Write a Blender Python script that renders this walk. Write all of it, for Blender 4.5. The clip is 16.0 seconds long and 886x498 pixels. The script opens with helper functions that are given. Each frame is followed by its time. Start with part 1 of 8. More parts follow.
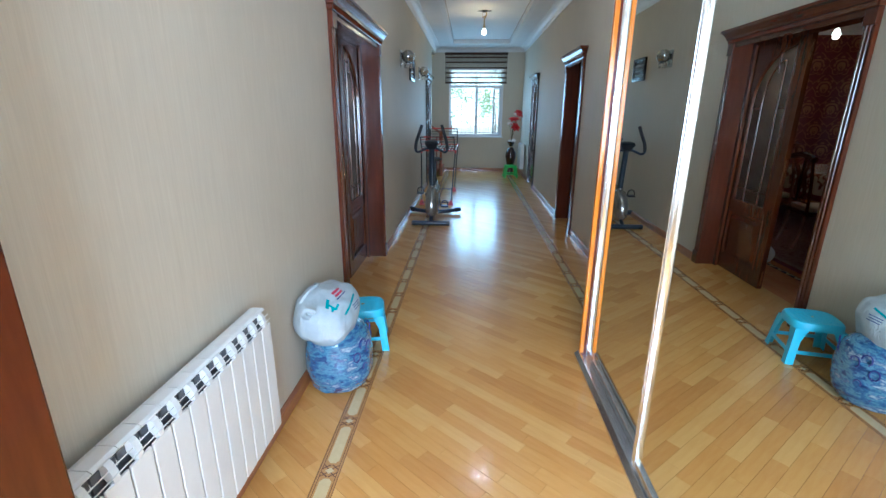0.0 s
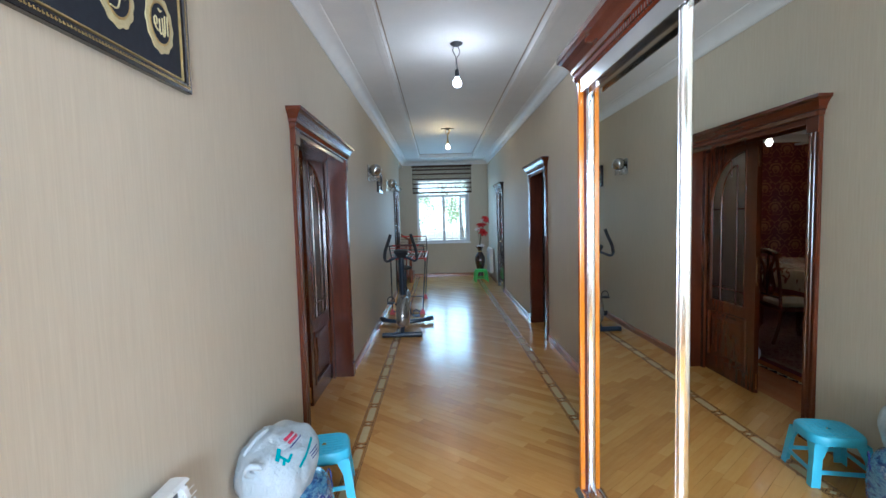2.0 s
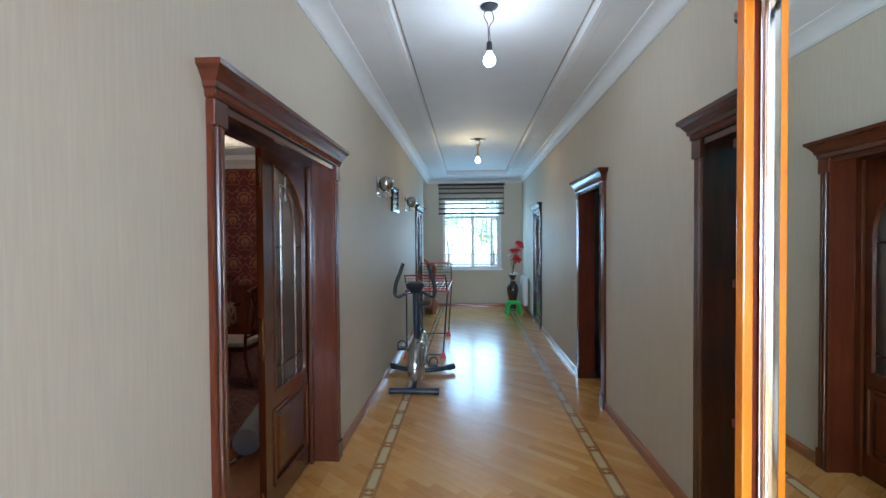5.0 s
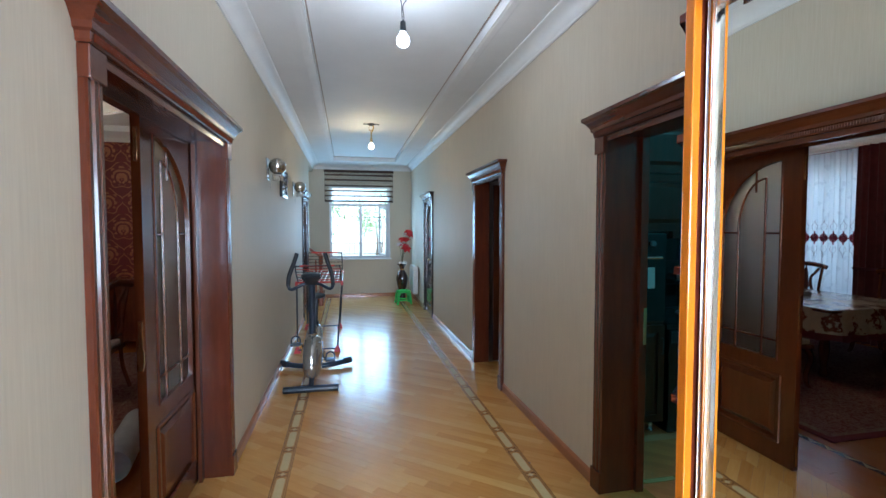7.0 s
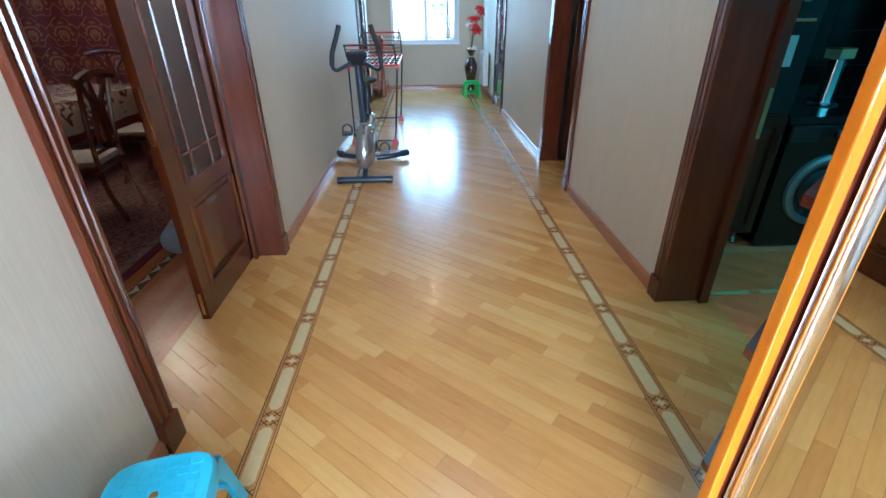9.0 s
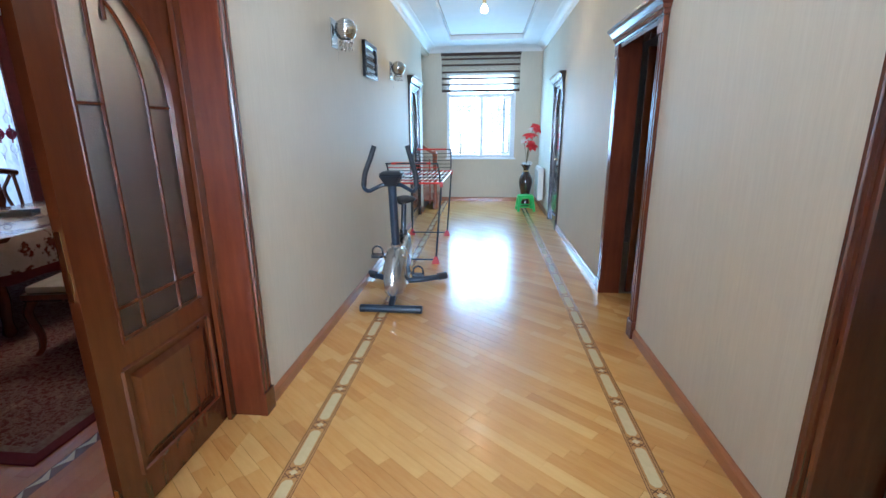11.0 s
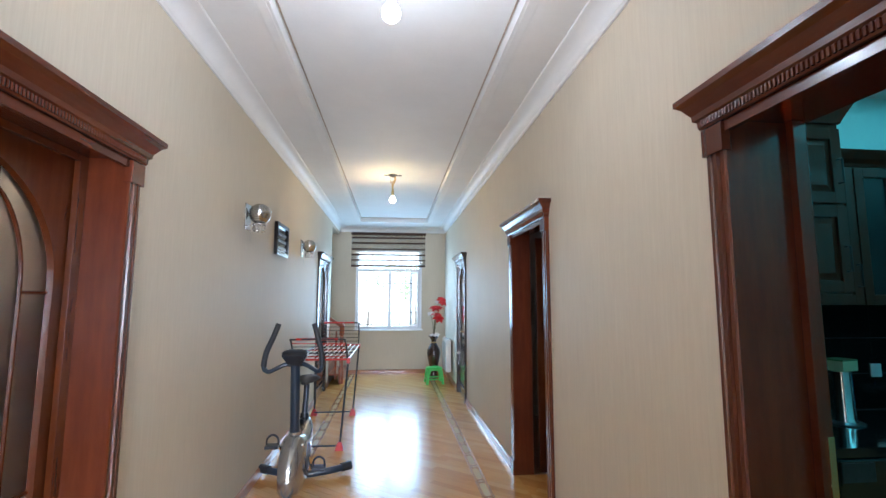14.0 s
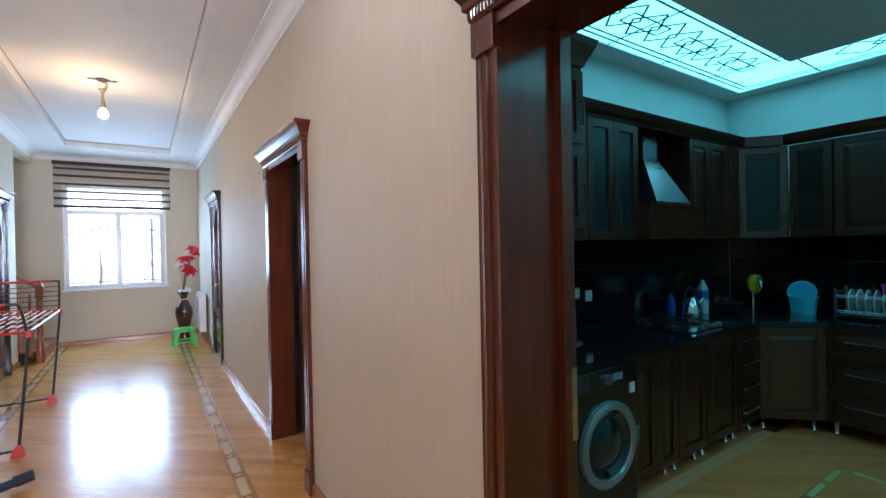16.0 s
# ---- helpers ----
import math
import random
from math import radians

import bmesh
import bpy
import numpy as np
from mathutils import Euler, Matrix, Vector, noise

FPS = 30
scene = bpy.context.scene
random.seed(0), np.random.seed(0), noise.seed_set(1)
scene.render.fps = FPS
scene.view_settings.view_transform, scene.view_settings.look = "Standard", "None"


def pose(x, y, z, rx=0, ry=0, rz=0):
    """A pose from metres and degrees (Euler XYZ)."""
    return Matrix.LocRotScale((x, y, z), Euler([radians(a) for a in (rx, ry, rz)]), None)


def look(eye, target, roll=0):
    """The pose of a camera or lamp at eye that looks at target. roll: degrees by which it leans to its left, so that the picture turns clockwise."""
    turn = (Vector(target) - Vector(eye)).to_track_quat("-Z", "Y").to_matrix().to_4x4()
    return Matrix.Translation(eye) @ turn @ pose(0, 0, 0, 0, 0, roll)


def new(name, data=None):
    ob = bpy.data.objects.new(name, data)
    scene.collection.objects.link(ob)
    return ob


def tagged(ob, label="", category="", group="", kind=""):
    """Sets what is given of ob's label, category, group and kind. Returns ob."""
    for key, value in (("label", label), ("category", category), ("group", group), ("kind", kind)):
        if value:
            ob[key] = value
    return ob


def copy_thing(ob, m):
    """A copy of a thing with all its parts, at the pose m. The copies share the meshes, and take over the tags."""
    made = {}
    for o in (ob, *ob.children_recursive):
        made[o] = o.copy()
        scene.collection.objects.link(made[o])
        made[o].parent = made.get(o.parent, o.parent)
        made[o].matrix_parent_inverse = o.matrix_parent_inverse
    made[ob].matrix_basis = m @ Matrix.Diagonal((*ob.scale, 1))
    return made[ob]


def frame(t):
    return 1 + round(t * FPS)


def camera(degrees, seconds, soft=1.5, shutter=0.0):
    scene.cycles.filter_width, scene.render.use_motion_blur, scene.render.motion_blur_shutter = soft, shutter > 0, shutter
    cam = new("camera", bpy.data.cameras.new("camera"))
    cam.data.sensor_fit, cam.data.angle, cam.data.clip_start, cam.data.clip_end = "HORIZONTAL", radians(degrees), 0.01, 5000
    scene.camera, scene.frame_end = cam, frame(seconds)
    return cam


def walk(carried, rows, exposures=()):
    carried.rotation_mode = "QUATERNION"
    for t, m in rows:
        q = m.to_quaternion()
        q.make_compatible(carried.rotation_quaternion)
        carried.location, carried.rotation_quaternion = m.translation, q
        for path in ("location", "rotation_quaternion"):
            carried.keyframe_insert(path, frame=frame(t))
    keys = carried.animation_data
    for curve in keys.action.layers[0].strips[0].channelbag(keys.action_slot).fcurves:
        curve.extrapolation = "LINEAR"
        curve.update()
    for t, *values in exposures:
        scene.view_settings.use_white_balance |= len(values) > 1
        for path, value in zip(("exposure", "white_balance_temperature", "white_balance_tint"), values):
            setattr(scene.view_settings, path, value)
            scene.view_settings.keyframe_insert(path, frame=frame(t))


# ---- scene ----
cam = camera(89.1, 16.0)
PATH = [
    (0, (0.136, 0.194, 1.514), (0.027, 2.104, 0.932), 0.3),
    (0.5, (0.089, 0.224, 1.513), (0.172, 2.172, 1.065), -0.3),
    (1, (0.066, 0.223, 1.534), (0.221, 2.197, 1.249), -1.0),
    (1.5, (0.084, 0.264, 1.538), (0.222, 2.249, 1.34), -1.3),
    (2, (0.123, 0.45, 1.543), (0.142, 2.445, 1.408), -1.5),
    (2.5, (0.23, 0.723, 1.573), (0.103, 2.718, 1.516), -2.0),
    (3, (0.25, 0.869, 1.594), (0.078, 2.857, 1.728), -1.7),
    (3.2, (0.237, 0.951, 1.591), (0.058, 2.935, 1.766), -0.8),
    (5.3, (0.171, 1.716, 1.590), (0.090, 3.714, 1.530), -0.1),
    (5.5, (0.135, 1.728, 1.598), (0.133, 3.727, 1.533), -0.1),
    (6, (0.077, 1.744, 1.608), (0.345, 3.725, 1.537), -0.2),
    (6.5, (0.030, 1.753, 1.612), (0.452, 3.707, 1.543), -0.4),
    (7, (-0.022, 1.787, 1.588), (0.392, 3.741, 1.500), 0.0),
    (7.5, (-0.026, 1.825, 1.512), (0.367, 3.734, 1.064), 0.5),
    (8, (-0.007, 1.870, 1.446), (0.350, 3.676, 0.664), 1.1),
    (8.2, (0.040, 1.905, 1.41), (0.332, 3.660, 0.488), 0.9),
    (10.3, (0.277, 2.596, 1.417), (0.226, 4.391, 0.536), -0.4),
    (10.5, (0.295, 2.648, 1.44), (0.245, 4.479, 0.635), -0.4),
    (11, (0.376, 2.845, 1.462), (0.195, 4.771, 0.953), -0.4),
    (11.5, (0.416, 2.897, 1.489), (0.146, 4.867, 1.278), 0.3),
    (12, (0.387, 2.889, 1.52), (0.09, 4.866, 1.472), 0.3),
    (12.5, (0.352, 2.874, 1.553), (0.055, 4.847, 1.683), -0.1),
    (13, (0.326, 2.861, 1.566), (0.037, 4.83, 1.765), 0.1),
    (13.5, (0.326, 2.862, 1.562), (0.165, 4.843, 1.785), 0.4),
    (13.8, (0.379, 2.838, 1.529), (0.438, 4.822, 1.771), 0.2),
    (14, (0.361, 2.836, 1.539), (0.578, 4.812, 1.76), 0.1),
    (14.5, (0.331, 2.811, 1.532), (0.983, 4.693, 1.709), -0.4),
    (15, (0.335, 2.857, 1.506), (1.204, 4.657, 1.589), -0.6),
    (15.5, (0.454, 3.027, 1.488), (1.406, 4.785, 1.509), -1.0),
    (16, (0.633, 3.224, 1.492), (1.74, 4.89, 1.478), -1.1),
]
walk(cam, [(t, look(eye, target, roll)) for t, eye, target, roll in PATH], [(0, 0.02, 4900, 5), (1, -0.02, 5100, 7), (3, 0.0, 5200, 8), (5.3, 0.28, 5000, 6), (6, 0.35, 5100, 8), (7, 0.42, 5100, 8), (8, 0.64, 4750, 5), (10.5, 1.28, 4700, 7), (11.5, 1.25, 4850, 8), (12.5, 1.02, 4950, 9), (14, 1.0, 5400, 13), (15, 1.02, 5600, 18), (16, 1.0, 5650, 23)])

# ---- world and lights ----
world = bpy.data.worlds.new("world")
scene.world = world
world.use_nodes = True
wn = world.node_tree
sky = wn.nodes.new("ShaderNodeTexSky")
sky.sky_type, sky.sun_disc = "NISHITA", False
sky.sun_elevation, sky.sun_rotation = radians(48), radians(205)
wn.nodes["Background"].inputs["Strength"].default_value = 0.15
wn.links.new(sky.outputs[0], wn.nodes["Background"].inputs["Color"])


def lamp(name, kind, place, target, power, colour, size=(1, 1), **kw):
    data = bpy.data.lights.new(name, kind)
    data.energy, data.color = power, colour
    if kind == "AREA":
        data.shape, data.size, data.size_y = "RECTANGLE", size[0], size[1]
    if kind == "POINT":
        data.shadow_soft_size = size[0]
    ob = new(name, data)
    ob.matrix_world = look(place, target)
    return ob


sun = lamp("sun", "SUN", (0, 0, 30), (-6, 14, 0), 5.0, (1, 0.95, 0.88))
sun.data.angle = radians(0.5)
lamp("daylight_far_window", "AREA", (-0.065, 12.495, 1.66), (-0.065, 6, 1.46), 14.5, (0.50, 0.80, 1.0), (0.58, 1.38))
lamp("daylight_far_window", "AREA", (0.615, 12.495, 1.66), (0.615, 6, 1.46), 14.5, (0.50, 0.80, 1.0), (0.58, 1.38))
# Added lamp: assumed daylight from an unseen opening behind the walk.
lamp("daylight_unseen_opening", "AREA", (0.2, -2.05, 1.55), (0.2, 6, 1.0), 225, (0.88, 0.94, 1.0), (1.5, 1.5))
lamp("daylight_dining_window", "AREA", (-5.55, 7.3, 1.7), (-2, 6.0, 1.0), 8, (0.84, 0.92, 1.0), (1.3, 1.8))
lamp("bulb_light_near", "POINT", (0.352, 4.70, 2.76), (0, 4, 0), 9.0, (0.98, 0.97, 0.93), (0.03,))
lamp("bulb_light_far", "POINT", (0.309, 8.60, 2.83), (0, 8, 0), 7.0, (1.0, 0.64, 0.24), (0.03,))
lamp("bulb_light_dining", "POINT", (-3.0, 6.78, 2.49), (0, 8, 0), 21, (1.0, 0.72, 0.42), (0.04,))

# ---- dimensions ----
WL, WR, YB, YN = -0.785, 1.465, 12.5, -2.2
CORNICE, SOFFIT, TRAY = 2.955, 3.06, 3.145
LD0, LD1, LHEAD = 3.395, 4.84, 2.13
KD0, KD1 = 3.33, 4.165
RD0, RD1 = 6.02, 6.89
TD0, TD1 = 9.72, 10.46
SD0, SD1 = 9.92, 10.76
STAIR_Y = 11.32


# ---- materials ----
def mat(name, base, rough=0.5, metal=0.0, coat=0.0, spec=0.5, coat_rough=0.08):
    m = bpy.data.materials.new(name)
    m.use_nodes = True
    b = m.node_tree.nodes["Principled BSDF"]
    b.inputs["Base Color"].default_value = (*base, 1)
    b.inputs["Roughness"].default_value = rough
    b.inputs["Metallic"].default_value = metal
    b.inputs["Coat Weight"].default_value = coat
    b.inputs["Coat Roughness"].default_value = coat_rough
    b.inputs["Specular IOR Level"].default_value = spec
    return m


def nodes_of(m):
    t = m.node_tree
    return t, t.nodes["Principled BSDF"]


def coords(t, scale=(1, 1, 1), kind="Object"):
    c = t.nodes.new("ShaderNodeTexCoord")
    mp = t.nodes.new("ShaderNodeMapping")
    mp.inputs["Scale"].default_value = scale
    t.links.new(c.outputs[kind], mp.inputs[0])
    return mp.outputs[0]


def noise_node(t, vec, scale, detail=4, rough=0.5):
    n = t.nodes.new("ShaderNodeTexNoise")
    n.inputs["Scale"].default_value, n.inputs["Detail"].default_value, n.inputs["Roughness"].default_value = scale, detail, rough
    t.links.new(vec, n.inputs["Vector"])
    return n.outputs["Fac"]


def ramp(t, fac, stops):
    r = t.nodes.new("ShaderNodeValToRGB")
    e = r.color_ramp.elements
    while len(e) < len(stops):
        e.new(0.5)
    for k, (p, c) in zip(e, stops):
        k.position, k.color = p, (*c, 1)
    t.links.new(fac, r.inputs[0])
    return r.outputs[0]


def mix(t, fac, a, b, mode="MIX"):
    n = t.nodes.new("ShaderNodeMix")
    n.data_type, n.blend_type = "RGBA", mode
    for sock, v in ((n.inputs[0], fac), (n.inputs[6], a), (n.inputs[7], b)):
        if isinstance(v, (int, float)):
            sock.default_value = v
        elif isinstance(v, tuple):
            sock.default_value = (*v, 1)
        else:
            t.links.new(v, sock)
    return n.outputs[2]


def bump(t, b, height, strength=0.2, dist=0.01):
    n = t.nodes.new("ShaderNodeBump")
    n.inputs["Strength"].default_value, n.inputs["Distance"].default_value = strength, dist
    t.links.new(height, n.inputs["Height"])
    t.links.new(n.outputs[0], b.inputs["Normal"])


def varied(name, c0, c1, scale=8, rough=0.5, rough2=None, metal=0.0, coat=0.0, stretch=(1, 1, 1), bumpy=0.0, fine=60, coat_rough=0.08):
    m = mat(name, c0, rough, metal, coat, coat_rough=coat_rough)
    t, b = nodes_of(m)
    v = coords(t, stretch)
    n1 = noise_node(t, v, scale, 5, 0.6)
    n2 = noise_node(t, v, fine, 3)
    t.links.new(mix(t, 0.25, ramp(t, n1, [(0.3, c0), (0.7, c1)]), ramp(t, n2, [(0.3, c0), (0.7, c1)])), b.inputs["Base Color"])
    if rough2 is not None:
        mr = t.nodes.new("ShaderNodeMapRange")
        mr.inputs["To Min"].default_value, mr.inputs["To Max"].default_value = rough, rough2
        t.links.new(n1, mr.inputs["Value"])
        t.links.new(mr.outputs[0], b.inputs["Roughness"])
    if bumpy:
        bump(t, b, n2, bumpy, 0.003)
    return m


def wallpaper_material():
    m = mat("striated_wallpaper", (0.6, 0.5, 0.39), 0.62, spec=0.3)
    t, b = nodes_of(m)
    long = noise_node(t, coords(t, (1, 1, 0.05)), 70, 3, 0.7)
    thread = noise_node(t, coords(t, (1, 1, 0.02)), 260, 2, 0.6)
    big = noise_node(t, coords(t), 1.3, 3)
    c = ramp(t, long, [(0.25, (0.56, 0.485, 0.370)), (0.55, (0.61, 0.535, 0.412)), (0.8, (0.655, 0.585, 0.46))])
    c = mix(t, 0.25, c, ramp(t, thread, [(0.3, (0.52, 0.46, 0.36)), (0.7, (0.67, 0.61, 0.50))]))
    c = mix(t, 0.12, c, ramp(t, big, [(0.35, (0.50, 0.44, 0.35)), (0.65, (0.69, 0.62, 0.50))]))
    t.links.new(c, b.inputs["Base Color"])
    bump(t, b, long, 0.25, 0.002)
    return m


def maths(t, op, a, b=0.0, c=None):
    n = t.nodes.new("ShaderNodeMath")
    n.operation = op
    for sock, v in zip(n.inputs, (a, b) if c is None else (a, b, c)):
        if isinstance(v, (int, float)):
            sock.default_value = v
        else:
            t.links.new(v, sock)
    return n.outputs[0]


def damask_material():
    """Rows of gold palmettes, every second row shifted by half a repeat, on dark red paper."""
    m = mat("red_damask_wallpaper", (0.16, 0.015, 0.012), 0.5)
    t, b = nodes_of(m)
    sep = t.nodes.new("ShaderNodeSeparateXYZ")
    t.links.new(coords(t), sep.inputs[0])
    u = maths(t, "ADD", sep.outputs[0], sep.outputs[1])
    row = maths(t, "DIVIDE", sep.outputs[2], 0.36)
    shift = maths(t, "MULTIPLY", maths(t, "FLOORED_MODULO", maths(t, "FLOOR", row), 2.0), 0.5)
    fx = maths(t, "SUBTRACT", maths(t, "FRACT", maths(t, "ADD", maths(t, "DIVIDE", u, 0.40), shift)), 0.5)
    fy = maths(t, "SUBTRACT", maths(t, "FRACT", row), 0.5)
    ax = maths(t, "ABSOLUTE", fx)
    ang = maths(t, "ARCTAN2", maths(t, "ADD", fy, 0.12), ax)
    rad = maths(t, "SQRT", maths(t, "ADD", maths(t, "MULTIPLY", ax, ax), maths(t, "MULTIPLY", fy, fy)))
    petals = maths(t, "MULTIPLY", maths(t, "SINE", maths(t, "MULTIPLY", ang, 9.0)), 0.07)
    edge = maths(t, "SUBTRACT", maths(t, "ADD", petals, 0.33), rad)
    ribs = maths(t, "SINE", maths(t, "MULTIPLY_ADD", rad, 46.0, maths(t, "MULTIPLY", ang, 4.0)))
    inside = maths(t, "MULTIPLY", maths(t, "GREATER_THAN", edge, 0.0), maths(t, "GREATER_THAN", ribs, -0.25))
    scroll = maths(t, "LESS_THAN", maths(t, "ABSOLUTE", maths(t, "SUBTRACT", rad, maths(t, "MULTIPLY_ADD", maths(t, "SINE", maths(t, "MULTIPLY", ang, 5.0)), 0.05, 0.47))), 0.018)
    f = maths(t, "MAXIMUM", inside, scroll)
    worn = noise_node(t, coords(t), 30, 4, 0.7)
    gold = ramp(t, worn, [(0.3, (0.24, 0.075, 0.028)), (0.7, (0.40, 0.17, 0.065))])
    red = ramp(t, noise_node(t, coords(t), 3, 3), [(0.3, (0.115, 0.010, 0.010)), (0.7, (0.16, 0.014, 0.013))])
    t.links.new(mix(t, f, red, gold), b.inputs["Base Color"])
    bump(t, b, f, 0.15, 0.001)
    return m


def wood_material(name, dark, light, rough=0.3, coat=0.6, along="Z", scale=1.0, coat_rough=0.1):
    m = mat(name, light, rough, coat=coat, coat_rough=coat_rough)
    t, b = nodes_of(m)
    s = {"X": (0.12, 1, 1), "Y": (1, 0.12, 1), "Z": (1, 1, 0.12)}[along]
    g = noise_node(t, coords(t, s), 26 * scale, 6, 0.65)
    big = noise_node(t, coords(t), 2.2, 3)
    c = ramp(t, g, [(0.3, dark), (0.7, light)])
    c = mix(t, 0.35, c, ramp(t, big, [(0.35, dark), (0.7, light)]))
    t.links.new(c, b.inputs["Base Color"])
    bump(t, b, g, 0.05, 0.002)
    return m


def plank_material(name, island, tones, rough=0.27, coat=0.33):
    m = mat(name, tones[1], rough, coat=coat, coat_rough=0.11)
    t, b = nodes_of(m)
    if island:
        r = t.nodes.new("ShaderNodeNewGeometry").outputs["Random Per Island"]
    else:
        r = t.nodes.new("ShaderNodeObjectInfo").outputs["Random"]
    n = len(tones)
    c = ramp(t, r, [((k + 0.5) / n, tones[k]) for k in range(n)])
    cd = t.nodes.new("ShaderNodeTexCoord")
    mp = t.nodes.new("ShaderNodeMapping")
    mp.inputs["Scale"].default_value = (0.12, 1, 1)
    vr = t.nodes.new("ShaderNodeVectorRotate")
    vr.rotation_type = "Z_AXIS"
    vr.inputs["Angle"].default_value = radians(40)
    t.links.new(cd.outputs["Object"], vr.inputs["Vector"])
    t.links.new(vr.outputs[0], mp.inputs[0])
    g = noise_node(t, mp.outputs[0], 45, 5, 0.6)
    c = mix(t, 0.32, c, ramp(t, g, [(0.3, tones[0]), (0.75, tones[-1])]))
    big = noise_node(t, coords(t), 1.6, 3)
    c = mix(t, 0.24, c, ramp(t, big, [(0.3, tones[0]), (0.7, tones[-1])]))
    t.links.new(c, b.inputs["Base Color"])
    wave = noise_node(t, coords(t), 5, 2)
    bump(t, b, wave, 0.10, 0.004)
    return m


def glow(name, colour, power):
    m = mat(name, colour, 0.4)
    _, b = nodes_of(m)
    b.inputs["Emission Color"].default_value = (*colour, 1)
    b.inputs["Emission Strength"].default_value = power
    return m


def glass(name, colour=(1, 1, 1), rough=0.0):
    m = mat(name, colour, rough)
    _, b = nodes_of(m)
    b.inputs["Transmission Weight"].default_value = 1.0
    b.inputs["IOR"].default_value = 1.45
    return m


PAPER = wallpaper_material()
DAMASK = damask_material()
CEIL = varied("white_ceiling_paint", (0.74, 0.74, 0.73), (0.80, 0.80, 0.79), 3, 0.6, 0.75, bumpy=0.05)
PLASTER = varied("moulded_plaster", (0.76, 0.76, 0.75), (0.82, 0.82, 0.81), 5, 0.5, bumpy=0.08)
KWALL = varied("pale_kitchen_wall", (0.50, 0.60, 0.60), (0.56, 0.66, 0.66), 4, 0.6, bumpy=0.1)
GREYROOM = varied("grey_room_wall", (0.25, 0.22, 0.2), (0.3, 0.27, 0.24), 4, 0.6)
MAHOG = wood_material("dark_mahogany_varnish", (0.070, 0.0135, 0.004), (0.125, 0.0255, 0.007), 0.24, 0.34)
MAHOG_H = wood_material("dark_mahogany_varnish_level", (0.070, 0.0135, 0.004), (0.125, 0.0255, 0.007), 0.24, 0.34, "Y")
DOORWOOD = wood_material("brown_door_varnish", (0.078, 0.0170, 0.0042), (0.120, 0.0285, 0.007), 0.24, 0.40)
BLACKWOOD = wood_material("black_brown_door_varnish", (0.018, 0.009, 0.007), (0.04, 0.017, 0.012), 0.22, 0.7)
ORANGE = wood_material("orange_lacquered_wood", (0.74, 0.19, 0.003), (0.88, 0.30, 0.006), 0.22, 0.3)
REDWOOD = wood_material("red_brown_shelf_wood", (0.12, 0.022, 0.01), (0.2, 0.04, 0.016), 0.25, 0.6, "X")
SKIRT = wood_material("skirting_wood", (0.30, 0.105, 0.035), (0.43, 0.17, 0.06), 0.28, 0.35, "Y")
STAIRWOOD = wood_material("stair_wood", (0.22, 0.050, 0.018), (0.34, 0.095, 0.034), 0.3, 0.4, "X")
KWOOD = wood_material("dark_kitchen_cabinet_wood", (0.038, 0.0095, 0.0035), (0.070, 0.018, 0.007), 0.32, 0.12)
TONES = [(0.50, 0.205, 0.040), (0.60, 0.275, 0.060), (0.645, 0.315, 0.073), (0.665, 0.335, 0.080), (0.70, 0.37, 0.095), (0.76, 0.45, 0.140)]
PLANK = plank_material("lacquered_parquet", False, TONES)
PLANK_FAR = plank_material("lacquered_parquet_far", True, TONES)
DTONES = [(0.46, 0.14, 0.030), (0.48, 0.17, 0.042), (0.55, 0.21, 0.055)]
PLANK_DINING = plank_material("reddish_parquet", True, DTONES)
KTONES = [(0.68, 0.175, 0.052), (0.80, 0.235, 0.070), (0.86, 0.30, 0.095)]
PLANK_KITCHEN = plank_material("olive_parquet", True, KTONES, 0.3, 0.3)
SUBFLOOR = varied("dark_joint_wood", (0.20, 0.085, 0.028), (0.26, 0.115, 0.038), 8, 0.3, coat=0.4)
INLAYBASE = varied("tan_inlay_wood", (0.47, 0.22, 0.062), (0.55, 0.28, 0.08), 20, 0.22, coat=0.5)
PALEBOARD = varied("pale_floor_board", (0.74, 0.30, 0.14), (0.82, 0.36, 0.18), 12, 0.3)
CREAM = varied("cream_maple_inlay", (0.62, 0.46, 0.22), (0.70, 0.53, 0.27), 25, 0.2, coat=0.5)
DARKINLAY = varied("wenge_inlay", (0.14, 0.06, 0.024), (0.19, 0.085, 0.034), 25, 0.22, coat=0.5)
CHROME = mat("chrome", (0.82, 0.84, 0.87), 0.14, 1.0)
ALU = varied("satin_aluminium", (0.62, 0.64, 0.66), (0.72, 0.74, 0.76), 20, 0.2, 0.3, metal=1.0)
MIRROR = mat("mirror_silver", (0.80, 0.83, 0.79), 0.0, 1.0)
BRASS = varied("polished_brass", (0.72, 0.50, 0.22), (0.80, 0.6, 0.3), 20, 0.18, 0.3, metal=1.0)
WHITE = varied("white_enamel", (0.76, 0.76, 0.74), (0.82, 0.82, 0.80), 5, 0.28, 0.36, coat=0.3)
PVC = mat("white_plastic_frame", (0.78, 0.8, 0.82), 0.3)
BLACKMETAL = varied("black_metal", (0.02, 0.022, 0.026), (0.035, 0.037, 0.042), 30, 0.35)
PANE = glass("window_glass")
PANE.node_tree.nodes["Principled BSDF"].inputs["IOR"].default_value = 1.12


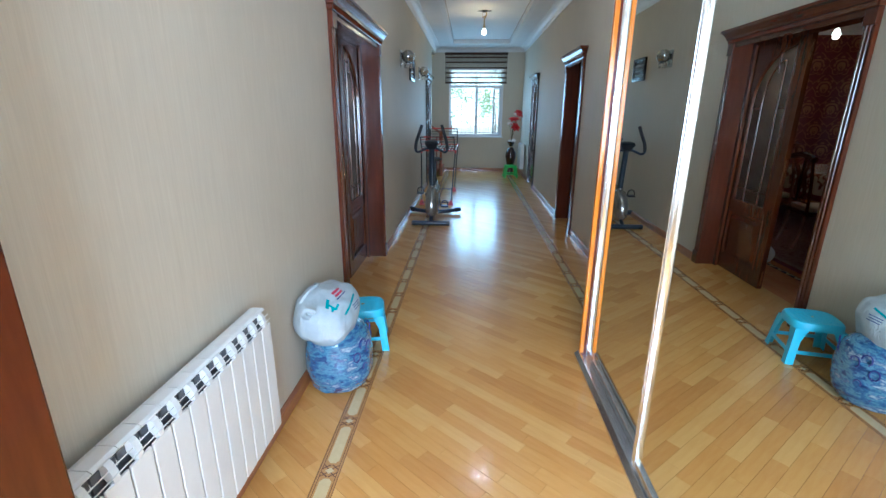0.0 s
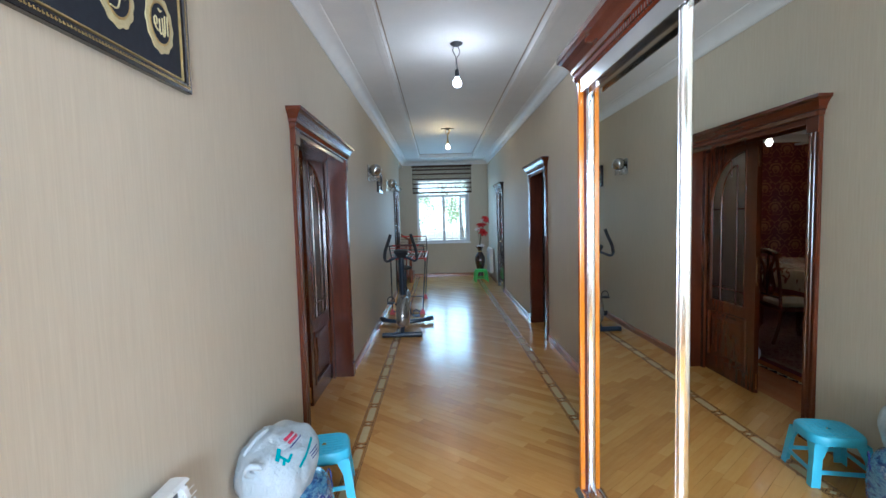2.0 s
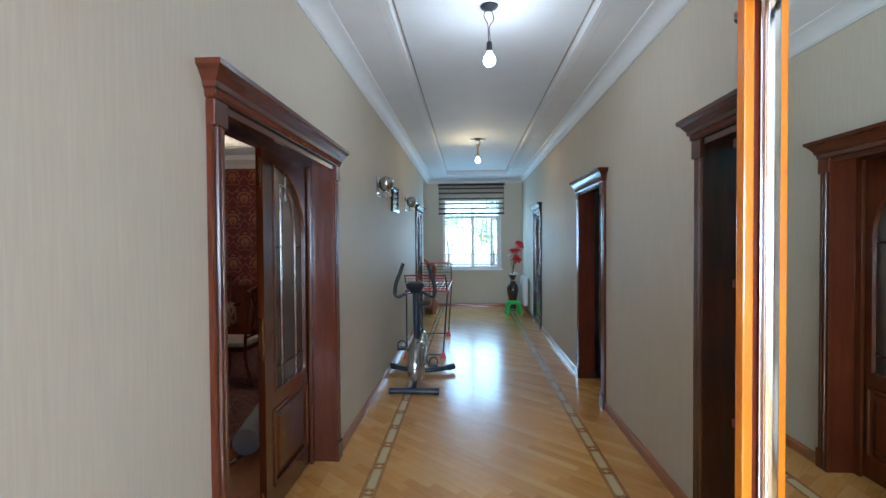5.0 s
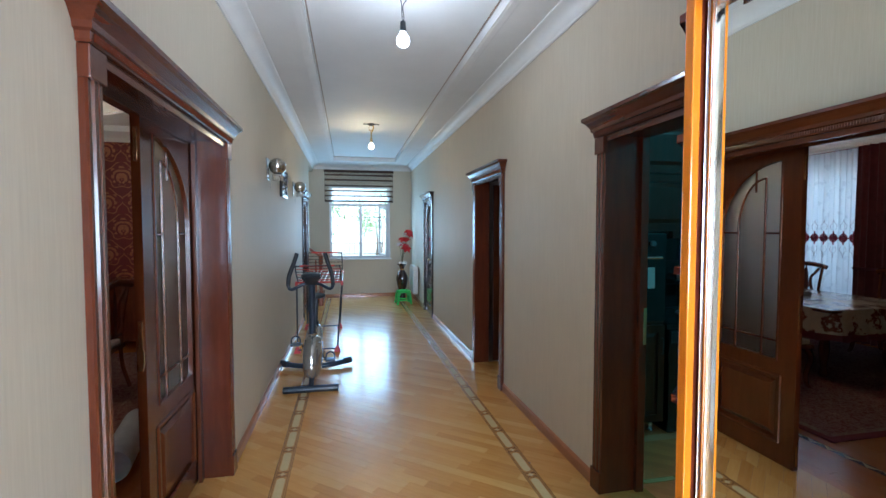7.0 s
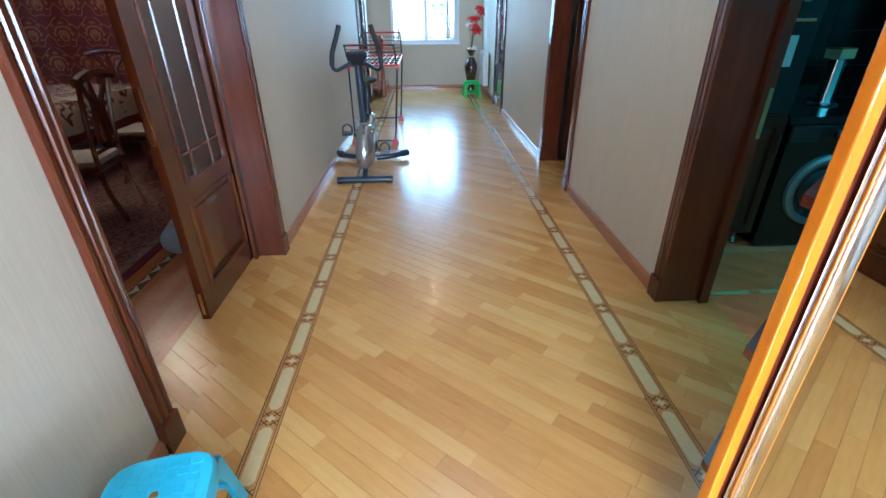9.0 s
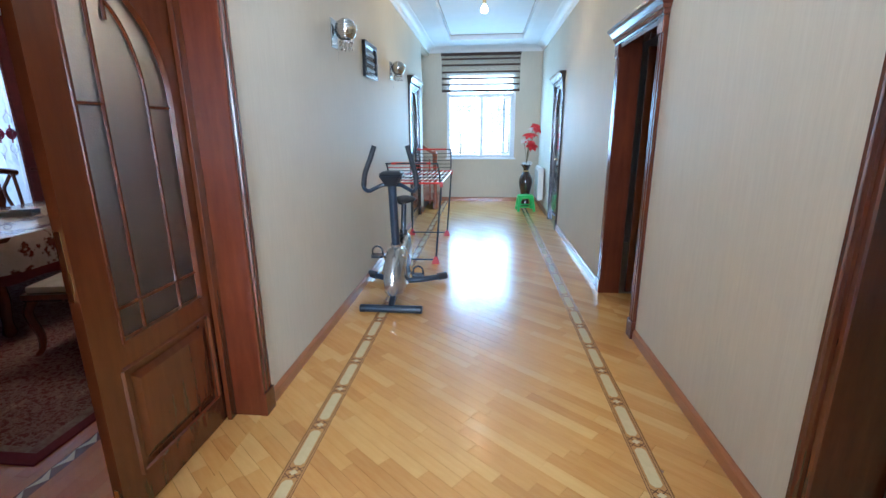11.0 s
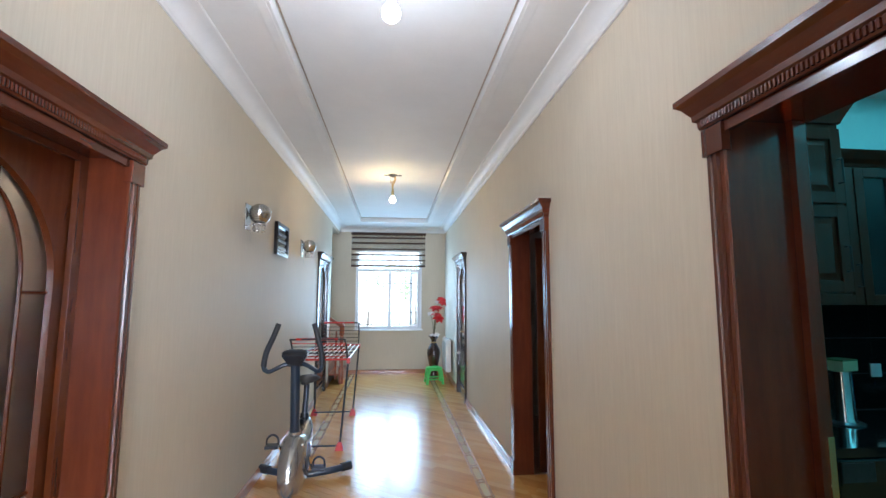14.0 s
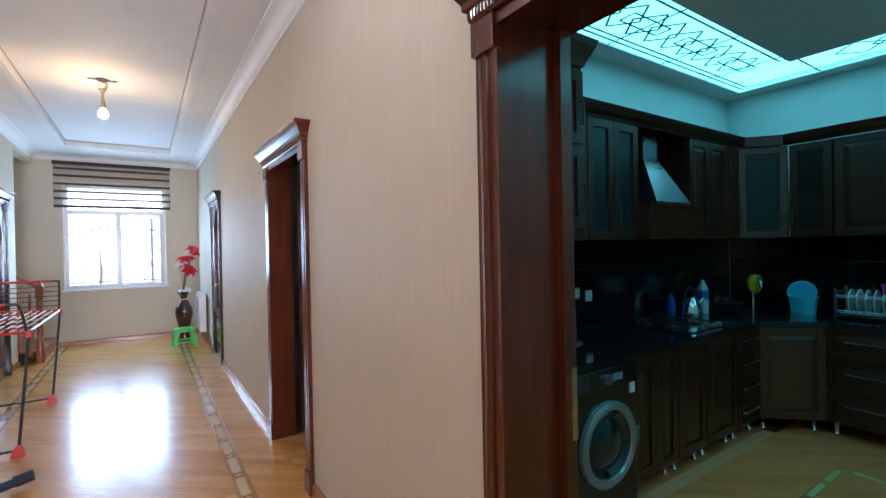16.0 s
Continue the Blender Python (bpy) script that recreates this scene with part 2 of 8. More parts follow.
# ---- mesh helpers ----
def box(bm, x0, y0, z0, x1, y1, z1, bev=0.0):
    r = bmesh.ops.create_cube(bm, size=1)
    vs = r["verts"]
    bmesh.ops.scale(bm, vec=(abs(x1 - x0), abs(y1 - y0), abs(z1 - z0)), verts=vs)
    bmesh.ops.translate(bm, vec=((x0 + x1) / 2, (y0 + y1) / 2, (z0 + z1) / 2), verts=vs)
    if bev:
        es = list({e for v in vs for e in v.link_edges})
        bmesh.ops.bevel(bm, geom=es, offset=bev, segments=2, profile=0.6, affect="EDGES")
    return bm


def newbm():
    return bmesh.new()


def boxes(*rows, bev=0.0):
    bm = newbm()
    for r in rows:
        box(bm, *r, bev=bev)
    return bm


def extrude(bm, pts, axis, a, b):
    """A closed outline, extruded along an axis from a to b. Outline points are the two other coordinates in xyz order."""
    def at(p, v):
        return {"x": (v, p[0], p[1]), "y": (p[0], v, p[1]), "z": (p[0], p[1], v)}[axis]
    lo = [bm.verts.new(at(p, a)) for p in pts]
    hi = [bm.verts.new(at(p, b)) for p in pts]
    n = len(pts)
    for i in range(n):
        bm.faces.new((lo[i], lo[(i + 1) % n], hi[(i + 1) % n], hi[i]))
    bm.faces.new(lo[::-1])
    bm.faces.new(hi)
    return bm


def loft_rects(bm, rects):
    """Stacked rectangles (x0, y0, x1, y1, z), joined by sloping sides: crowns, caps and plinths."""
    rings = [[bm.verts.new((x, y, z)) for x, y in ((x0, y0), (x1, y0), (x1, y1), (x0, y1))] for x0, y0, x1, y1, z in rects]
    for a, b in zip(rings, rings[1:]):
        for i in range(4):
            bm.faces.new((a[i], a[(i + 1) % 4], b[(i + 1) % 4], b[i]))
    bm.faces.new(rings[0][::-1])
    bm.faces.new(rings[-1])
    return bm


def lathe(bm, prof, segs=24, centre=(0, 0, 0), squash=(1, 1)):
    rings = []
    for r, z in prof:
        rings.append([bm.verts.new((centre[0] + squash[0] * max(r, 1e-4) * math.cos(2 * math.pi * k / segs), centre[1] + squash[1] * max(r, 1e-4) * math.sin(2 * math.pi * k / segs), centre[2] + z)) for k in range(segs)])
    for a, b in zip(rings, rings[1:]):
        for k in range(segs):
            bm.faces.new((a[k], a[(k + 1) % segs], b[(k + 1) % segs], b[k]))
    bm.faces.new(rings[0][::-1])
    bm.faces.new(rings[-1])
    return bm


def tube(bm, pts, r=0.01, segs=8, radii=None):
    pts = [Vector(p) for p in pts]
    rings, side = [], None
    for i, p in enumerate(pts):
        d = (pts[min(i + 1, len(pts) - 1)] - pts[max(i - 1, 0)]).normalized()
        if side is None:
            side = d.orthogonal().normalized()
        side = (side - d * side.dot(d)).normalized()
        up = d.cross(side)
        rr = radii[i] if radii else r
        rings.append([bm.verts.new(p + rr * (math.cos(2 * math.pi * k / segs) * side + math.sin(2 * math.pi * k / segs) * up)) for k in range(segs)])
    for a, b in zip(rings, rings[1:]):
        for k in range(segs):
            bm.faces.new((a[k], a[(k + 1) % segs], b[(k + 1) % segs], b[k]))
    bm.faces.new(rings[0][::-1])
    bm.faces.new(rings[-1])
    return bm


def smooth_path(pts, n=6):
    """A Catmull-Rom curve through points."""
    p = [Vector(q) for q in pts]
    out = []
    for i in range(len(p) - 1):
        a, b, c, d = p[max(i - 1, 0)], p[i], p[i + 1], p[min(i + 2, len(p) - 1)]
        for k in range(n):
            t = k / n
            out.append(0.5 * ((2 * b) + (c - a) * t + (2 * a - 5 * b + 4 * c - d) * t * t + (3 * b - a - 3 * c + d) * t ** 3))
    return out + [p[-1]]


def finish(bm, name, material, smooth=False):
    bmesh.ops.recalc_face_normals(bm, faces=bm.faces)
    me = bpy.data.meshes.new(name)
    bm.to_mesh(me)
    bm.free()
    me.materials.append(material)
    if smooth:
        for p in me.polygons:
            p.use_smooth = True
        me.set_sharp_from_angle(angle=radians(40))
    return me


def part(name, bm, material, parent=None, label="", smooth=False):
    ob = new(name, finish(bm, name, material, smooth))
    if parent is not None:
        ob.parent = parent
    if label:
        ob["label"] = label
    return ob


def thing(name, label, category, place=(0, 0, 0), turn=0.0, group="", kind=""):
    ob = new(name)
    ob.matrix_world = pose(*place, 0, 0, turn)
    return tagged(ob, label, category, group, kind)


def setting(name, bm, material, label, smooth=False, category=""):
    return tagged(part(name, bm, material, None, "", smooth), label, category, "", "structure")


# ---- walls, ceiling, floor ----
def wall_y(name, x0, x1, y0, y1, z1, holes, material, label):
    """A wall that runs along y, with openings (ya, yb, za, zb)."""
    bm, y = newbm(), y0
    for ya, yb, za, zb in sorted(holes):
        box(bm, x0, y, -0.05, x1, ya, z1)
        if zb < z1:
            box(bm, x0, ya, zb, x1, yb, z1)
        if za > 0:
            box(bm, x0, ya, -0.05, x1, yb, za)
        y = yb
    box(bm, x0, y, -0.05, x1, y1, z1)
    return setting(name, bm, material, label)


def wall_x(name, y0, y1, x0, x1, z1, holes, material, label):
    bm, x = newbm(), x0
    for xa, xb, za, zb in sorted(holes):
        box(bm, x, y0, -0.05, xa, y1, z1)
        box(bm, xa, y0, zb, xb, y1, z1)
        if za > 0:
            box(bm, xa, y0, -0.05, xb, y1, za)
        x = xb
    box(bm, x, y0, -0.05, x1, y1, z1)
    return setting(name, bm, material, label)


TOP = 3.3
LHOLES = [(LD0 - 0.01, LD1 + 0.01, 0, LHEAD + 0.01), (SD0 - 0.01, SD1 + 0.01, 0, LHEAD + 0.01)]
RHOLES = [(KD0 - 0.01, KD1 + 0.01, 0, LHEAD + 0.01), (RD0 - 0.01, RD1 + 0.01, 0, LHEAD + 0.01), (TD0 - 0.01, TD1 + 0.01, 0, LHEAD + 0.01)]
wall_y("wall_west", WL - 0.11, WL, YN, STAIR_Y, TOP, LHOLES, PAPER, "beige striated wallpaper on the corridor's long wall")
wall_y("wall_west_dining_side", -1.03, WL - 0.112, 2.6, 9.0, TOP, LHOLES[:1], DAMASK, "red damask wallpaper with gold ornament")
wall_y("wall_east", WR, WR + 0.13, YN, YB, TOP, RHOLES, PAPER, "beige striated wallpaper on the corridor's long wall")
wall_y("wall_east_kitchen_side", WR + 0.132, 1.73, 1.8, 5.45, TOP, RHOLES[:1], KWALL, "pale plain kitchen wall")
wall_x("wall_north", YB, YB + 0.25, -2.6, WR + 0.2, TOP, [(-0.43, 0.965, 0.905, 2.60)], PAPER, "beige striated wallpaper round the window")
# Unseen wall, added to close the corridor round the assumed window.
wall_x("wall_south_unseen", YN - 0.2, YN, -2.0, 2.0, TOP, [(-0.6, 1.0, 0.8, 2.35)], PAPER, "beige striated wallpaper")
# entrance stub with its door post
stub = setting("wall_stub", boxes((WL, 0.60, 0, -0.70, 0.835, TOP)), PAPER, "short wall return beside the entrance")
post = tagged(part("door_post", boxes((-0.70, 0.58, 0, -0.615, 0.85, 2.2), bev=0.006), MAHOG), "varnished mahogany door post at the corridor's start", "door frame", "", "structure")

# ceiling with its tray, as one mesh
TX0, TX1, TY0, TY1 = -0.30, 1.02, 0.4, 11.75
bm = newbm()
box(bm, -2.6, YN, SOFFIT, TX0, YB, SOFFIT + 0.04)
box(bm, TX1, YN, SOFFIT, WR + 0.05, YB, SOFFIT + 0.04)
box(bm, TX0, YN, SOFFIT, TX1, TY0, SOFFIT + 0.04)
box(bm, TX0, TY1, SOFFIT, TX1, YB, SOFFIT + 0.04)
box(bm, TX0 - 0.02, TY0 - 0.02, SOFFIT + 0.04, TX0 - 0.0, TY1 + 0.02, TRAY + 0.03)
box(bm, TX1 + 0.0, TY0 - 0.02, SOFFIT + 0.04, TX1 + 0.02, TY1 + 0.02, TRAY + 0.03)
box(bm, TX0, TY0 - 0.02, SOFFIT + 0.04, TX1, TY0, TRAY + 0.03)
box(bm, TX0, TY1, SOFFIT + 0.04, TX1, TY1 + 0.02, TRAY + 0.03)
box(bm, TX0 - 0.02, TY0 - 0.02, TRAY, TX1 + 0.02, TY1 + 0.02, TRAY + 0.05)
setting("ceiling", bm, CEIL, "white painted ceiling with a long raised tray")

# the tray's stepped moulding
bm = newbm()
for sx, x in ((1, TX0), (-1, TX1)):
    extrude(bm, [(x - sx * 0.075, SOFFIT - 0.001), (x + sx * 0.004, SOFFIT - 0.001), (x + sx * 0.004, SOFFIT + 0.045), (x - sx * 0.0, SOFFIT + 0.045), (x - sx * 0.014, SOFFIT - 0.004), (x - sx * 0.06, SOFFIT - 0.003)], "y", TY0 - 0.03, TY1 + 0.03)
for sy, y in ((1, TY0), (-1, TY1)):
    extrude(bm, [(y - sy * 0.075, SOFFIT - 0.0015), (y + sy * 0.004, SOFFIT - 0.0015), (y + sy * 0.004, SOFFIT + 0.045), (y - sy * 0.0, SOFFIT + 0.045), (y - sy * 0.014, SOFFIT - 0.0045), (y - sy * 0.06, SOFFIT - 0.0035)], "x", TX0 - 0.03, TX1 + 0.03)
setting("ceiling_trim", bm, PLASTER, "white moulding round the raised ceiling tray")
GREYLINE = varied("tan_bead_paint", (0.34, 0.26, 0.19), (0.42, 0.33, 0.25), 10, 0.5)
bm = newbm()
for x in (TX0 + 0.012, TX1 - 0.012):
    box(bm, x - 0.0045, TY0, TRAY - 0.007, x + 0.0045, TY1, TRAY - 0.001)
box(bm, TX0 + 0.02, TY1 - 0.018, TRAY - 0.006, TX1 - 0.02, TY1 - 0.011, TRAY - 0.001)
setting("ceiling_bead", bm, GREYLINE, "thin tan bead in the corner of the tray")


def cornice(bm, pts, axis, wall, s, a, b):
    """pts: (out from the wall, z)."""
    extrude(bm, [(wall + s * u, z) for u, z in pts], axis, a, b)


CP = [(0, CORNICE), (0.012, CORNICE), (0.016, CORNICE + 0.010), (0.022, CORNICE + 0.014)] + [(0.022 + 0.098 * (1 - math.cos(k * math.pi / 12)), CORNICE + 0.014 + 0.080 * math.sin(k * math.pi / 12)) for k in range(1, 7)] + [(0.128, CORNICE + 0.096), (0.132, SOFFIT), (0, SOFFIT)]
bm = newbm()
cornice(bm, CP, "y", WL, 1, YN, YB)
cornice(bm, CP, "y", WR, -1, YN, YB)
cornice(bm, CP, "x", YB, -1, -2.5, WR)
setting("cornice", bm, PLASTER, "white coved plaster cornice under the ceiling", True)
setting("stair_beam", boxes((WL - 0.11, STAIR_Y, 2.90, WL, YB, TOP)), PAPER, "papered beam over the stair opening")


# ---- parquet ----
def clip(poly, k, v, keep_less):
    out = []
    for i, p in enumerate(poly):
        q = poly[(i + 1) % len(poly)]
        pin, qin = (p[k] <= v) == keep_less, (q[k] <= v) == keep_less
        if pin:
            out.append(p)
        if pin != qin:
            t = (v - p[k]) / (q[k] - p[k])
            out.append((p[0] + t * (q[0] - p[0]), p[1] + t * (q[1] - p[1])))
    return out


def area(poly):
    return 0.5 * abs(sum(p[0] * q[1] - q[0] * p[1] for p, q in zip(poly, poly[1:] + poly[:1])))


def planks(x0, y0, x1, y1, width=0.07, length=0.46, turn=-40, seed=1):
    """Outlines of parquet strips laid slantwise in a rectangle, each with whether it is whole."""
    rnd = random.Random(seed)
    c, s = math.cos(radians(turn)), math.sin(radians(turn))
    cx, cy, reach = (x0 + x1) / 2, (y0 + y1) / 2, math.hypot(x1 - x0, y1 - y0) / 2 + 0.5
    out, v, row = [], -reach, 0
    while v < reach:
        u = -reach - rnd.random() * length
        while u < reach:
            ln = length * rnd.choice((0.75, 1, 1, 1.25))
            g = 0.0006
            quad = [(u + g, v + g), (u + ln - g, v + g), (u + ln - g, v + width - g), (u + g, v + width - g)]
            poly = [(cx + a * c - b * s, cy + a * s + b * c) for a, b in quad]
            n = poly
            for k, w, less in ((0, x0, False), (0, x1, True), (1, y0, False), (1, y1, True)):
                n = clip(n, k, w, less) if len(n) > 2 else n
            if len(n) > 2 and area(n) > 2e-4:
                out.append(n)
            u += ln
        v += width
        row += 1
    return out


def plank_mesh(polys, name, material, z=0.0):
    verts, faces = [], []
    for p in polys:
        if area(p) > 0 and sum(a[0] * b[1] - b[0] * a[1] for a, b in zip(p, p[1:] + p[:1])) < 0:
            p = p[::-1]
        k, n = len(verts), len(p)
        verts += [(x, y, z) for x, y in p] + [(x, y, z - 0.006) for x, y in p]
        faces += [tuple(range(k, k + n))] + [(k + i, k + n + i, k + n + (i + 1) % n, k + (i + 1) % n) for i in range(n)]
    me = bpy.data.meshes.new(name)
    me.from_pydata(verts, [], faces)
    me.materials.append(material)
    return me




# ---- doors ----
def casing_profile(w, s):
    """Outline (along the wall, out from it) of a fluted casing board."""
    return [(0, 0), (0, 0.018), (0.006, 0.024), (w * 0.22, 0.024), (w * 0.27, 0.017), (w * 0.36, 0.017), (w * 0.41, 0.026), (w * 0.59, 0.026), (w * 0.64, 0.017), (w * 0.73, 0.017), (w * 0.78, 0.024), (w - 0.006, 0.024), (w, 0.018), (w, 0)]


def surround(name, wall, out, y0, y1, head, label, material, level, back, flutes=True):
    """A door surround on a wall that runs along y: casings with blocks and plinths, head, crown, jambs. out: +1 or -1, the way the face looks."""
    d = thing(name, label, "door", kind="structure")
    w = 0.092
    for ya, yb in ((y0 - w, y0), (y1, y1 + w)):
        prof = [(wall + out * v, ya + u) for u, v in casing_profile(w, 1)]
        bm = extrude(newbm(), prof, "z", 0.13, 2.03)
        part("casing", bm, material, d)
        part("plinth_block", boxes((wall, ya - 0.004, 0, wall + out * 0.034, yb + 0.004, 0.13), bev=0.003), material, d)
        part("capital_block", boxes((wall, ya - 0.003, 2.03, wall + out * 0.036, yb + 0.003, head - 0.002), bev=0.004), material, d)
    part("head_board", boxes((wall, y0 + 0.003, head - 0.035, wall + out * 0.022, y1 - 0.003, head - 0.002)), level, d)
    a, b = y0 - w - 0.004, y1 + w + 0.004
    rects = []
    for v, z in ((0.036, 0), (0.04, 0.008), (0.042, 0.03), (0.052, 0.036), (0.054, 0.055), (0.062, 0.066), (0.076, 0.088), (0.088, 0.098), (0.094, 0.102), (0.094, 0.122)):
        x0, x1 = sorted((wall, wall + out * v))
        rects.append((x0, a - (v - 0.036), x1, b + (v - 0.036), head + z))
    part("crown", loft_rects(newbm(), rects), level, d)
    if flutes:
        bm, y = newbm(), a + 0.02
        while y < b - 0.02:
            tube(bm, [(wall + out * 0.043, y, head + 0.006), (wall + out * 0.043, y, head + 0.030)], 0.005, 6)
            y += 0.0145
        tagged(part("fluting", bm, level, d), kind="stuff")
    x0, x1 = sorted((wall - out * 0.0, back))
    for ya, yb in ((y0 - 0.012, y0), (y1, y1 + 0.012)):
        part("jamb", boxes((x0, ya, 0, x1, yb, head)), material, d)
    part("head_jamb", boxes((x0, y0 - 0.0, head, x1, y1 + 0.0, head + 0.011)), level, d)
    return d


def quarter(cy, cz, ry, rz, n=12, far=1):
    """A quarter of an ellipse from its top (cy, cz + rz) out to (cy + far * ry, cz)."""
    return [(cy + far * ry * math.sin(k / n * math.pi / 2), cz + rz * math.cos(k / n * math.pi / 2)) for k in range(n + 1)]


def strip(bm, pts, x, w=0.014, d=0.012):
    """A moulded strip along (y, z) points on the plane x, with a ridge both sides."""
    for (ya, za), (yb, zb) in zip(pts, pts[1:]):
        dy, dz = yb - ya, zb - za
        ln = math.hypot(dy, dz) or 1
        ny, nz = -dz / ln * w / 2, dy / ln * w / 2
        ey, ez = dy / ln * 0.002, dz / ln * 0.002
        ring = []
        for t, (yy, zz) in ((0, (ya - ey, za - ez)), (1, (yb + ey, zb + ez))):
            ring.append([bm.verts.new(q) for q in ((x - d, yy + ny * 0.5, zz + nz * 0.5), (x, yy + ny, zz + nz), (x + d, yy + ny * 0.5, zz + nz * 0.5), (x + d, yy - ny * 0.5, zz - nz * 0.5), (x, yy - ny, zz - nz), (x - d, yy - ny * 0.5, zz - nz * 0.5))])
        for i in range(6):
            bm.faces.new((ring[0][i], ring[0][(i + 1) % 6], ring[1][(i + 1) % 6], ring[1][i]))
        bm.faces.new(ring[0][::-1])
        bm.faces.new(ring[1])
    return bm


def french_leaf(parent, x, y0, y1, top, arch_at_start, material, level, pane_material, thick=0.04, whole_arch=False):
    """A glazed leaf in the plane x from y0 to y1. The arch rises to y0 (arch_at_start), to y1, or in the middle."""
    leaf = part("leaf", newbm_leaf(x, y0, y1, top, arch_at_start, thick, whole_arch), material, parent)
    w = y1 - y0
    s0, s1 = (0.135, 0.085) if arch_at_start else (0.085, 0.135)
    if whole_arch:
        s0 = s1 = 0.11
    ga, gb, gz0, gz1, spring = y0 + s0, y1 - s1, 0.705, top - 0.07, top - 0.52
    part("pane", boxes((x - 0.004, ga - 0.005, gz0 - 0.005, x + 0.004, gb + 0.005, gz1 + 0.01)), pane_material, leaf)
    bm = newbm()
    if whole_arch:
        c, r = (ga + gb) / 2, (gb - ga) / 2
        outer = [(2 * c - y, z) for y, z in quarter(c, spring, r, gz1 - spring)][::-1] + quarter(c, spring, r, gz1 - spring)[1:]
        edge = [(ga, gz0)] + outer + [(gb, gz0), (ga, gz0)]
        r2 = r * 0.55
        inner = [(2 * c - y, z) for y, z in quarter(c, spring - 0.02, r2, gz1 - spring - 0.08)][::-1] + quarter(c, spring - 0.02, r2, gz1 - spring - 0.08)[1:]
        bars = [[(c - r2, gz0)] + inner + [(c + r2, gz0)], [(ga, 0.83), (gb, 0.83)], [(ga, spring - 0.04), (c - r2, spring - 0.04)], [(c + r2, spring - 0.04), (gb, spring - 0.04)], [(c, gz1 - 0.09), (c, gz1)]]
    else:
        f = 1 if arch_at_start else -1
        a, b = (ga, gb) if arch_at_start else (gb, ga)
        r = abs(b - a)
        arc = quarter(a, spring, r, gz1 - spring, 14, f)
        edge = [(a, gz0), (a, gz1)] + arc[1:] + [(b, gz0), (a, gz0)]
        i0, i1 = a + f * r * 0.27, a + f * r * 0.72
        iarc = quarter(i0, spring - 0.02, abs(i1 - i0), gz1 - spring - 0.09, 12, f)
        bars = [[(i0, gz0), (i0, gz1 - 0.11)] + iarc[1:] + [(i1, gz0)], [(a, spring - 0.04), (i0, spring - 0.04)], [(i1, spring - 0.04), (b, spring - 0.04)], [(a, 0.83), (b, 0.83)], [(a + f * r * 0.43, gz1 - 0.20), (a + f * r * 0.43, gz1 - 0.03)]]
    part("glazing_bead", strip(bm, edge, x, 0.022, 0.026), material, leaf)
    bm = newbm()
    for bar in bars:
        strip(bm, bar, x, 0.017, 0.012)
    part("muntin", bm, material, leaf)
    pa, pb, za, zb = ga - 0.025, gb + 0.02, 0.155, 0.60
    bm = newbm()
    for sx in (-1, 1):
        strip(bm, [(pa, za), (pa, zb), (pb, zb), (pb, za), (pa, za)], x + sx * thick / 2, 0.026, 0.009)
        x0, x1 = sorted((x + sx * thick * 0.15, x + sx * (thick / 2 + 0.004)))
        loft_rects_x(bm, x, sx, pa + 0.035, pb - 0.035, za + 0.035, zb - 0.035, thick / 2 - 0.008, thick / 2 + 0.005, 0.03)
    part("raised_panel", bm, level, leaf)
    return leaf


def loft_rects_x(bm, x, sx, ya, yb, za, zb, d0, d1, inset):
    rings = []
    for d, i in ((d0, 0), (d1, inset)):
        rings.append([bm.verts.new((x + sx * d, y, z)) for y, z in ((ya + i, za + i), (yb - i, za + i), (yb - i, zb - i), (ya + i, zb - i))])
    for i in range(4):
        bm.faces.new((rings[0][i], rings[0][(i + 1) % 4], rings[1][(i + 1) % 4], rings[1][i]))
    bm.faces.new(rings[1])
    return bm


def newbm_leaf(x, y0, y1, top, arch_at_start, thick, whole_arch):
    s0, s1 = (0.135, 0.085) if arch_at_start else (0.085, 0.135)
    if whole_arch:
        s0 = s1 = 0.11
    ga, gb, gz0, gz1, spring = y0 + s0, y1 - s1, 0.705, top - 0.07, top - 0.52
    h = thick / 2
    bm = boxes((x - h, y0, 0.008, x + h, ga, top), (x - h, gb, 0.008, x + h, y1, top), (x - h, ga, 0.008, x + h, gb, 0.14), (x - h, ga, 0.615, x + h, gb, gz0), (x - h + 0.012, ga, 0.14, x + h - 0.012, gb, 0.615))
    if whole_arch:
        c, r = (ga + gb) / 2, (gb - ga) / 2
        arc = [(2 * c - y, z) for y, z in quarter(c, spring, r, gz1 - spring)][::-1] + quarter(c, spring, r, gz1 - spring)[1:]
    else:
        f = 1 if arch_at_start else -1
        a, b = (ga, gb) if arch_at_start else (gb, ga)
        arc = quarter(a, spring, abs(b - a), gz1 - spring, 14, f)
    for (ya, za), (yb, zb) in zip(arc, arc[1:]):
        extrude(bm, [(ya, za), (yb, zb), (yb, top), (ya, top)], "x", x - h, x + h)
    return bm


def lever(parent, x, y, z, s, way, back=False):
    """A lever handle on a long plate. s: the side of the face (+1 or -1 in x). way: the way the lever points in y."""
    bm = newbm()
    for side in ((s, -s) if back else (s,)):
        xf = x + side * 0.021
        box(bm, *sorted_box(xf, y - 0.02, z - 0.13, xf + side * 0.006, y + 0.02, z + 0.13), bev=0.002)
        tube(bm, smooth_path([(xf, y, z + 0.02), (xf + side * 0.045, y, z + 0.02), (xf + side * 0.055, y + way * 0.03, z + 0.02), (xf + side * 0.05, y + way * 0.125, z + 0.012)], 4), 0.0085, 8)
    return part("door_handle", bm, BRASS, parent, "polished brass lever handle", True)


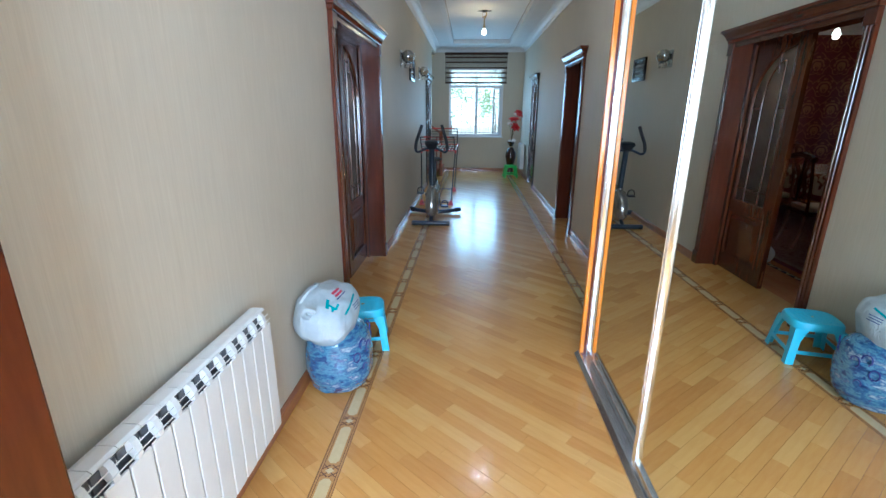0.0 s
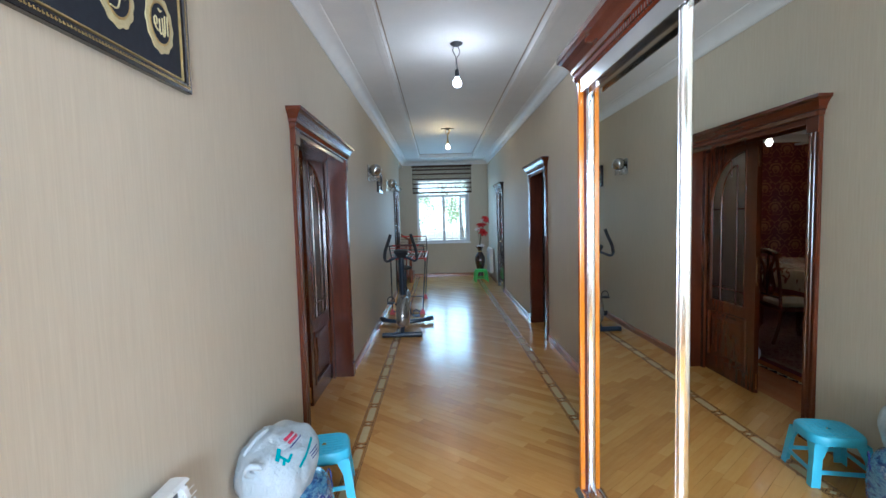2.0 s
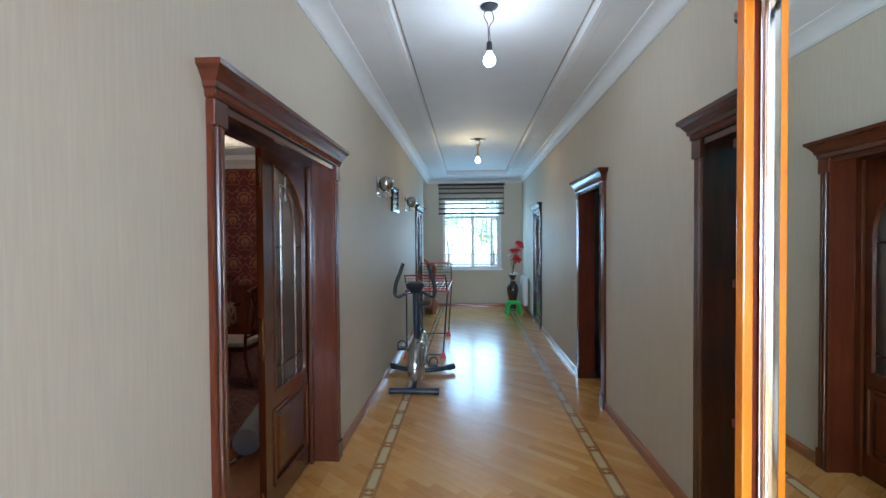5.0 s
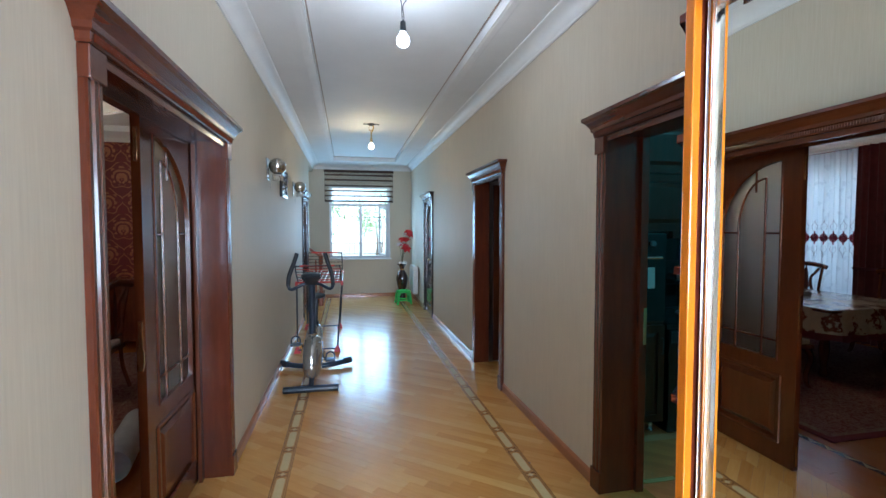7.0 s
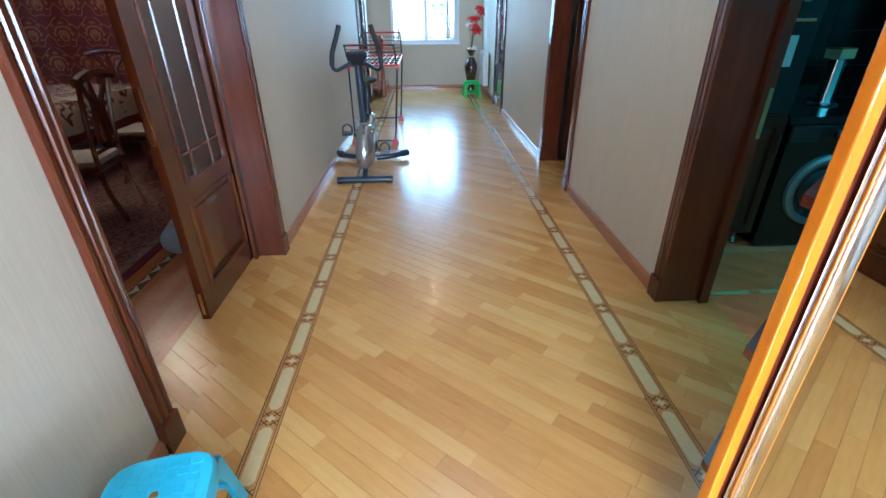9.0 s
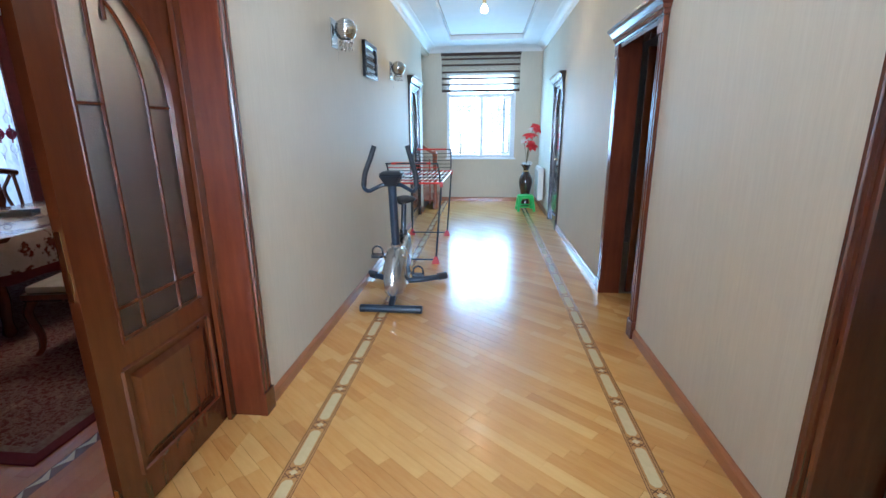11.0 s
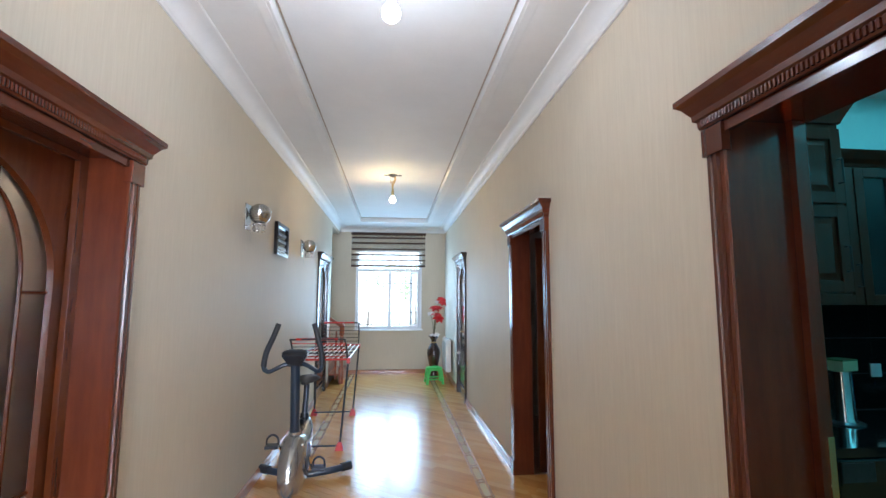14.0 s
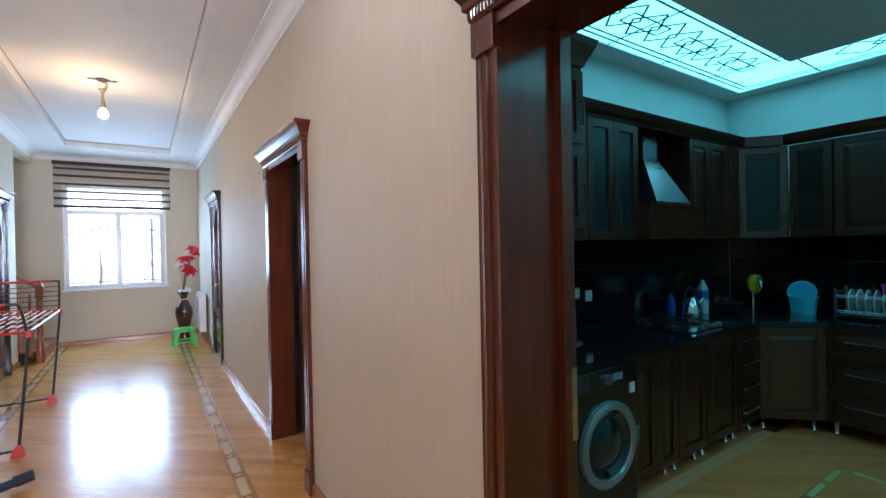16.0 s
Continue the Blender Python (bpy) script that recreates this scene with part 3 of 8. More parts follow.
def sorted_box(x0, y0, z0, x1, y1, z1):
    return min(x0, x1), min(y0, y1), min(z0, z1), max(x0, x1), max(y0, y1), max(z0, z1)


def rippled_pane():
    m = glass("textured_door_glass", (0.66, 0.60, 0.50), 0.38)
    t, b = nodes_of(m)
    w = t.nodes.new("ShaderNodeTexVoronoi")
    w.inputs["Scale"].default_value = 130
    t.links.new(coords(t), w.inputs["Vector"])
    bump(t, b, w.outputs["Distance"], 0.25, 0.002)
    return m


DOORGLASS = rippled_pane()
DARKGLASS = mat("dark_door_glass", (0.05, 0.055, 0.055), 0.08, coat=0.5)
d = surround("door_1", WL, 1, LD0, LD1, LHEAD, "mahogany double doorway with one closed glazed leaf, other half open", MAHOG, MAHOG_H, -1.03)
leaf = french_leaf(d, -0.975, 4.125, LD1 - 0.012, LHEAD - 0.01, True, DOORWOOD, DOORWOOD, DOORGLASS)
bm = boxes((-0.985, 4.118, 0.92, -0.965, 4.126, 1.16), (-0.99, 4.119, 0.95, -0.96, 4.125, 1.02), bev=0.001)
part("lock_plate", bm, BRASS, leaf, "brass lock plate on the edge")
part("bolt_plate", boxes((-0.983, 4.118, 1.90, -0.967, 4.126, 2.06), (-0.983, 4.118, 0.04, -0.967, 4.126, 0.17), bev=0.001), BRASS, leaf)
part("door_stop", boxes((-0.948, LD1 - 0.05, 0, -0.925, LD1, LHEAD), (-0.948, LD0, LHEAD - 0.03, -0.925, LD1 - 0.05, LHEAD), bev=0.002), DOORWOOD, d)
d = surround("door_2", WR, -1, KD0, KD1, LHEAD, "mahogany doorway standing open to the dark kitchen", MAHOG, MAHOG_H, 1.735)
part("door_stop", boxes((1.665, KD1 - 0.03, 0, 1.715, KD1, LHEAD), (1.665, KD0, 0, 1.715, KD0 + 0.03, LHEAD), bev=0.003), MAHOG, d)
part("strike_plate", boxes((1.69, KD1 - 0.034, 0.90, 1.712, KD1 - 0.029, 1.12), bev=0.001), BRASS, d)
d = surround("door_3", WR, -1, RD0, RD1, LHEAD, "mahogany doorway open to an unlit room", MAHOG, MAHOG_H, 1.62)
leaf = part("leaf", boxes((1.68, RD1 + 0.016, 0.01, 2.47, RD1 + 0.045, LHEAD - 0.02), bev=0.003), DOORWOOD, d, "brown leaf swung open into the room")
bm = boxes((2.39, RD1 - 0.002, 0.93, 2.43, RD1 + 0.004, 1.17))
tube(bm, [(2.41, RD1, 1.07), (2.41, RD1 - 0.05, 1.07), (2.29, RD1 - 0.05, 1.07)], 0.009)
part("door_handle", bm, BRASS, leaf, "brass lever handle", True)
d = surround("door_4", WR, -1, TD0, TD1, LHEAD, "closed dark door with an arched pane", BLACKWOOD, BLACKWOOD, 1.55)
leaf = french_leaf(d, 1.49, TD0 + 0.002, TD1 - 0.002, LHEAD - 0.006, True, BLACKWOOD, BLACKWOOD, DARKGLASS, whole_arch=True)
lever(leaf, 1.49, TD0 + 0.06, 1.02, -1, 1)
d = surround("door_5", WL, 1, SD0, SD1, LHEAD, "closed dark varnished door with an arched pane near the stairs", BLACKWOOD, BLACKWOOD, -0.86)
leaf = french_leaf(d, -0.805, SD0 + 0.002, SD1 - 0.002, LHEAD - 0.006, True, BLACKWOOD, BLACKWOOD, DARKGLASS, whole_arch=True)

# ---- skirting ----
SKP = [(0, 0), (0.018, 0), (0.018, 0.055), (0.014, 0.066), (0.008, 0.072), (0.006, 0.078), (0, 0.078)]
for wall, s, spans in ((WL, 1, ((0.86, LD0 - 0.098), (LD1 + 0.098, SD0 - 0.098), (SD1 + 0.098, STAIR_Y))), (WR, -1, ((3.25, KD0 - 0.098), (KD1 + 0.098, RD0 - 0.098), (RD1 + 0.098, TD0 - 0.098), (TD1 + 0.098, YB)))):
    for a, b in spans:
        if b > a:
            setting("baseboard", extrude(newbm(), [(wall + s * u, z) for u, z in SKP], "y", a, b), SKIRT, "varnished wooden skirting board")
setting("baseboard", extrude(newbm(), [(YB - u, z) for u, z in SKP], "x", WL, WR - 0.02), SKIRT, "varnished wooden skirting board")

# ---- far window ----
WX0, WX1, WZ0, WZ1 = -0.43, 0.965, 0.905, 2.60
win = thing("window_1", "white plastic two-part window, one casement open, behind iron bars", "window", kind="structure")
MX, YW, WT = 0.283, YB + 0.10, 2.12
part("window_frame", boxes((WX0, YW, WZ0, WX0 + 0.055, YW + 0.06, WZ1), (WX1 - 0.055, YW, WZ0, WX1, YW + 0.06, WZ1), (WX0 + 0.055, YW, WZ0, WX1 - 0.055, YW + 0.06, WZ0 + 0.055), (WX0 + 0.055, YW, WZ1 - 0.055, WX1 - 0.055, YW + 0.06, WZ1), (MX - 0.035, YW, WZ0 + 0.055, MX + 0.035, YW + 0.06, WT), (WX0 + 0.055, YW, WT, WX1 - 0.055, YW + 0.06, WT + 0.065), bev=0.004), PVC, win)
part("pane", boxes((WX0 + 0.05, YW + 0.028, WZ0 + 0.05, MX - 0.03, YW + 0.034, WZ1 - 0.05)), PANE, win)
part("window_sill", boxes((WX0 - 0.03, YB - 0.05, WZ0 - 0.03, WX1 + 0.03, YW, WZ0), bev=0.006), PVC, win)
part("reveal", boxes((WX0 - 0.001, YB + 0.002, WZ0, WX0 + 0.004, YW, WZ1), (WX1 - 0.004, YB + 0.002, WZ0, WX1 + 0.001, YW, WZ1), (WX0 + 0.004, YB + 0.002, WZ1 - 0.004, WX1 - 0.004, YW, WZ1 + 0.001)), PVC, win)
sash = new("open_casement")
sash.parent = win
sash.location, sash.rotation_euler = (WX1 - 0.06, YW - 0.01, 0), (0, 0, radians(-75))
sw = WX1 - 0.06 - MX - 0.03
part("sash_frame", boxes((-sw, -0.025, WZ0 + 0.03, -sw + 0.06, 0.025, WT + 0.02), (-0.06, -0.025, WZ0 + 0.03, 0, 0.025, WT + 0.02), (-sw + 0.06, -0.025, WZ0 + 0.03, -0.06, 0.025, WZ0 + 0.09), (-sw + 0.06, -0.025, WT - 0.04, -0.06, 0.025, WT + 0.02), bev=0.004), PVC, sash)
part("sash_pane", boxes((-sw + 0.055, -0.004, WZ0 + 0.085, -0.055, 0.004, WT - 0.035)), PANE, sash)
bm = boxes((-sw + 0.02, 0.025, 1.60, -sw + 0.04, 0.04, 1.67))
tube(bm, [(-sw + 0.03, 0.04, 1.635), (-sw + 0.03, 0.06, 1.635), (-sw + 0.03, 0.06, 1.52)], 0.008)
part("sash_handle", bm, PVC, sash, "", True)
for o in win.children_recursive:
    if "pane" in o.name:
        o.visible_shadow = False

grille = thing("window_grille", "black wrought iron bars with scrolls outside the window", "window grille")
gy = YB + 0.30
bm = newbm()
part("grille_rail", boxes((WX0 - 0.1, gy - 0.004, 0.988, WX1 + 0.1, gy + 0.004, 1.0), (WX0 - 0.1, gy - 0.004, 1.248, WX1 + 0.1, gy + 0.004, 1.26), (WX0 - 0.1, gy - 0.004, 1.868, WX1 + 0.1, gy + 0.004, 1.88)), BLACKMETAL, grille)
for k in range(13):
    x = WX0 - 0.04 + k * 0.122
    part("grille_bar", tube(newbm(), [(x, gy, 0.9), (x, gy, 2.7)], 0.004, 6), BLACKMETAL, grille)
for k in range(12):
    x = WX0 + 0.021 + k * 0.122
    for zc, s in ((1.19, 1), (1.06, -1), (1.79, -1)):
        bm = newbm()
        tube(bm, [(x + s * 0.028 * math.cos(a) * (1 - a / 9), gy, zc + 0.045 * math.sin(a) * (1 - a / 9)) for a in [j * 0.5 for j in range(13)]], 0.003, 5)
        part("grille_scroll", bm, BLACKMETAL, grille)

blind = thing("zebra_blind", "half-lowered day and night roller blind with dark brown and sheer stripes", "blind")
BY = YB - 0.045
DARKCLOTH = varied("brown_blind_cloth", (0.045, 0.024, 0.015), (0.07, 0.038, 0.024), 60, 0.8, bumpy=0.2)
SHEER = mat("sheer_blind_cloth", (0.62, 0.56, 0.48), 0.8)
t, b = nodes_of(SHEER)
tl, mx = t.nodes.new("ShaderNodeBsdfTranslucent"), t.nodes.new("ShaderNodeMixShader")
tl.inputs["Color"].default_value, mx.inputs[0].default_value = (0.85, 0.85, 0.82, 1), 0.55
t.links.new(b.outputs[0], mx.inputs[1])
t.links.new(tl.outputs[0], mx.inputs[2])
tp, mx2 = t.nodes.new("ShaderNodeBsdfTransparent"), t.nodes.new("ShaderNodeMixShader")
mx2.inputs[0].default_value = 0.72
t.links.new(mx.outputs[0], mx2.inputs[1])
t.links.new(tp.outputs[0], mx2.inputs[2])
t.links.new(mx2.outputs[0], next(q for q in t.nodes if q.type == "OUTPUT_MATERIAL").inputs["Surface"])
part("headrail", boxes((-0.54, BY - 0.02, 2.895, 1.045, BY + 0.03, 2.95), bev=0.006), DARKCLOTH, blind)
z = 2.89
for h, dark in ((0.040, 0), (0.034, 1), (0.078, 0), (0.034, 1), (0.098, 0), (0.032, 1), (0.088, 0), (0.032, 1), (0.084, 0), (0.030, 1), (0.084, 0), (0.030, 1)):
    part("blind_stripe", boxes((-0.53, BY - (0.0015 if dark else 0.001), z - h, 1.035, BY + (0.0015 if dark else 0.0), z)), DARKCLOTH if dark else SHEER, blind)
    z -= h
part("bottom_bar", tube(newbm(), [(-0.53, BY, z - 0.004), (1.035, BY, z - 0.004)], 0.009, 8), DARKCLOTH, blind)

# ---- unseen window, added behind the walk for assumed daylight ----
unseen_win = thing("window_2", "unseen window added behind the walk to let in assumed daylight", "window", kind="structure")
part("window_frame", boxes((-0.6, YN - 0.12, 0.8, -0.54, YN - 0.06, 2.35), (0.94, YN - 0.12, 0.8, 1.0, YN - 0.06, 2.35), (-0.54, YN - 0.12, 0.8, 0.94, YN - 0.06, 0.86), (-0.54, YN - 0.12, 2.29, 0.94, YN - 0.06, 2.35), (0.17, YN - 0.12, 0.86, 0.23, YN - 0.06, 2.29)), PVC, unseen_win)

# ---- outdoors ----
GRASS = varied("pale_yard_ground", (0.46, 0.48, 0.38), (0.56, 0.56, 0.48), 3, 0.9)
setting("ground", boxes((-400, YB + 0.3, -0.6, 400, 900, -0.5)), GRASS, "pale garden yard outside the window")
LEAF = varied("tree_leaves", (0.22, 0.32, 0.13), (0.32, 0.42, 0.20), 6, 0.6)
t, b = nodes_of(LEAF)
tl, mx = t.nodes.new("ShaderNodeBsdfTranslucent"), t.nodes.new("ShaderNodeMixShader")
tl.inputs["Color"].default_value, mx.inputs[0].default_value = (0.66, 0.80, 0.46, 1), 0.55
t.links.new(b.outputs[0], mx.inputs[1])
t.links.new(tl.outputs[0], mx.inputs[2])
t.links.new(mx.outputs[0], next(q for q in t.nodes if q.type == "OUTPUT_MATERIAL").inputs["Surface"])
BARK = varied("tree_bark", (0.22, 0.18, 0.14), (0.30, 0.26, 0.20), 14, 0.9)


def tree(x, y, h, r, seed):
    rnd = random.Random(seed)
    t = thing("tree", "thin pale green garden tree beyond the barred window", "tree", (x, y, -0.5), group="trees outside the window")
    part("trunk", tube(newbm(), [(0, 0, 0), (0.08, 0, h * 0.3), (0, 0.1, h * 0.6)], 0.1, 8, [0.08, 0.06, 0.03]), BARK, t, smooth=True)
    v, fcs = [], []
    for _ in range(20):
        a, e, q = rnd.random() * 6.28, rnd.uniform(-0.9, 1), rnd.uniform(0.45, 1.05)
        c = Vector((math.cos(a) * r * q * math.sqrt(1 - e * e * 0.8), math.sin(a) * r * q * math.sqrt(1 - e * e * 0.8), h * 0.68 + e * r * 1.0 * q))
        for _ in range(45):
            p = c + Vector((rnd.gauss(0, 0.16), rnd.gauss(0, 0.16), rnd.gauss(0, 0.14))) * r * 0.8
            u = Vector((rnd.gauss(0, 1), rnd.gauss(0, 1), rnd.gauss(0, 0.6))).normalized() * 0.08
            w = u.orthogonal().normalized() * 0.04
            k = len(v)
            v += [p - u, p + w, p + u, p - w]
            fcs.append((k, k + 1, k + 2, k + 3))
    me = bpy.data.meshes.new("crown")
    me.from_pydata([tuple(p) for p in v], [], fcs)
    me.materials.append(LEAF)
    crown = new("crown", me)
    crown.parent = t
    tagged(crown, kind="stuff")


for k, (x, y, h, r) in enumerate([(-4.5, 27, 4.4, 1.9), (-1.2, 31, 3.6, 1.7), (1.4, 25, 4.2, 1.6), (3.6, 28, 4.6, 1.9), (2.4, 35, 4.6, 2.2), (-7.5, 29, 5, 2.4), (7.0, 28, 4.8, 2.2)]):
    tree(x, y, h, r, k)
# Added emissive sheet: makes the view through the far window blow out white.
BACKDROP_GLOW = glow("glowing_backdrop", (0.88, 1.0, 0.97), 1.15)
setting("backdrop", boxes((-70, YB + 62, -1.0, 70, YB + 62.5, 26)), BACKDROP_GLOW, "glowing white sheet standing in for overexposed distance beyond the trees")

# ---- stairs ----
stairs = thing("staircase", "varnished wooden staircase with turned balusters by the window", "staircase", kind="structure")
for k in range(7):
    x1 = -0.54 - k * 0.26
    part("step", boxes((x1 - 0.29, STAIR_Y + 0.10, k * 0.175 + 0.145, x1 + 0.0, YB - 0.004, k * 0.175 + 0.175), bev=0.005), STAIRWOOD, stairs)
    part("riser", boxes((x1 - 0.024, STAIR_Y + 0.10, k * 0.175 + (0.0 if k == 0 else 0.0), x1 - 0.004, YB - 0.004, k * 0.175 + 0.145)), STAIRWOOD, stairs)
part("newel_post", lathe(newbm(), [(0.045, 0), (0.045, 0.28), (0.03, 0.31), (0.038, 0.4), (0.025, 0.6), (0.038, 0.82), (0.03, 0.86), (0.046, 0.88), (0.046, 1.02), (0.052, 1.04), (0.03, 1.08), (0.02, 1.1)], 16, (-0.57, STAIR_Y + 0.09, 0)), STAIRWOOD, stairs, smooth=True)
for k in range(13):
    x = -0.67 - k * 0.13
    z = (k + 1) * 0.0875
    part("baluster", lathe(newbm(), [(0.018, 0), (0.018, 0.12), (0.012, 0.16), (0.02, 0.3), (0.011, 0.5), (0.018, 0.68), (0.014, 0.86)], 10, (x, STAIR_Y + 0.09, z)), STAIRWOOD, stairs, smooth=True)
part("handrail", extrude(newbm(), [(-0.57, 1.0), (-2.58, 2.34), (-2.58, 2.40), (-0.57, 1.06)], "y", STAIR_Y + 0.06, STAIR_Y + 0.12), STAIRWOOD, stairs)
setting("wall_stair", boxes((-2.6, STAIR_Y - 0.11, 0, WL - 0.11, STAIR_Y, TOP), (-2.7, STAIR_Y, 0, -2.6, YB, TOP)), PAPER, "beige papered walls of the stairwell")

# ---- mirrored wardrobe ----
WX, WY0, WY1, WTOP = 0.878, -0.4, 2.860, 2.17
ward = thing("wardrobe", "built-in wardrobe with sliding mirror doors and an orange lacquered post", "wardrobe")
part("side_panel", boxes((WX + 0.0, WY1 - 0.022, 0.0, WR, WY1, 2.25)), REDWOOD, ward)
part("post", boxes((WX - 0.005, WY1 - 0.030, 0.03, WX + 0.02, WY1 + 0.002, 2.235), bev=0.004), ORANGE, ward, "glossy orange lacquered post")
part("case", boxes((WX + 0.10, WY0, 0.06, WR, WY1 - 0.024, 0.08), (WX + 0.10, WY0, 2.2, WR, WY1 - 0.024, 2.22), (WX + 0.0, WY0, 0.0, WR, WY0 + 0.02, 2.25), (WR - 0.012, WY0 + 0.02, 0.08, WR - 0.004, WY1 - 0.024, 2.2)), REDWOOD, ward)
part("bottom_track", extrude(newbm(), [(WX - 0.03, 0), (WX - 0.03, 0.012), (WX - 0.008, 0.03), (WX + 0.0, 0.03), (WX + 0.0, 0.018), (WX + 0.03, 0.018), (WX + 0.03, 0.034), (WX + 0.036, 0.034), (WX + 0.036, 0.018), (WX + 0.075, 0.018), (WX + 0.075, 0)], "y", WY0, WY1 + 0.0), ALU, ward, "grey aluminium floor track")
part("top_track", extrude(newbm(), [(WX - 0.010, 2.165), (WX - 0.010, 2.235), (WX + 0.08, 2.235), (WX + 0.08, 2.165), (WX + 0.074, 2.165), (WX + 0.074, 2.22), (WX + 0.038, 2.22), (WX + 0.038, 2.165), (WX + 0.034, 2.165), (WX + 0.034, 2.22), (WX - 0.004, 2.22), (WX - 0.004, 2.165)], "y", WY0, WY1 - 0.076), ALU, ward, "grey aluminium top track")
rects = []
for v, z in ((0.012, 2.236), (0.018, 2.245), (0.018, 2.275), (0.03, 2.28), (0.032, 2.30), (0.05, 2.325), (0.07, 2.345), (0.085, 2.352), (0.09, 2.358), (0.09, 2.385)):
    rects.append((WX - v, WY0, WR - 0.002, WY1 + v - 0.005, z))
part("crown", loft_rects(newbm(), rects), wood_material("crown_wood", (0.10, 0.02, 0.01), (0.20, 0.045, 0.018), 0.2, 0.6, "Y"), ward, "red-brown moulded crown with a beaded strip")
bm, y = newbm(), WY0 + 0.02
while y < WY1:
    box(bm, WX - 0.024, y, 2.25, WX - 0.018, y + 0.012, 2.27)
    y += 0.022
tagged(part("crown_beading", bm, REDWOOD, ward), kind="stuff")


def stile_outline(x, y0, y1, back):
    """A chromed profile between y0 and y1 whose face looks along -x: twin beads on the near edge, a flat, one bead on the far edge."""
    def bead(a, b, h, n=5):
        return [(x - h * math.sin(math.pi * k / n), a + (b - a) * (0.5 - 0.5 * math.cos(math.pi * k / n))) for k in range(n + 1)]
    w = y1 - y0
    pts = bead(y0, y0 + w * 0.20, 0.0045) + bead(y0 + w * 0.22, y0 + w * 0.40, 0.0045) + bead(y1 - w * 0.18, y1, 0.0045)
    return pts + [(back, y1), (back, y0)]


def sliding_door(x, y0, y1, depth=0.024):
    d = part("mirror_door", boxes((x + 0.012, y0 + 0.02, 0.05, x + 0.018, y1 - 0.02, 2.19)), MIRROR, ward, "full-height mirror door")
    for ya, yb in ((y0, y0 + 0.029), (y1 - 0.029, y1)):
        part("door_stile", extrude(newbm(), stile_outline(x, ya, yb, x + depth), "z", 0.036, 2.2), CHROME, d, "chromed beaded edge profile", True)
    for za, zb in ((0.036, 0.075), (2.16, 2.2)):
        part("door_rail", boxes((x - 0.001, y0 + 0.029, za, x + depth, y1 - 0.029, zb), bev=0.002), ALU, d)


sliding_door(WX + 0.036, 1.80, WY1 - 0.031)
sliding_door(WX + 0.002, 0.80, 1.865)
sliding_door(WX + 0.036, WY0 + 0.02, 0.86)
# end shelves
ends = thing("corner_shelves", "open red-brown corner shelves with slanted fronts on the wardrobe's end", "shelf")
for z in (0.03, 0.36, 0.73, 1.09, 1.46, 1.83, 2.16):
    out = [(WR - 0.004, WY1 + 0.003), (WX + 0.012, WY1 + 0.003), (WX + 0.012, WY1 + 0.045), (WX + 0.28, WY1 + 0.27), (WX + 0.32, WY1 + 0.28), (WR - 0.004, WY1 + 0.28)]
    part("shelf", extrude(newbm(), out, "z", z, z + 0.022), REDWOOD, ends)
part("back_strip", boxes((WR - 0.02, WY1 + 0.003, 0, WR - 0.004, WY1 + 0.26, 2.24)), REDWOOD, ends)


# ---- dining room shell ----
DX, DY0, DY1, DC = -5.3, 2.7, 8.9, 2.98
dfloor = setting("floor_dining", boxes((DX - 0.2, DY0 - 0.1, -0.12, -1.05, DY1 + 0.1, -0.005)), SUBFLOOR, "reddish parquet floor with a zigzag border")
o = new("parquet_dining", plank_mesh(planks(DX, DY0, -1.555, DY1, 0.07, 0.46, -90, 11) + planks(-1.495, DY0, -1.05, DY1, 0.07, 0.46, -90, 12), "parquet_dining", PLANK_DINING))
o.parent = dfloor
tagged(o, kind="stuff")
part("inlay_border", boxes((-1.555, DY0, -0.006, -1.495, DY1, -0.001)), DARKINLAY, dfloor)
y = DY0
tri = finish(extrude(newbm(), [(-0.025, -0.06), (0.025, 0), (-0.025, 0.06), (-0.012, 0)], "z", -0.004, 0.0006), "inlay_tile", CREAM)
while y < 7.5:
    t = new("inlay_tile", tri)
    t.location, t.parent = (-1.525, y, 0), dfloor
    y += 0.125
wall_y("wall_dining_west", DX - 0.2, DX, DY0, DY1, TOP, [(6.7, 7.95, 0.55, 2.55)], DAMASK, "red damask wallpaper round the dining room window")
setting("wall_dining_north", boxes((DX, DY1, 0, -1.03, DY1 + 0.1, TOP)), DAMASK, "red damask wallpaper with gold ornament")
setting("wall_dining_south", boxes((DX, DY0 - 0.1, 0, -1.03, DY0, TOP)), DAMASK, "red damask wallpaper with gold ornament")
setting("ceiling_dining", boxes((DX, DY0, DC, -1.03, DY1, DC + 0.05)), CEIL, "white ceiling of the dining room")
cx, cy, n = -3.15, 6.1, 48
ring = newbm()
for k in range(n):
    a, b2 = 2 * math.pi * k / n, 2 * math.pi * (k + 1) / n
    q = [(cx + rx * math.cos(t), cy + ry * math.sin(t)) for rx, ry, t in ((1.25, 1.75, a), (1.62, 2.15, a), (1.62, 2.15, b2), (1.25, 1.75, b2))]
    extrude(ring, q, "z", DC - 0.07, DC - 0.001)
setting("ceiling_ring", ring, CEIL, "oval stepped plaster ring on the dining room ceiling")
disc = extrude(newbm(), [(cx + 0.25 + 0.80 * math.cos(2 * math.pi * k / n), cy + 0.35 + 1.0 * math.sin(2 * math.pi * k / n)) for k in range(n)], "z", DC - 0.14, DC - 0.05)
setting("ceiling_disc", disc, CEIL, "hanging white oval ceiling panel with a hidden red light")
REDGLOW = glow("red_light_strip", (1.0, 0.03, 0.05), 7.0)
strip_thing = thing("light_strip", "glowing red light strip hidden above the oval ceiling panel", "light")
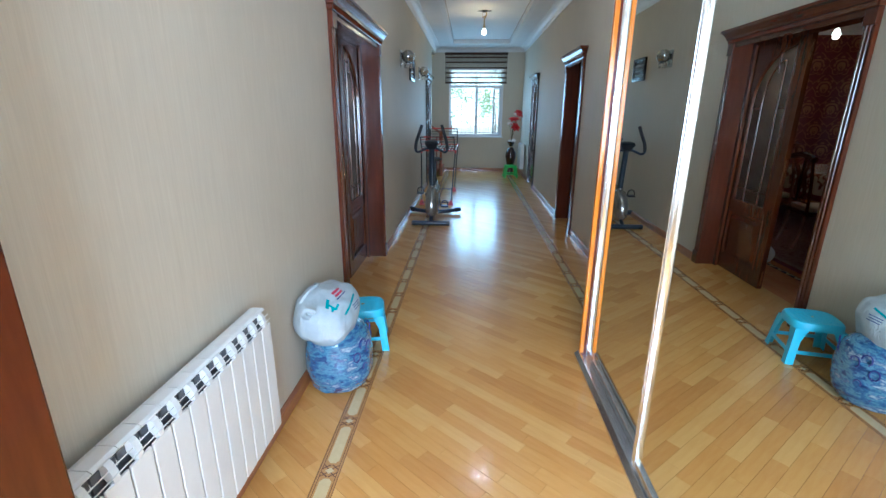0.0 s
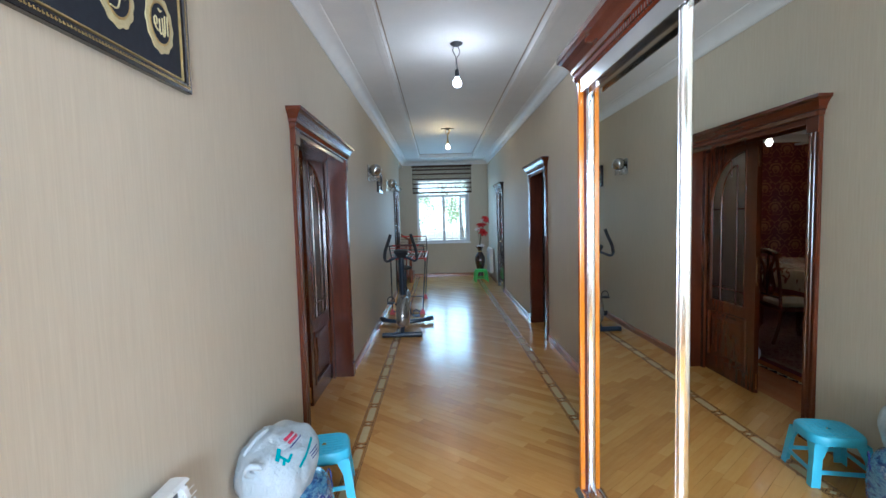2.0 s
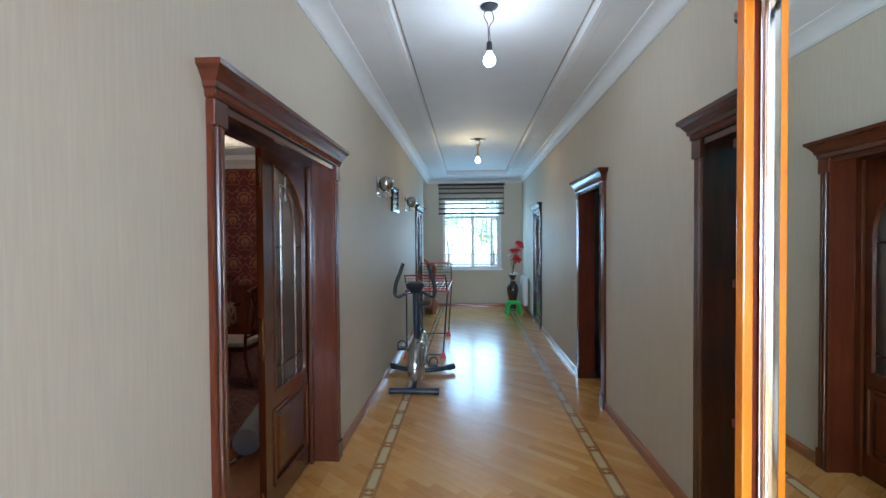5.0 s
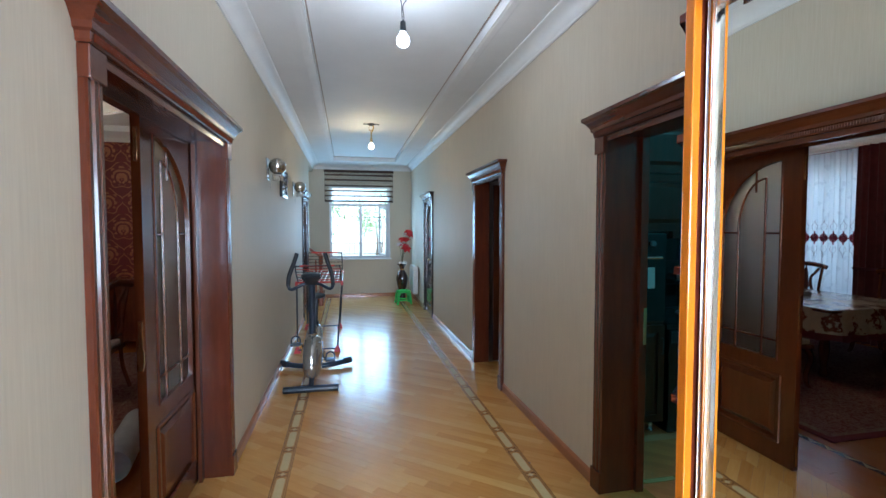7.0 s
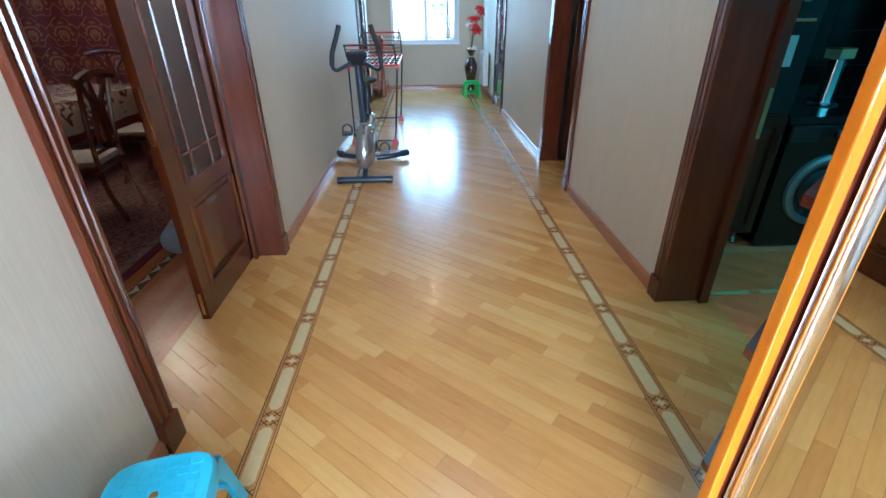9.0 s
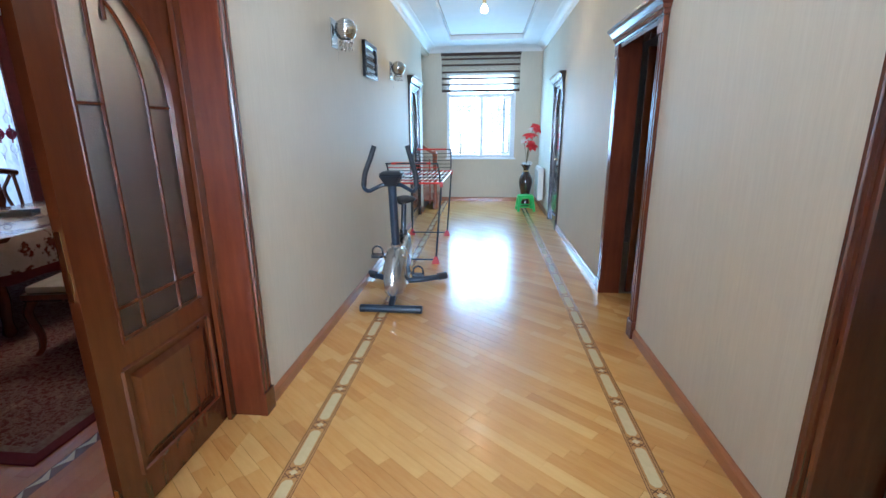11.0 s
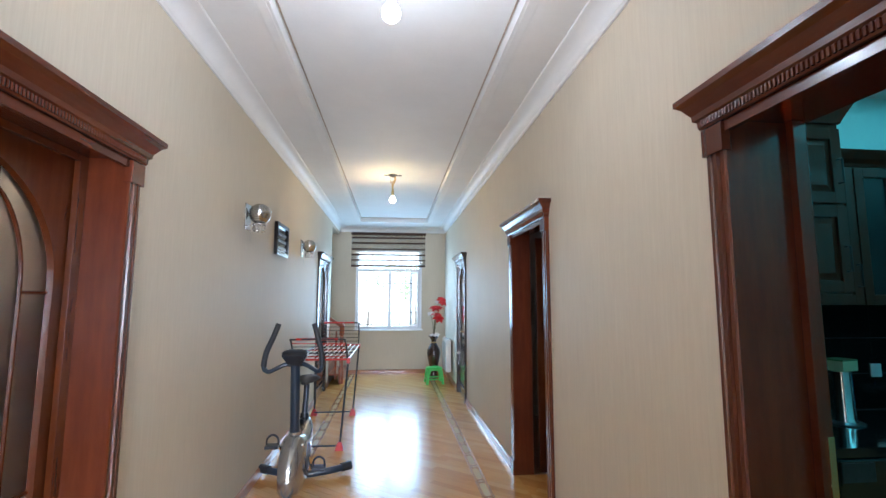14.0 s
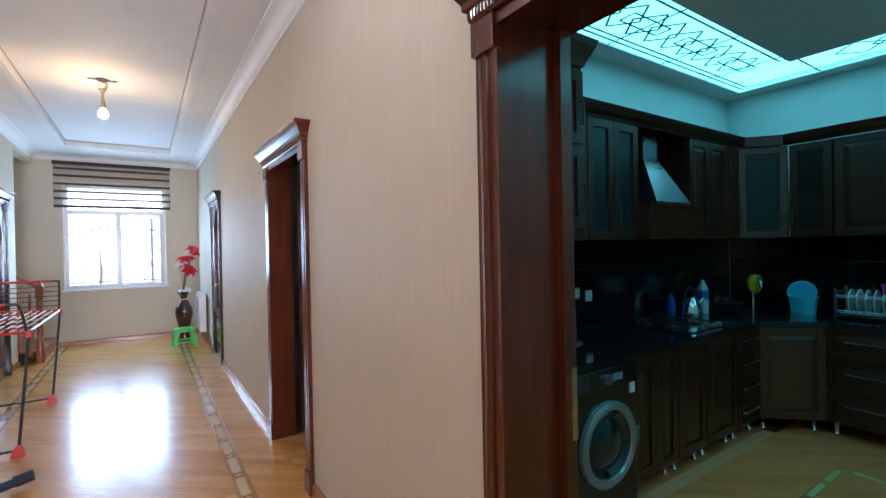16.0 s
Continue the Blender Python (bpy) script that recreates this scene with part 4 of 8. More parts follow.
part("led_line", tube(newbm(), [(cx + 0.25 + 0.76 * math.cos(a), cy + 0.35 + 0.95 * math.sin(a), DC - 0.035) for a in [math.pi * (0.72 + 0.75 * k / 16) for k in range(17)]], 0.010, 6), REDGLOW, strip_thing)
for axis, wall, s, a, b in (("y", DX, 1, DY0, DY1), ("x", DY1, -1, DX, -1.03), ("x", DY0, 1, DX, -1.03)):
    setting("cornice", extrude(newbm(), [(wall + s * u, z - (SOFFIT - DC)) for u, z in [(0, CORNICE - 0.08), (0.03, CORNICE - 0.08), (0.05, CORNICE - 0.03), (0.10, CORNICE), (0.20, CORNICE + 0.03), (0.22, SOFFIT), (0, SOFFIT)]], axis, a, b), PLASTER, "white plaster cornice")

# ---- kitchen shell ----
KX, KY0, KY1, KC = 5.6, 1.9, 5.43, 2.90
kfloor = setting("floor_kitchen", boxes((1.75, KY0 - 0.1, -0.12, KX + 0.2, KY1 + 0.1, -0.005)), SUBFLOOR, "olive brown parquet floor of the kitchen")
o = new("parquet_kitchen", plank_mesh(planks(1.75, KY0, 4.335, 4.205, seed=21) + planks(4.385, KY0, KX, 4.70, seed=23) + planks(1.75, 4.255, 4.385, 4.70, seed=22) + planks(1.75, 4.79, KX, KY1, seed=24), "parquet_kitchen", PLANK_KITCHEN))
o.parent = kfloor
tagged(o, kind="stuff")
part("inlay_border", boxes((1.75, 4.205, -0.006, 4.385, 4.255, -0.0005), (4.335, KY0, -0.006, 4.385, 4.205, -0.0005)), INLAYBASE, kfloor)
part("border_strip", boxes((1.75, 4.70, -0.006, 4.66, 4.79, -0.0005)), PALEBOARD, kfloor, "pale plain board along the cabinets")
x = 1.9
kt = finish(boxes((-0.11, -0.017, -0.004, 0.11, 0.017, 0.0006)), "inlay_tile", CREAM)
while x < 4.25:
    t = new("inlay_tile", kt)
    t.location, t.parent = (x, 4.23, 0), kfloor
    x += 0.29
y = 4.06
while y > 2.2:
    t = new("inlay_tile", kt)
    t.location, t.rotation_euler, t.parent = (4.36, y, 0), (0, 0, radians(90)), kfloor
    y -= 0.29
setting("wall_kitchen_north", boxes((1.73, KY1, 0, KX + 0.1, KY1 + 0.1, TOP)), KWALL, "pale kitchen wall")
setting("wall_kitchen_east", boxes((KX, KY0, 0, KX + 0.1, KY1, TOP)), KWALL, "pale kitchen wall")
setting("wall_kitchen_south", boxes((1.73, KY0 - 0.1, 0, KX + 0.1, KY0, TOP)), KWALL, "pale kitchen wall")
# ceiling: outer rim, glass band, dropped centre
GX0, GX1, GY0, GY1 = 2.35, 5.42, 2.1, 5.24
IX0, IX1, IY0, IY1 = 2.95, 4.78, 2.7, 4.62
bm = boxes((1.73, GY1, KC, KX, KY1, KC + 0.05), (1.73, KY0, KC, KX, GY0, KC + 0.05), (1.73, GY0, KC, GX0, GY1, KC + 0.05), (GX1, GY0, KC, KX, GY1, KC + 0.05))
box(bm, GX0, GY0, KC + 0.12, GX1, GY1, KC + 0.16)
box(bm, GX0 - 0.02, GY0, KC + 0.05, GX0, GY1, KC + 0.12)
box(bm, GX1, GY0, KC + 0.05, GX1 + 0.02, GY1, KC + 0.12)
box(bm, GX0, GY1, KC + 0.05, GX1, GY1 + 0.02, KC + 0.12)
box(bm, GX0, GY0 - 0.02, KC + 0.05, GX1, GY0, KC + 0.12)
loft_rects(bm, [(IX0 + 0.12, IY0 + 0.12, IX1 - 0.12, IY1 - 0.12, KC - 0.02), (IX0, IY0, IX1, IY1, KC - 0.05), (IX0, IY0, IX1, IY1, KC + 0.11)])
setting("ceiling_kitchen", bm, CEIL, "white kitchen ceiling with a lit glass band")
TURQ = glow("turquoise_lit_glass", (0.22, 0.86, 0.88), 1.15)
band = thing("glass_ceiling_band", "backlit turquoise stained glass band with diamonds in the kitchen ceiling", "ceiling light")
gz = KC + 0.012
k = 0
for x0, y0, x1, y1 in ((GX0, IY1, 3.42, GY1), (3.42, IY1, 4.10, GY1), (4.10, IY1, IX1, GY1), (IX1, IY1, GX1, GY1), (IX1, IY0, GX1, IY1), (IX1, GY0, GX1, IY0), (GX0, GY0, IX1, IY0), (GX0, IY0, IX0, IY1)):
    part("glass_panel", boxes((x0 + 0.004, y0 + 0.004, gz, x1 - 0.004, y1 - 0.004, gz + 0.008)), TURQ, band)
LEAD = mat("green_lead_line", (0.0, 0.20, 0.17), 0.5)
LEAD_DARK = mat("dark_glass_joint", (0.01, 0.05, 0.05), 0.5)


def flat_line(bm, a, b, w, z):
    a, b = Vector((*a, 0)), Vector((*b, 0))
    n = (b - a).normalized().cross(Vector((0, 0, 1))) * w / 2
    extrude(bm, [(p.x, p.y) for p in (a + n, b + n, b - n, a - n)], "z", z - 0.003, z)


bm = newbm()
for d in (0.05, 0.10):
    flat_line(bm, (GX0, GY1 - d), (GX1 - d, GY1 - d), 0.014, gz)
    flat_line(bm, (GX1 - d, GY1 - d), (GX1 - d, GY0), 0.014, gz)
    flat_line(bm, (GX0, IY1 + d), (IX1 + d, IY1 + d), 0.014, gz - 0.0005)
    flat_line(bm, (IX1 + d, IY1 + d), (IX1 + d, GY0), 0.014, gz - 0.0005)
cyb, cxb = (GY1 + IY1) / 2, (GX1 + IX1) / 2


def diamond_row(bm, along_x, fixed, start, stop, step):
    """Interlaced diamonds with small brackets, along x or along y."""
    def at(u, v):
        return (u, fixed + v) if along_x else (fixed + v, u)
    k, u = 0, start
    while u < stop:
        q = [at(u - 0.14, 0), at(u, 0.15), at(u + 0.14, 0), at(u, -0.15)]
        for p, e in zip(q, q[1:] + q[:1]):
            flat_line(bm, p, e, 0.013, gz - 0.001)
        if k % 3 == 1:
            for v in (0.055, -0.055):
                flat_line(bm, at(u - 0.20, v), at(u + 0.20, v), 0.011, gz - 0.0015)
            for w in (-0.20, 0.20):
                flat_line(bm, at(u + w, -0.055), at(u + w, 0.055), 0.011, gz - 0.0015)
        u += step
        k += 1


diamond_row(bm, True, cyb, GX0 + 0.2, GX1 - 0.75, 0.21)
diamond_row(bm, False, cxb, GY0 + 0.3, IY1 - 0.15, 0.21)
tagged(part("lead_line", bm, LEAD, band), kind="stuff")
for a, b2 in (((3.42, IY1), (3.42, GY1)), ((4.10, IY1), (4.10, GY1)), ((IX1, IY1), (IX1, GY1)), ((IX1, IY1), (GX1, IY1))):
    bm = newbm()
    flat_line(bm, a, b2, 0.012, gz - 0.002)
    part("glass_joint", bm, LEAD_DARK, band)

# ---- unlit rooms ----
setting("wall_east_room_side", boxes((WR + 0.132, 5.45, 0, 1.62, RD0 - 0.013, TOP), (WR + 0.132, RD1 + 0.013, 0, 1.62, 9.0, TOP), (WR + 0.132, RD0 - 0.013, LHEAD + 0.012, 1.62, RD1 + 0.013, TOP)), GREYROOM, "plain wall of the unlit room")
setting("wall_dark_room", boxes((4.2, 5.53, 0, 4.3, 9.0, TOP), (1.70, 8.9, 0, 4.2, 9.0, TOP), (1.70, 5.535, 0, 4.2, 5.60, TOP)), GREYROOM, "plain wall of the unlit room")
setting("floor_dark_room", boxes((1.75, 5.55, -0.12, 4.3, 9.0, -0.004)), SUBFLOOR, "brown floor of the unlit room")
setting("ceiling_dark_room", boxes((1.70, 5.53, 2.95, 4.3, 9.0, 3.0)), CEIL, "white ceiling of the unlit room")


# ---- radiators ----
# Dark filler: the shade inside the radiator's openings, put into its colour.
RADSHADE = varied("radiator_shade_grey", (0.16, 0.17, 0.19), (0.22, 0.23, 0.25), 12, 0.5, metal=0.6)


def radiator(label, x_wall, s, y0, sections, z0, z1, lower=""):
    """An aluminium sectional radiator on a wall along y; s: the way it faces."""
    t = thing("radiator", label, "radiator")
    w = 0.08
    f = x_wall + s * 0.115
    for k in range(sections):
        y = y0 + k * w
        bm = newbm()
        a, b2 = y + 0.003, y + w - 0.003
        box(bm, *sorted_box(f - s * 0.008, a, z0, f, b2, z1 - 0.062), bev=0.003)
        rib = [(f - s * 0.045, z1 - 0.004), (f - s * 0.024, z1 - 0.006), (f - s * 0.012, z1 - 0.016), (f - s * 0.002, z1 - 0.040), (f - s * 0.001, z1 - 0.066), (f - s * 0.014, z1 - 0.066), (f - s * 0.045, z1 - 0.02)]
        extrude(bm, rib, "y", y + 0.030, y + w - 0.030)
        cap = [(x_wall + s * 0.03, z1 - 0.02), (x_wall + s * 0.035, z1 - 0.004), (x_wall + s * 0.05, z1), (f - s * 0.028, z1), (f - s * 0.019, z1 - 0.006), (f - s * 0.020, z1 - 0.011)]
        extrude(bm, cap, "y", y + 0.0015, y + w - 0.0015)
        for q, zz in ((-0.001, 0.046), (0.007, 0.028)):
            box(bm, *sorted_box(f - s * (q + 0.003), y, z1 - zz - 0.001, f - s * q, y + w, z1 - zz + 0.001))
        part("section", bm, WHITE, t)
        part("shade_filler", boxes(sorted_box(x_wall + s * 0.040, a, z0 + 0.05, f - s * 0.030, b2, z1 - 0.024)), RADSHADE, t)
    part("collector_pipe", tube(newbm(), [(x_wall + s * 0.065, y0, z1 - 0.05), (x_wall + s * 0.065, y0 + sections * w + 0.012, z1 - 0.05)], 0.018, 12), WHITE, t, smooth=True)
    part("lower_pipe", tube(newbm(), [(x_wall + s * 0.065, y0, z0 + 0.05), (x_wall + s * 0.065, y0 + sections * w + 0.012, z0 + 0.05)], 0.018, 12), WHITE, t, smooth=True)
    for yy in (y0 + 0.2, y0 + sections * w - 0.22):
        part("wall_bracket", boxes(sorted_box(x_wall + s * 0.001, yy, z1 - 0.08, x_wall + s * 0.045, yy + 0.02, z1 - 0.06)), WHITE, t)
    return t


radiator("white sectional aluminium radiator on the papered wall near the entrance", WL, 1, 0.88, 12, 0.19, 0.745)
rad = radiator("small white sectional radiator in the corner by the far window", WR, -1, 11.25, 9, 0.20, 0.79)
part("end_panel", boxes((WR - 0.125, 11.238, 0.205, WR - 0.03, 11.248, 0.785), bev=0.003), WHITE, rad)

# ---- stools ----
def stool(label, place, turn, material, size=0.27, height=0.25):
    t = thing("plastic_stool", label, "stool", place, turn)
    h, sz = height, size / 2
    n = 32
    def rr(r, z, k=4.0):
        out = []
        for i in range(n):
            a = 2 * math.pi * i / n
            q = (abs(math.cos(a)) ** k + abs(math.sin(a)) ** k) ** (-1 / k)
            out.append((r * q * math.cos(a), r * q * 0.92 * math.sin(a), z))
        return out
    bm = newbm()
    rings = [[bm.verts.new(p) for p in rr(r, z)] for r, z in ((sz * 0.99, h - 0.05), (sz * 0.98, h - 0.018), (sz * 0.93, h - 0.004), (sz * 0.86, h), (sz * 0.80, h - 0.003))]
    for a, b2 in zip(rings, rings[1:]):
        for i in range(n):
            bm.faces.new((a[i], a[(i + 1) % n], b2[(i + 1) % n], b2[i]))
    hole = [bm.verts.new((0.012 * math.cos(2 * math.pi * i / n), 0.012 * math.sin(2 * math.pi * i / n), h - 0.003)) for i in range(n)]
    for i in range(n):
        bm.faces.new((rings[-1][i], rings[-1][(i + 1) % n], hole[(i + 1) % n], hole[i]))
    part("seat", bm, material, t, smooth=True)
    bm = newbm()
    k = -0.09
    for i in range(7):
        for j in range(7):
            x, y = (i - 3) * size * 0.105, (j - 3) * size * 0.098
            if math.hypot(x, y) > 0.02 and (i + j) % 2 == 0:
                box(bm, x - size * 0.045, y - size * 0.03, h - 0.004, x + size * 0.045, y + size * 0.03, h - 0.0005)
            elif math.hypot(x, y) > 0.02:
                box(bm, x - size * 0.03, y - size * 0.045, h - 0.004, x + size * 0.03, y + size * 0.045, h - 0.0005)
    tagged(part("seat_weave", bm, material, t), kind="stuff")
    for sx in (-1, 1):
        for sy in (-1, 1):
            bm = newbm()
            top, bot = [], []
            ox, oy, e = sx * sz * 0.93, sy * sz * 0.86, 0.05
            px, py = sx * sz * 1.12, sy * sz * 1.06
            lo = [(px, py), (px - sx * 0.046, py), (px - sx * 0.046, py - sy * 0.006), (px - sx * 0.006, py - sy * 0.006), (px - sx * 0.006, py - sy * 0.046), (px, py - sy * 0.046)]
            hi = [(ox, oy), (ox - sx * 0.075, oy), (ox - sx * 0.075, oy - sy * 0.004), (ox - sx * 0.004, oy - sy * 0.004), (ox - sx * 0.004, oy - sy * 0.075), (ox, oy - sy * 0.075)]
            a = [bm.verts.new((x, y, 0.0)) for x, y in lo]
            m_ = [bm.verts.new((x0 * 0.35 + x1 * 0.65 - 0.0, y0 * 0.35 + y1 * 0.65, h * 0.55)) for (x0, y0), (x1, y1) in zip(lo, [(ox + (x - px), oy + (y - py)) for x, y in lo])]
            b2 = [bm.verts.new((x, y, h - 0.045)) for x, y in hi]
            for r0, r1 in ((a, m_), (m_, b2)):
                for i in range(6):
                    bm.faces.new((r0[i], r0[(i + 1) % 6], r1[(i + 1) % 6], r1[i]))
            bm.faces.new(a[::-1])
            part("leg", bm, material, t)
    zc, r = h * 0.30, sz * 1.03
    for axis in (0, 1):
        for s in (-1, 1):
            e = r * (0.92 if axis == 0 else 1.0)
            if axis == 0:
                row = (-r + 0.02, s * e - 0.004, zc - 0.012, r - 0.02, s * e + 0.004, zc + 0.012)
            else:
                row = (s * e - 0.004, -r * 0.92 + 0.02, zc - 0.012, s * e + 0.004, r * 0.92 - 0.02, zc + 0.012)
            part("stretcher", boxes(row, bev=0.002), material, t)
    return t


BLUEPL = varied("light_blue_plastic", (0.10, 0.56, 0.80), (0.14, 0.63, 0.86), 6, 0.32, 0.4)
GREENPL = varied("bright_green_plastic", (0.06, 0.46, 0.06), (0.09, 0.55, 0.09), 6, 0.35)
stool("low light blue plastic stool with a woven-look seat beside the bundle", (-0.56, 2.945, 0.001), 12, BLUEPL, 0.295, 0.28)
stool("low bright green plastic stool in front of the vase", (1.13, 11.32, 0.001), 4, GREENPL, 0.30, 0.29)

# ---- wrapped bundle and carrier bag ----
def crumple(bm, amount, seed, scale=6.0):
    for v in bm.verts:
        d = noise.noise(v.co * scale + Vector((seed, 0, 0))) * 0.65 + noise.noise(v.co * scale * 2.7 + Vector((0, seed, 0))) * 0.35
        n = v.co.copy()
        n.z *= 0.3
        if n.length > 1e-4 and v.co.z > 0.012:
            v.co += n.normalized() * d * amount
    return bm


def film_material():
    """Thin crinkled shiny film over blue printing, its pale highlights painted in by noise."""
    m = mat("blue_printed_film", (0.2, 0.35, 0.7), 0.16, coat=1.0)
    t, b = nodes_of(m)
    v = coords(t, (1, 1, 2.4))
    a = noise_node(t, v, 8, 5, 0.65)
    # The palest stops put cyan highlights into the film's colour.
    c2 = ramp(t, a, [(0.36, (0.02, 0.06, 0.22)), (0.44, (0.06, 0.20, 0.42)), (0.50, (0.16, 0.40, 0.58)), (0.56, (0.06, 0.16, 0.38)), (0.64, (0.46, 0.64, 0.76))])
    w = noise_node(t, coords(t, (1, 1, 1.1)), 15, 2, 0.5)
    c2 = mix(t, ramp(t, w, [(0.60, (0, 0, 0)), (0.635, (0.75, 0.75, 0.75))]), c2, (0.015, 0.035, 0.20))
    t.links.new(c2, b.inputs["Base Color"])
    bump(t, b, noise_node(t, coords(t, (1, 1, 3.2)), 15, 6, 0.8), 1.0, 0.026)
    return m


def bag_material():
    m = mat("milky_plastic_bag", (0.62, 0.66, 0.68), 0.3, coat=0.3)
    t, b = nodes_of(m)
    b.inputs["Subsurface Weight"].default_value = 0.15
    b.inputs["Subsurface Radius"].default_value = (0.03, 0.03, 0.03)
    c2 = ramp(t, noise_node(t, coords(t), 7, 5, 0.6), [(0.3, (0.42, 0.51, 0.56)), (0.65, (0.60, 0.67, 0.71))])
    t.links.new(c2, b.inputs["Base Color"])
    bump(t, b, noise_node(t, coords(t, (1, 1, 0.3)), 20, 6, 0.78), 1.0, 0.022)
    return m


FILM, BAG = film_material(), bag_material()
NAVY = mat("dark_blue_print", (0.012, 0.03, 0.22), 0.3)
TEAL = mat("teal_print", (0.0, 0.33, 0.38), 0.35)
REDPRINT = mat("red_print", (0.5, 0.03, 0.08), 0.35)
bundle = thing("wrapped_bundle", "round bundle wrapped in crumpled blue printed plastic film", "bundle", (-0.592, 2.47, 0.0))
bm = lathe(newbm(), [(0.01, 0.0), (0.13, 0.0), (0.165, 0.02), (0.185, 0.07), (0.192, 0.13), (0.19, 0.2), (0.185, 0.26), (0.17, 0.32), (0.14, 0.36), (0.09, 0.39), (0.01, 0.40)], 64)
bmesh.ops.subdivide_edges(bm, edges=[e for e in bm.edges if abs(e.verts[0].co.z - e.verts[1].co.z) > 0.01], cuts=3)
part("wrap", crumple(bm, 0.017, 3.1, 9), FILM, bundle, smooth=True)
rnd = random.Random(4)
for k in range(9):
    a, z = rnd.uniform(-0.9, 0.9), rnd.uniform(0.10, 0.31)
    bm = newbm()
    r = rnd.uniform(0.016, 0.03)
    pts = [(0.0, r * math.cos(q) * 0.9, r * math.sin(q) * 1.1) for q in [j * 0.7 for j in range(rnd.choice((5, 7, 10)))]]
    tube(bm, [(0.189 * math.cos(a + p[1] * 5), 0.189 * math.sin(a + p[1] * 5), z + p[2]) for p in pts], 0.0042, 5)
    part("printed_mark", bm, NAVY, bundle)

bag = thing("carrier_bag", "full milky white knotted carrier bag with teal print on the bundle", "bag", (-0.635, 2.435, 0.29), 0)
bm = bmesh.new()
bmesh.ops.create_icosphere(bm, subdivisions=5, radius=1)
for v in bm.verts:
    x, y, z = v.co
    v.co = Vector((math.copysign(abs(x) ** 0.8, x) * 0.168, math.copysign(abs(y) ** 0.8, y) * 0.205, math.copysign(abs(z) ** 0.75, z) * 0.150 + 0.150 + 0.05 * y * (z > 0)))
bmesh.ops.rotate(bm, verts=bm.verts, cent=(0, 0, 0.15), matrix=Euler((radians(-10), radians(12), 0)).to_matrix())
cr = Vector((0, 0, 0.15))
for v in bm.verts:
    n = (v.co - cr)
    d = noise.noise(v.co * 7 + Vector((5, 2, 0))) * 0.016 + noise.noise(Vector((v.co.x * 22, v.co.y * 22, v.co.z * 6))) * 0.012
    v.co += n.normalized() * d
    if v.co.x < -0.135:
        v.co.x = -0.135
bag_mesh = part("bag_body", bm, BAG, bag, smooth=True)
part("knot", crumple(tube(newbm(), smooth_path([(-0.02, -0.17, 0.20), (-0.05, -0.205, 0.235), (-0.03, -0.215, 0.27), (0.01, -0.20, 0.255)], 5), 0.014, 10), 0.006, 8, 30), BAG, bag, smooth=True)
part("handle_loop", tube(newbm(), smooth_path([(-0.10, -0.12, 0.265), (-0.06, -0.07, 0.315), (-0.04, 0.0, 0.322), (-0.07, 0.05, 0.305)], 6), 0.009, 8), BAG, bag, smooth=True)


def bag_mark(name, rows, material):
    """Flat print laid over the bag's upper front. rows: outlines in (along, up) on its face."""
    bm = newbm()
    u, v = Vector((0.45, 0.80, 0.28)).normalized(), Vector((-0.52, -0.02, 0.82)).normalized()
    nrm = u.cross(v).normalized()
    o_ = Vector((0.085, -0.055, 0.245))
    tree_ = bag_tree
    for pts in rows:
        vs = []
        for a, b2 in pts:
            p = o_ + u * a + v * b2
            hit, n_, _, _ = tree_.ray_cast(p + nrm * 0.3, -nrm)
            q = (hit if hit is not None else p) + nrm * 0.0025
            vs.append(bm.verts.new(q))
        if len(vs) > 2:
            bm.faces.new(vs)
    for f_ in list(bm.faces):
        f_.normal_update()
    r_ = bmesh.ops.extrude_face_region(bm, geom=list(bm.faces))
    bmesh.ops.translate(bm, vec=-nrm * 0.002, verts=[g for g in r_["geom"] if isinstance(g, bmesh.types.BMVert)])
    part(name, bm, material, bag)


from mathutils.bvhtree import BVHTree
bag_tree = BVHTree.FromPolygons([v.co.copy() for v in bag_mesh.data.vertices], [tuple(p.vertices) for p in bag_mesh.data.polygons])


def seg_rect(a0, b0, a1, b1, w, n=6):
    out, d = [], Vector((a1 - a0, b1 - b0)).normalized()
    nx, ny = -d.y * w / 2, d.x * w / 2
    for k in range(n):
        t0, t1 = k / n, (k + 1) / n
        p, q = (a0 + (a1 - a0) * t0, b0 + (b1 - b0) * t0), (a0 + (a1 - a0) * t1, b0 + (b1 - b0) * t1)
        out.append([(p[0] + nx, p[1] + ny), (q[0] + nx, q[1] + ny), (q[0] - nx, q[1] - ny), (p[0] - nx, p[1] - ny)])
    return out


bag_mark("printed_bar", seg_rect(-0.035, -0.065, 0.125, -0.025, 0.011), TEAL)
bag_mark("printed_figure", seg_rect(-0.085, 0.02, -0.03, 0.045, 0.016, 3) + seg_rect(-0.06, 0.03, -0.055, -0.015, 0.012, 3) + seg_rect(-0.055, -0.012, -0.02, 0.0, 0.01, 2) + seg_rect(-0.08, -0.01, -0.058, 0.006, 0.01, 2), TEAL)
for q_, w_ in ((0.052, 0.013), (0.033, 0.012)):
    bag_mark("printed_word_bar", seg_rect(0.015, q_, 0.086, q_ - 0.002, w_, 4), REDPRINT)
for a_, b_, c_ in ((0.0, 0.10, 0.018), (0.05, 0.12, -0.062), (0.05, 0.11, -0.075), (0.05, 0.115, -0.088)):
    bag_mark("printed_small_bar", seg_rect(a_, c_, b_, c_ - 0.003, 0.004, 4), NAVY)

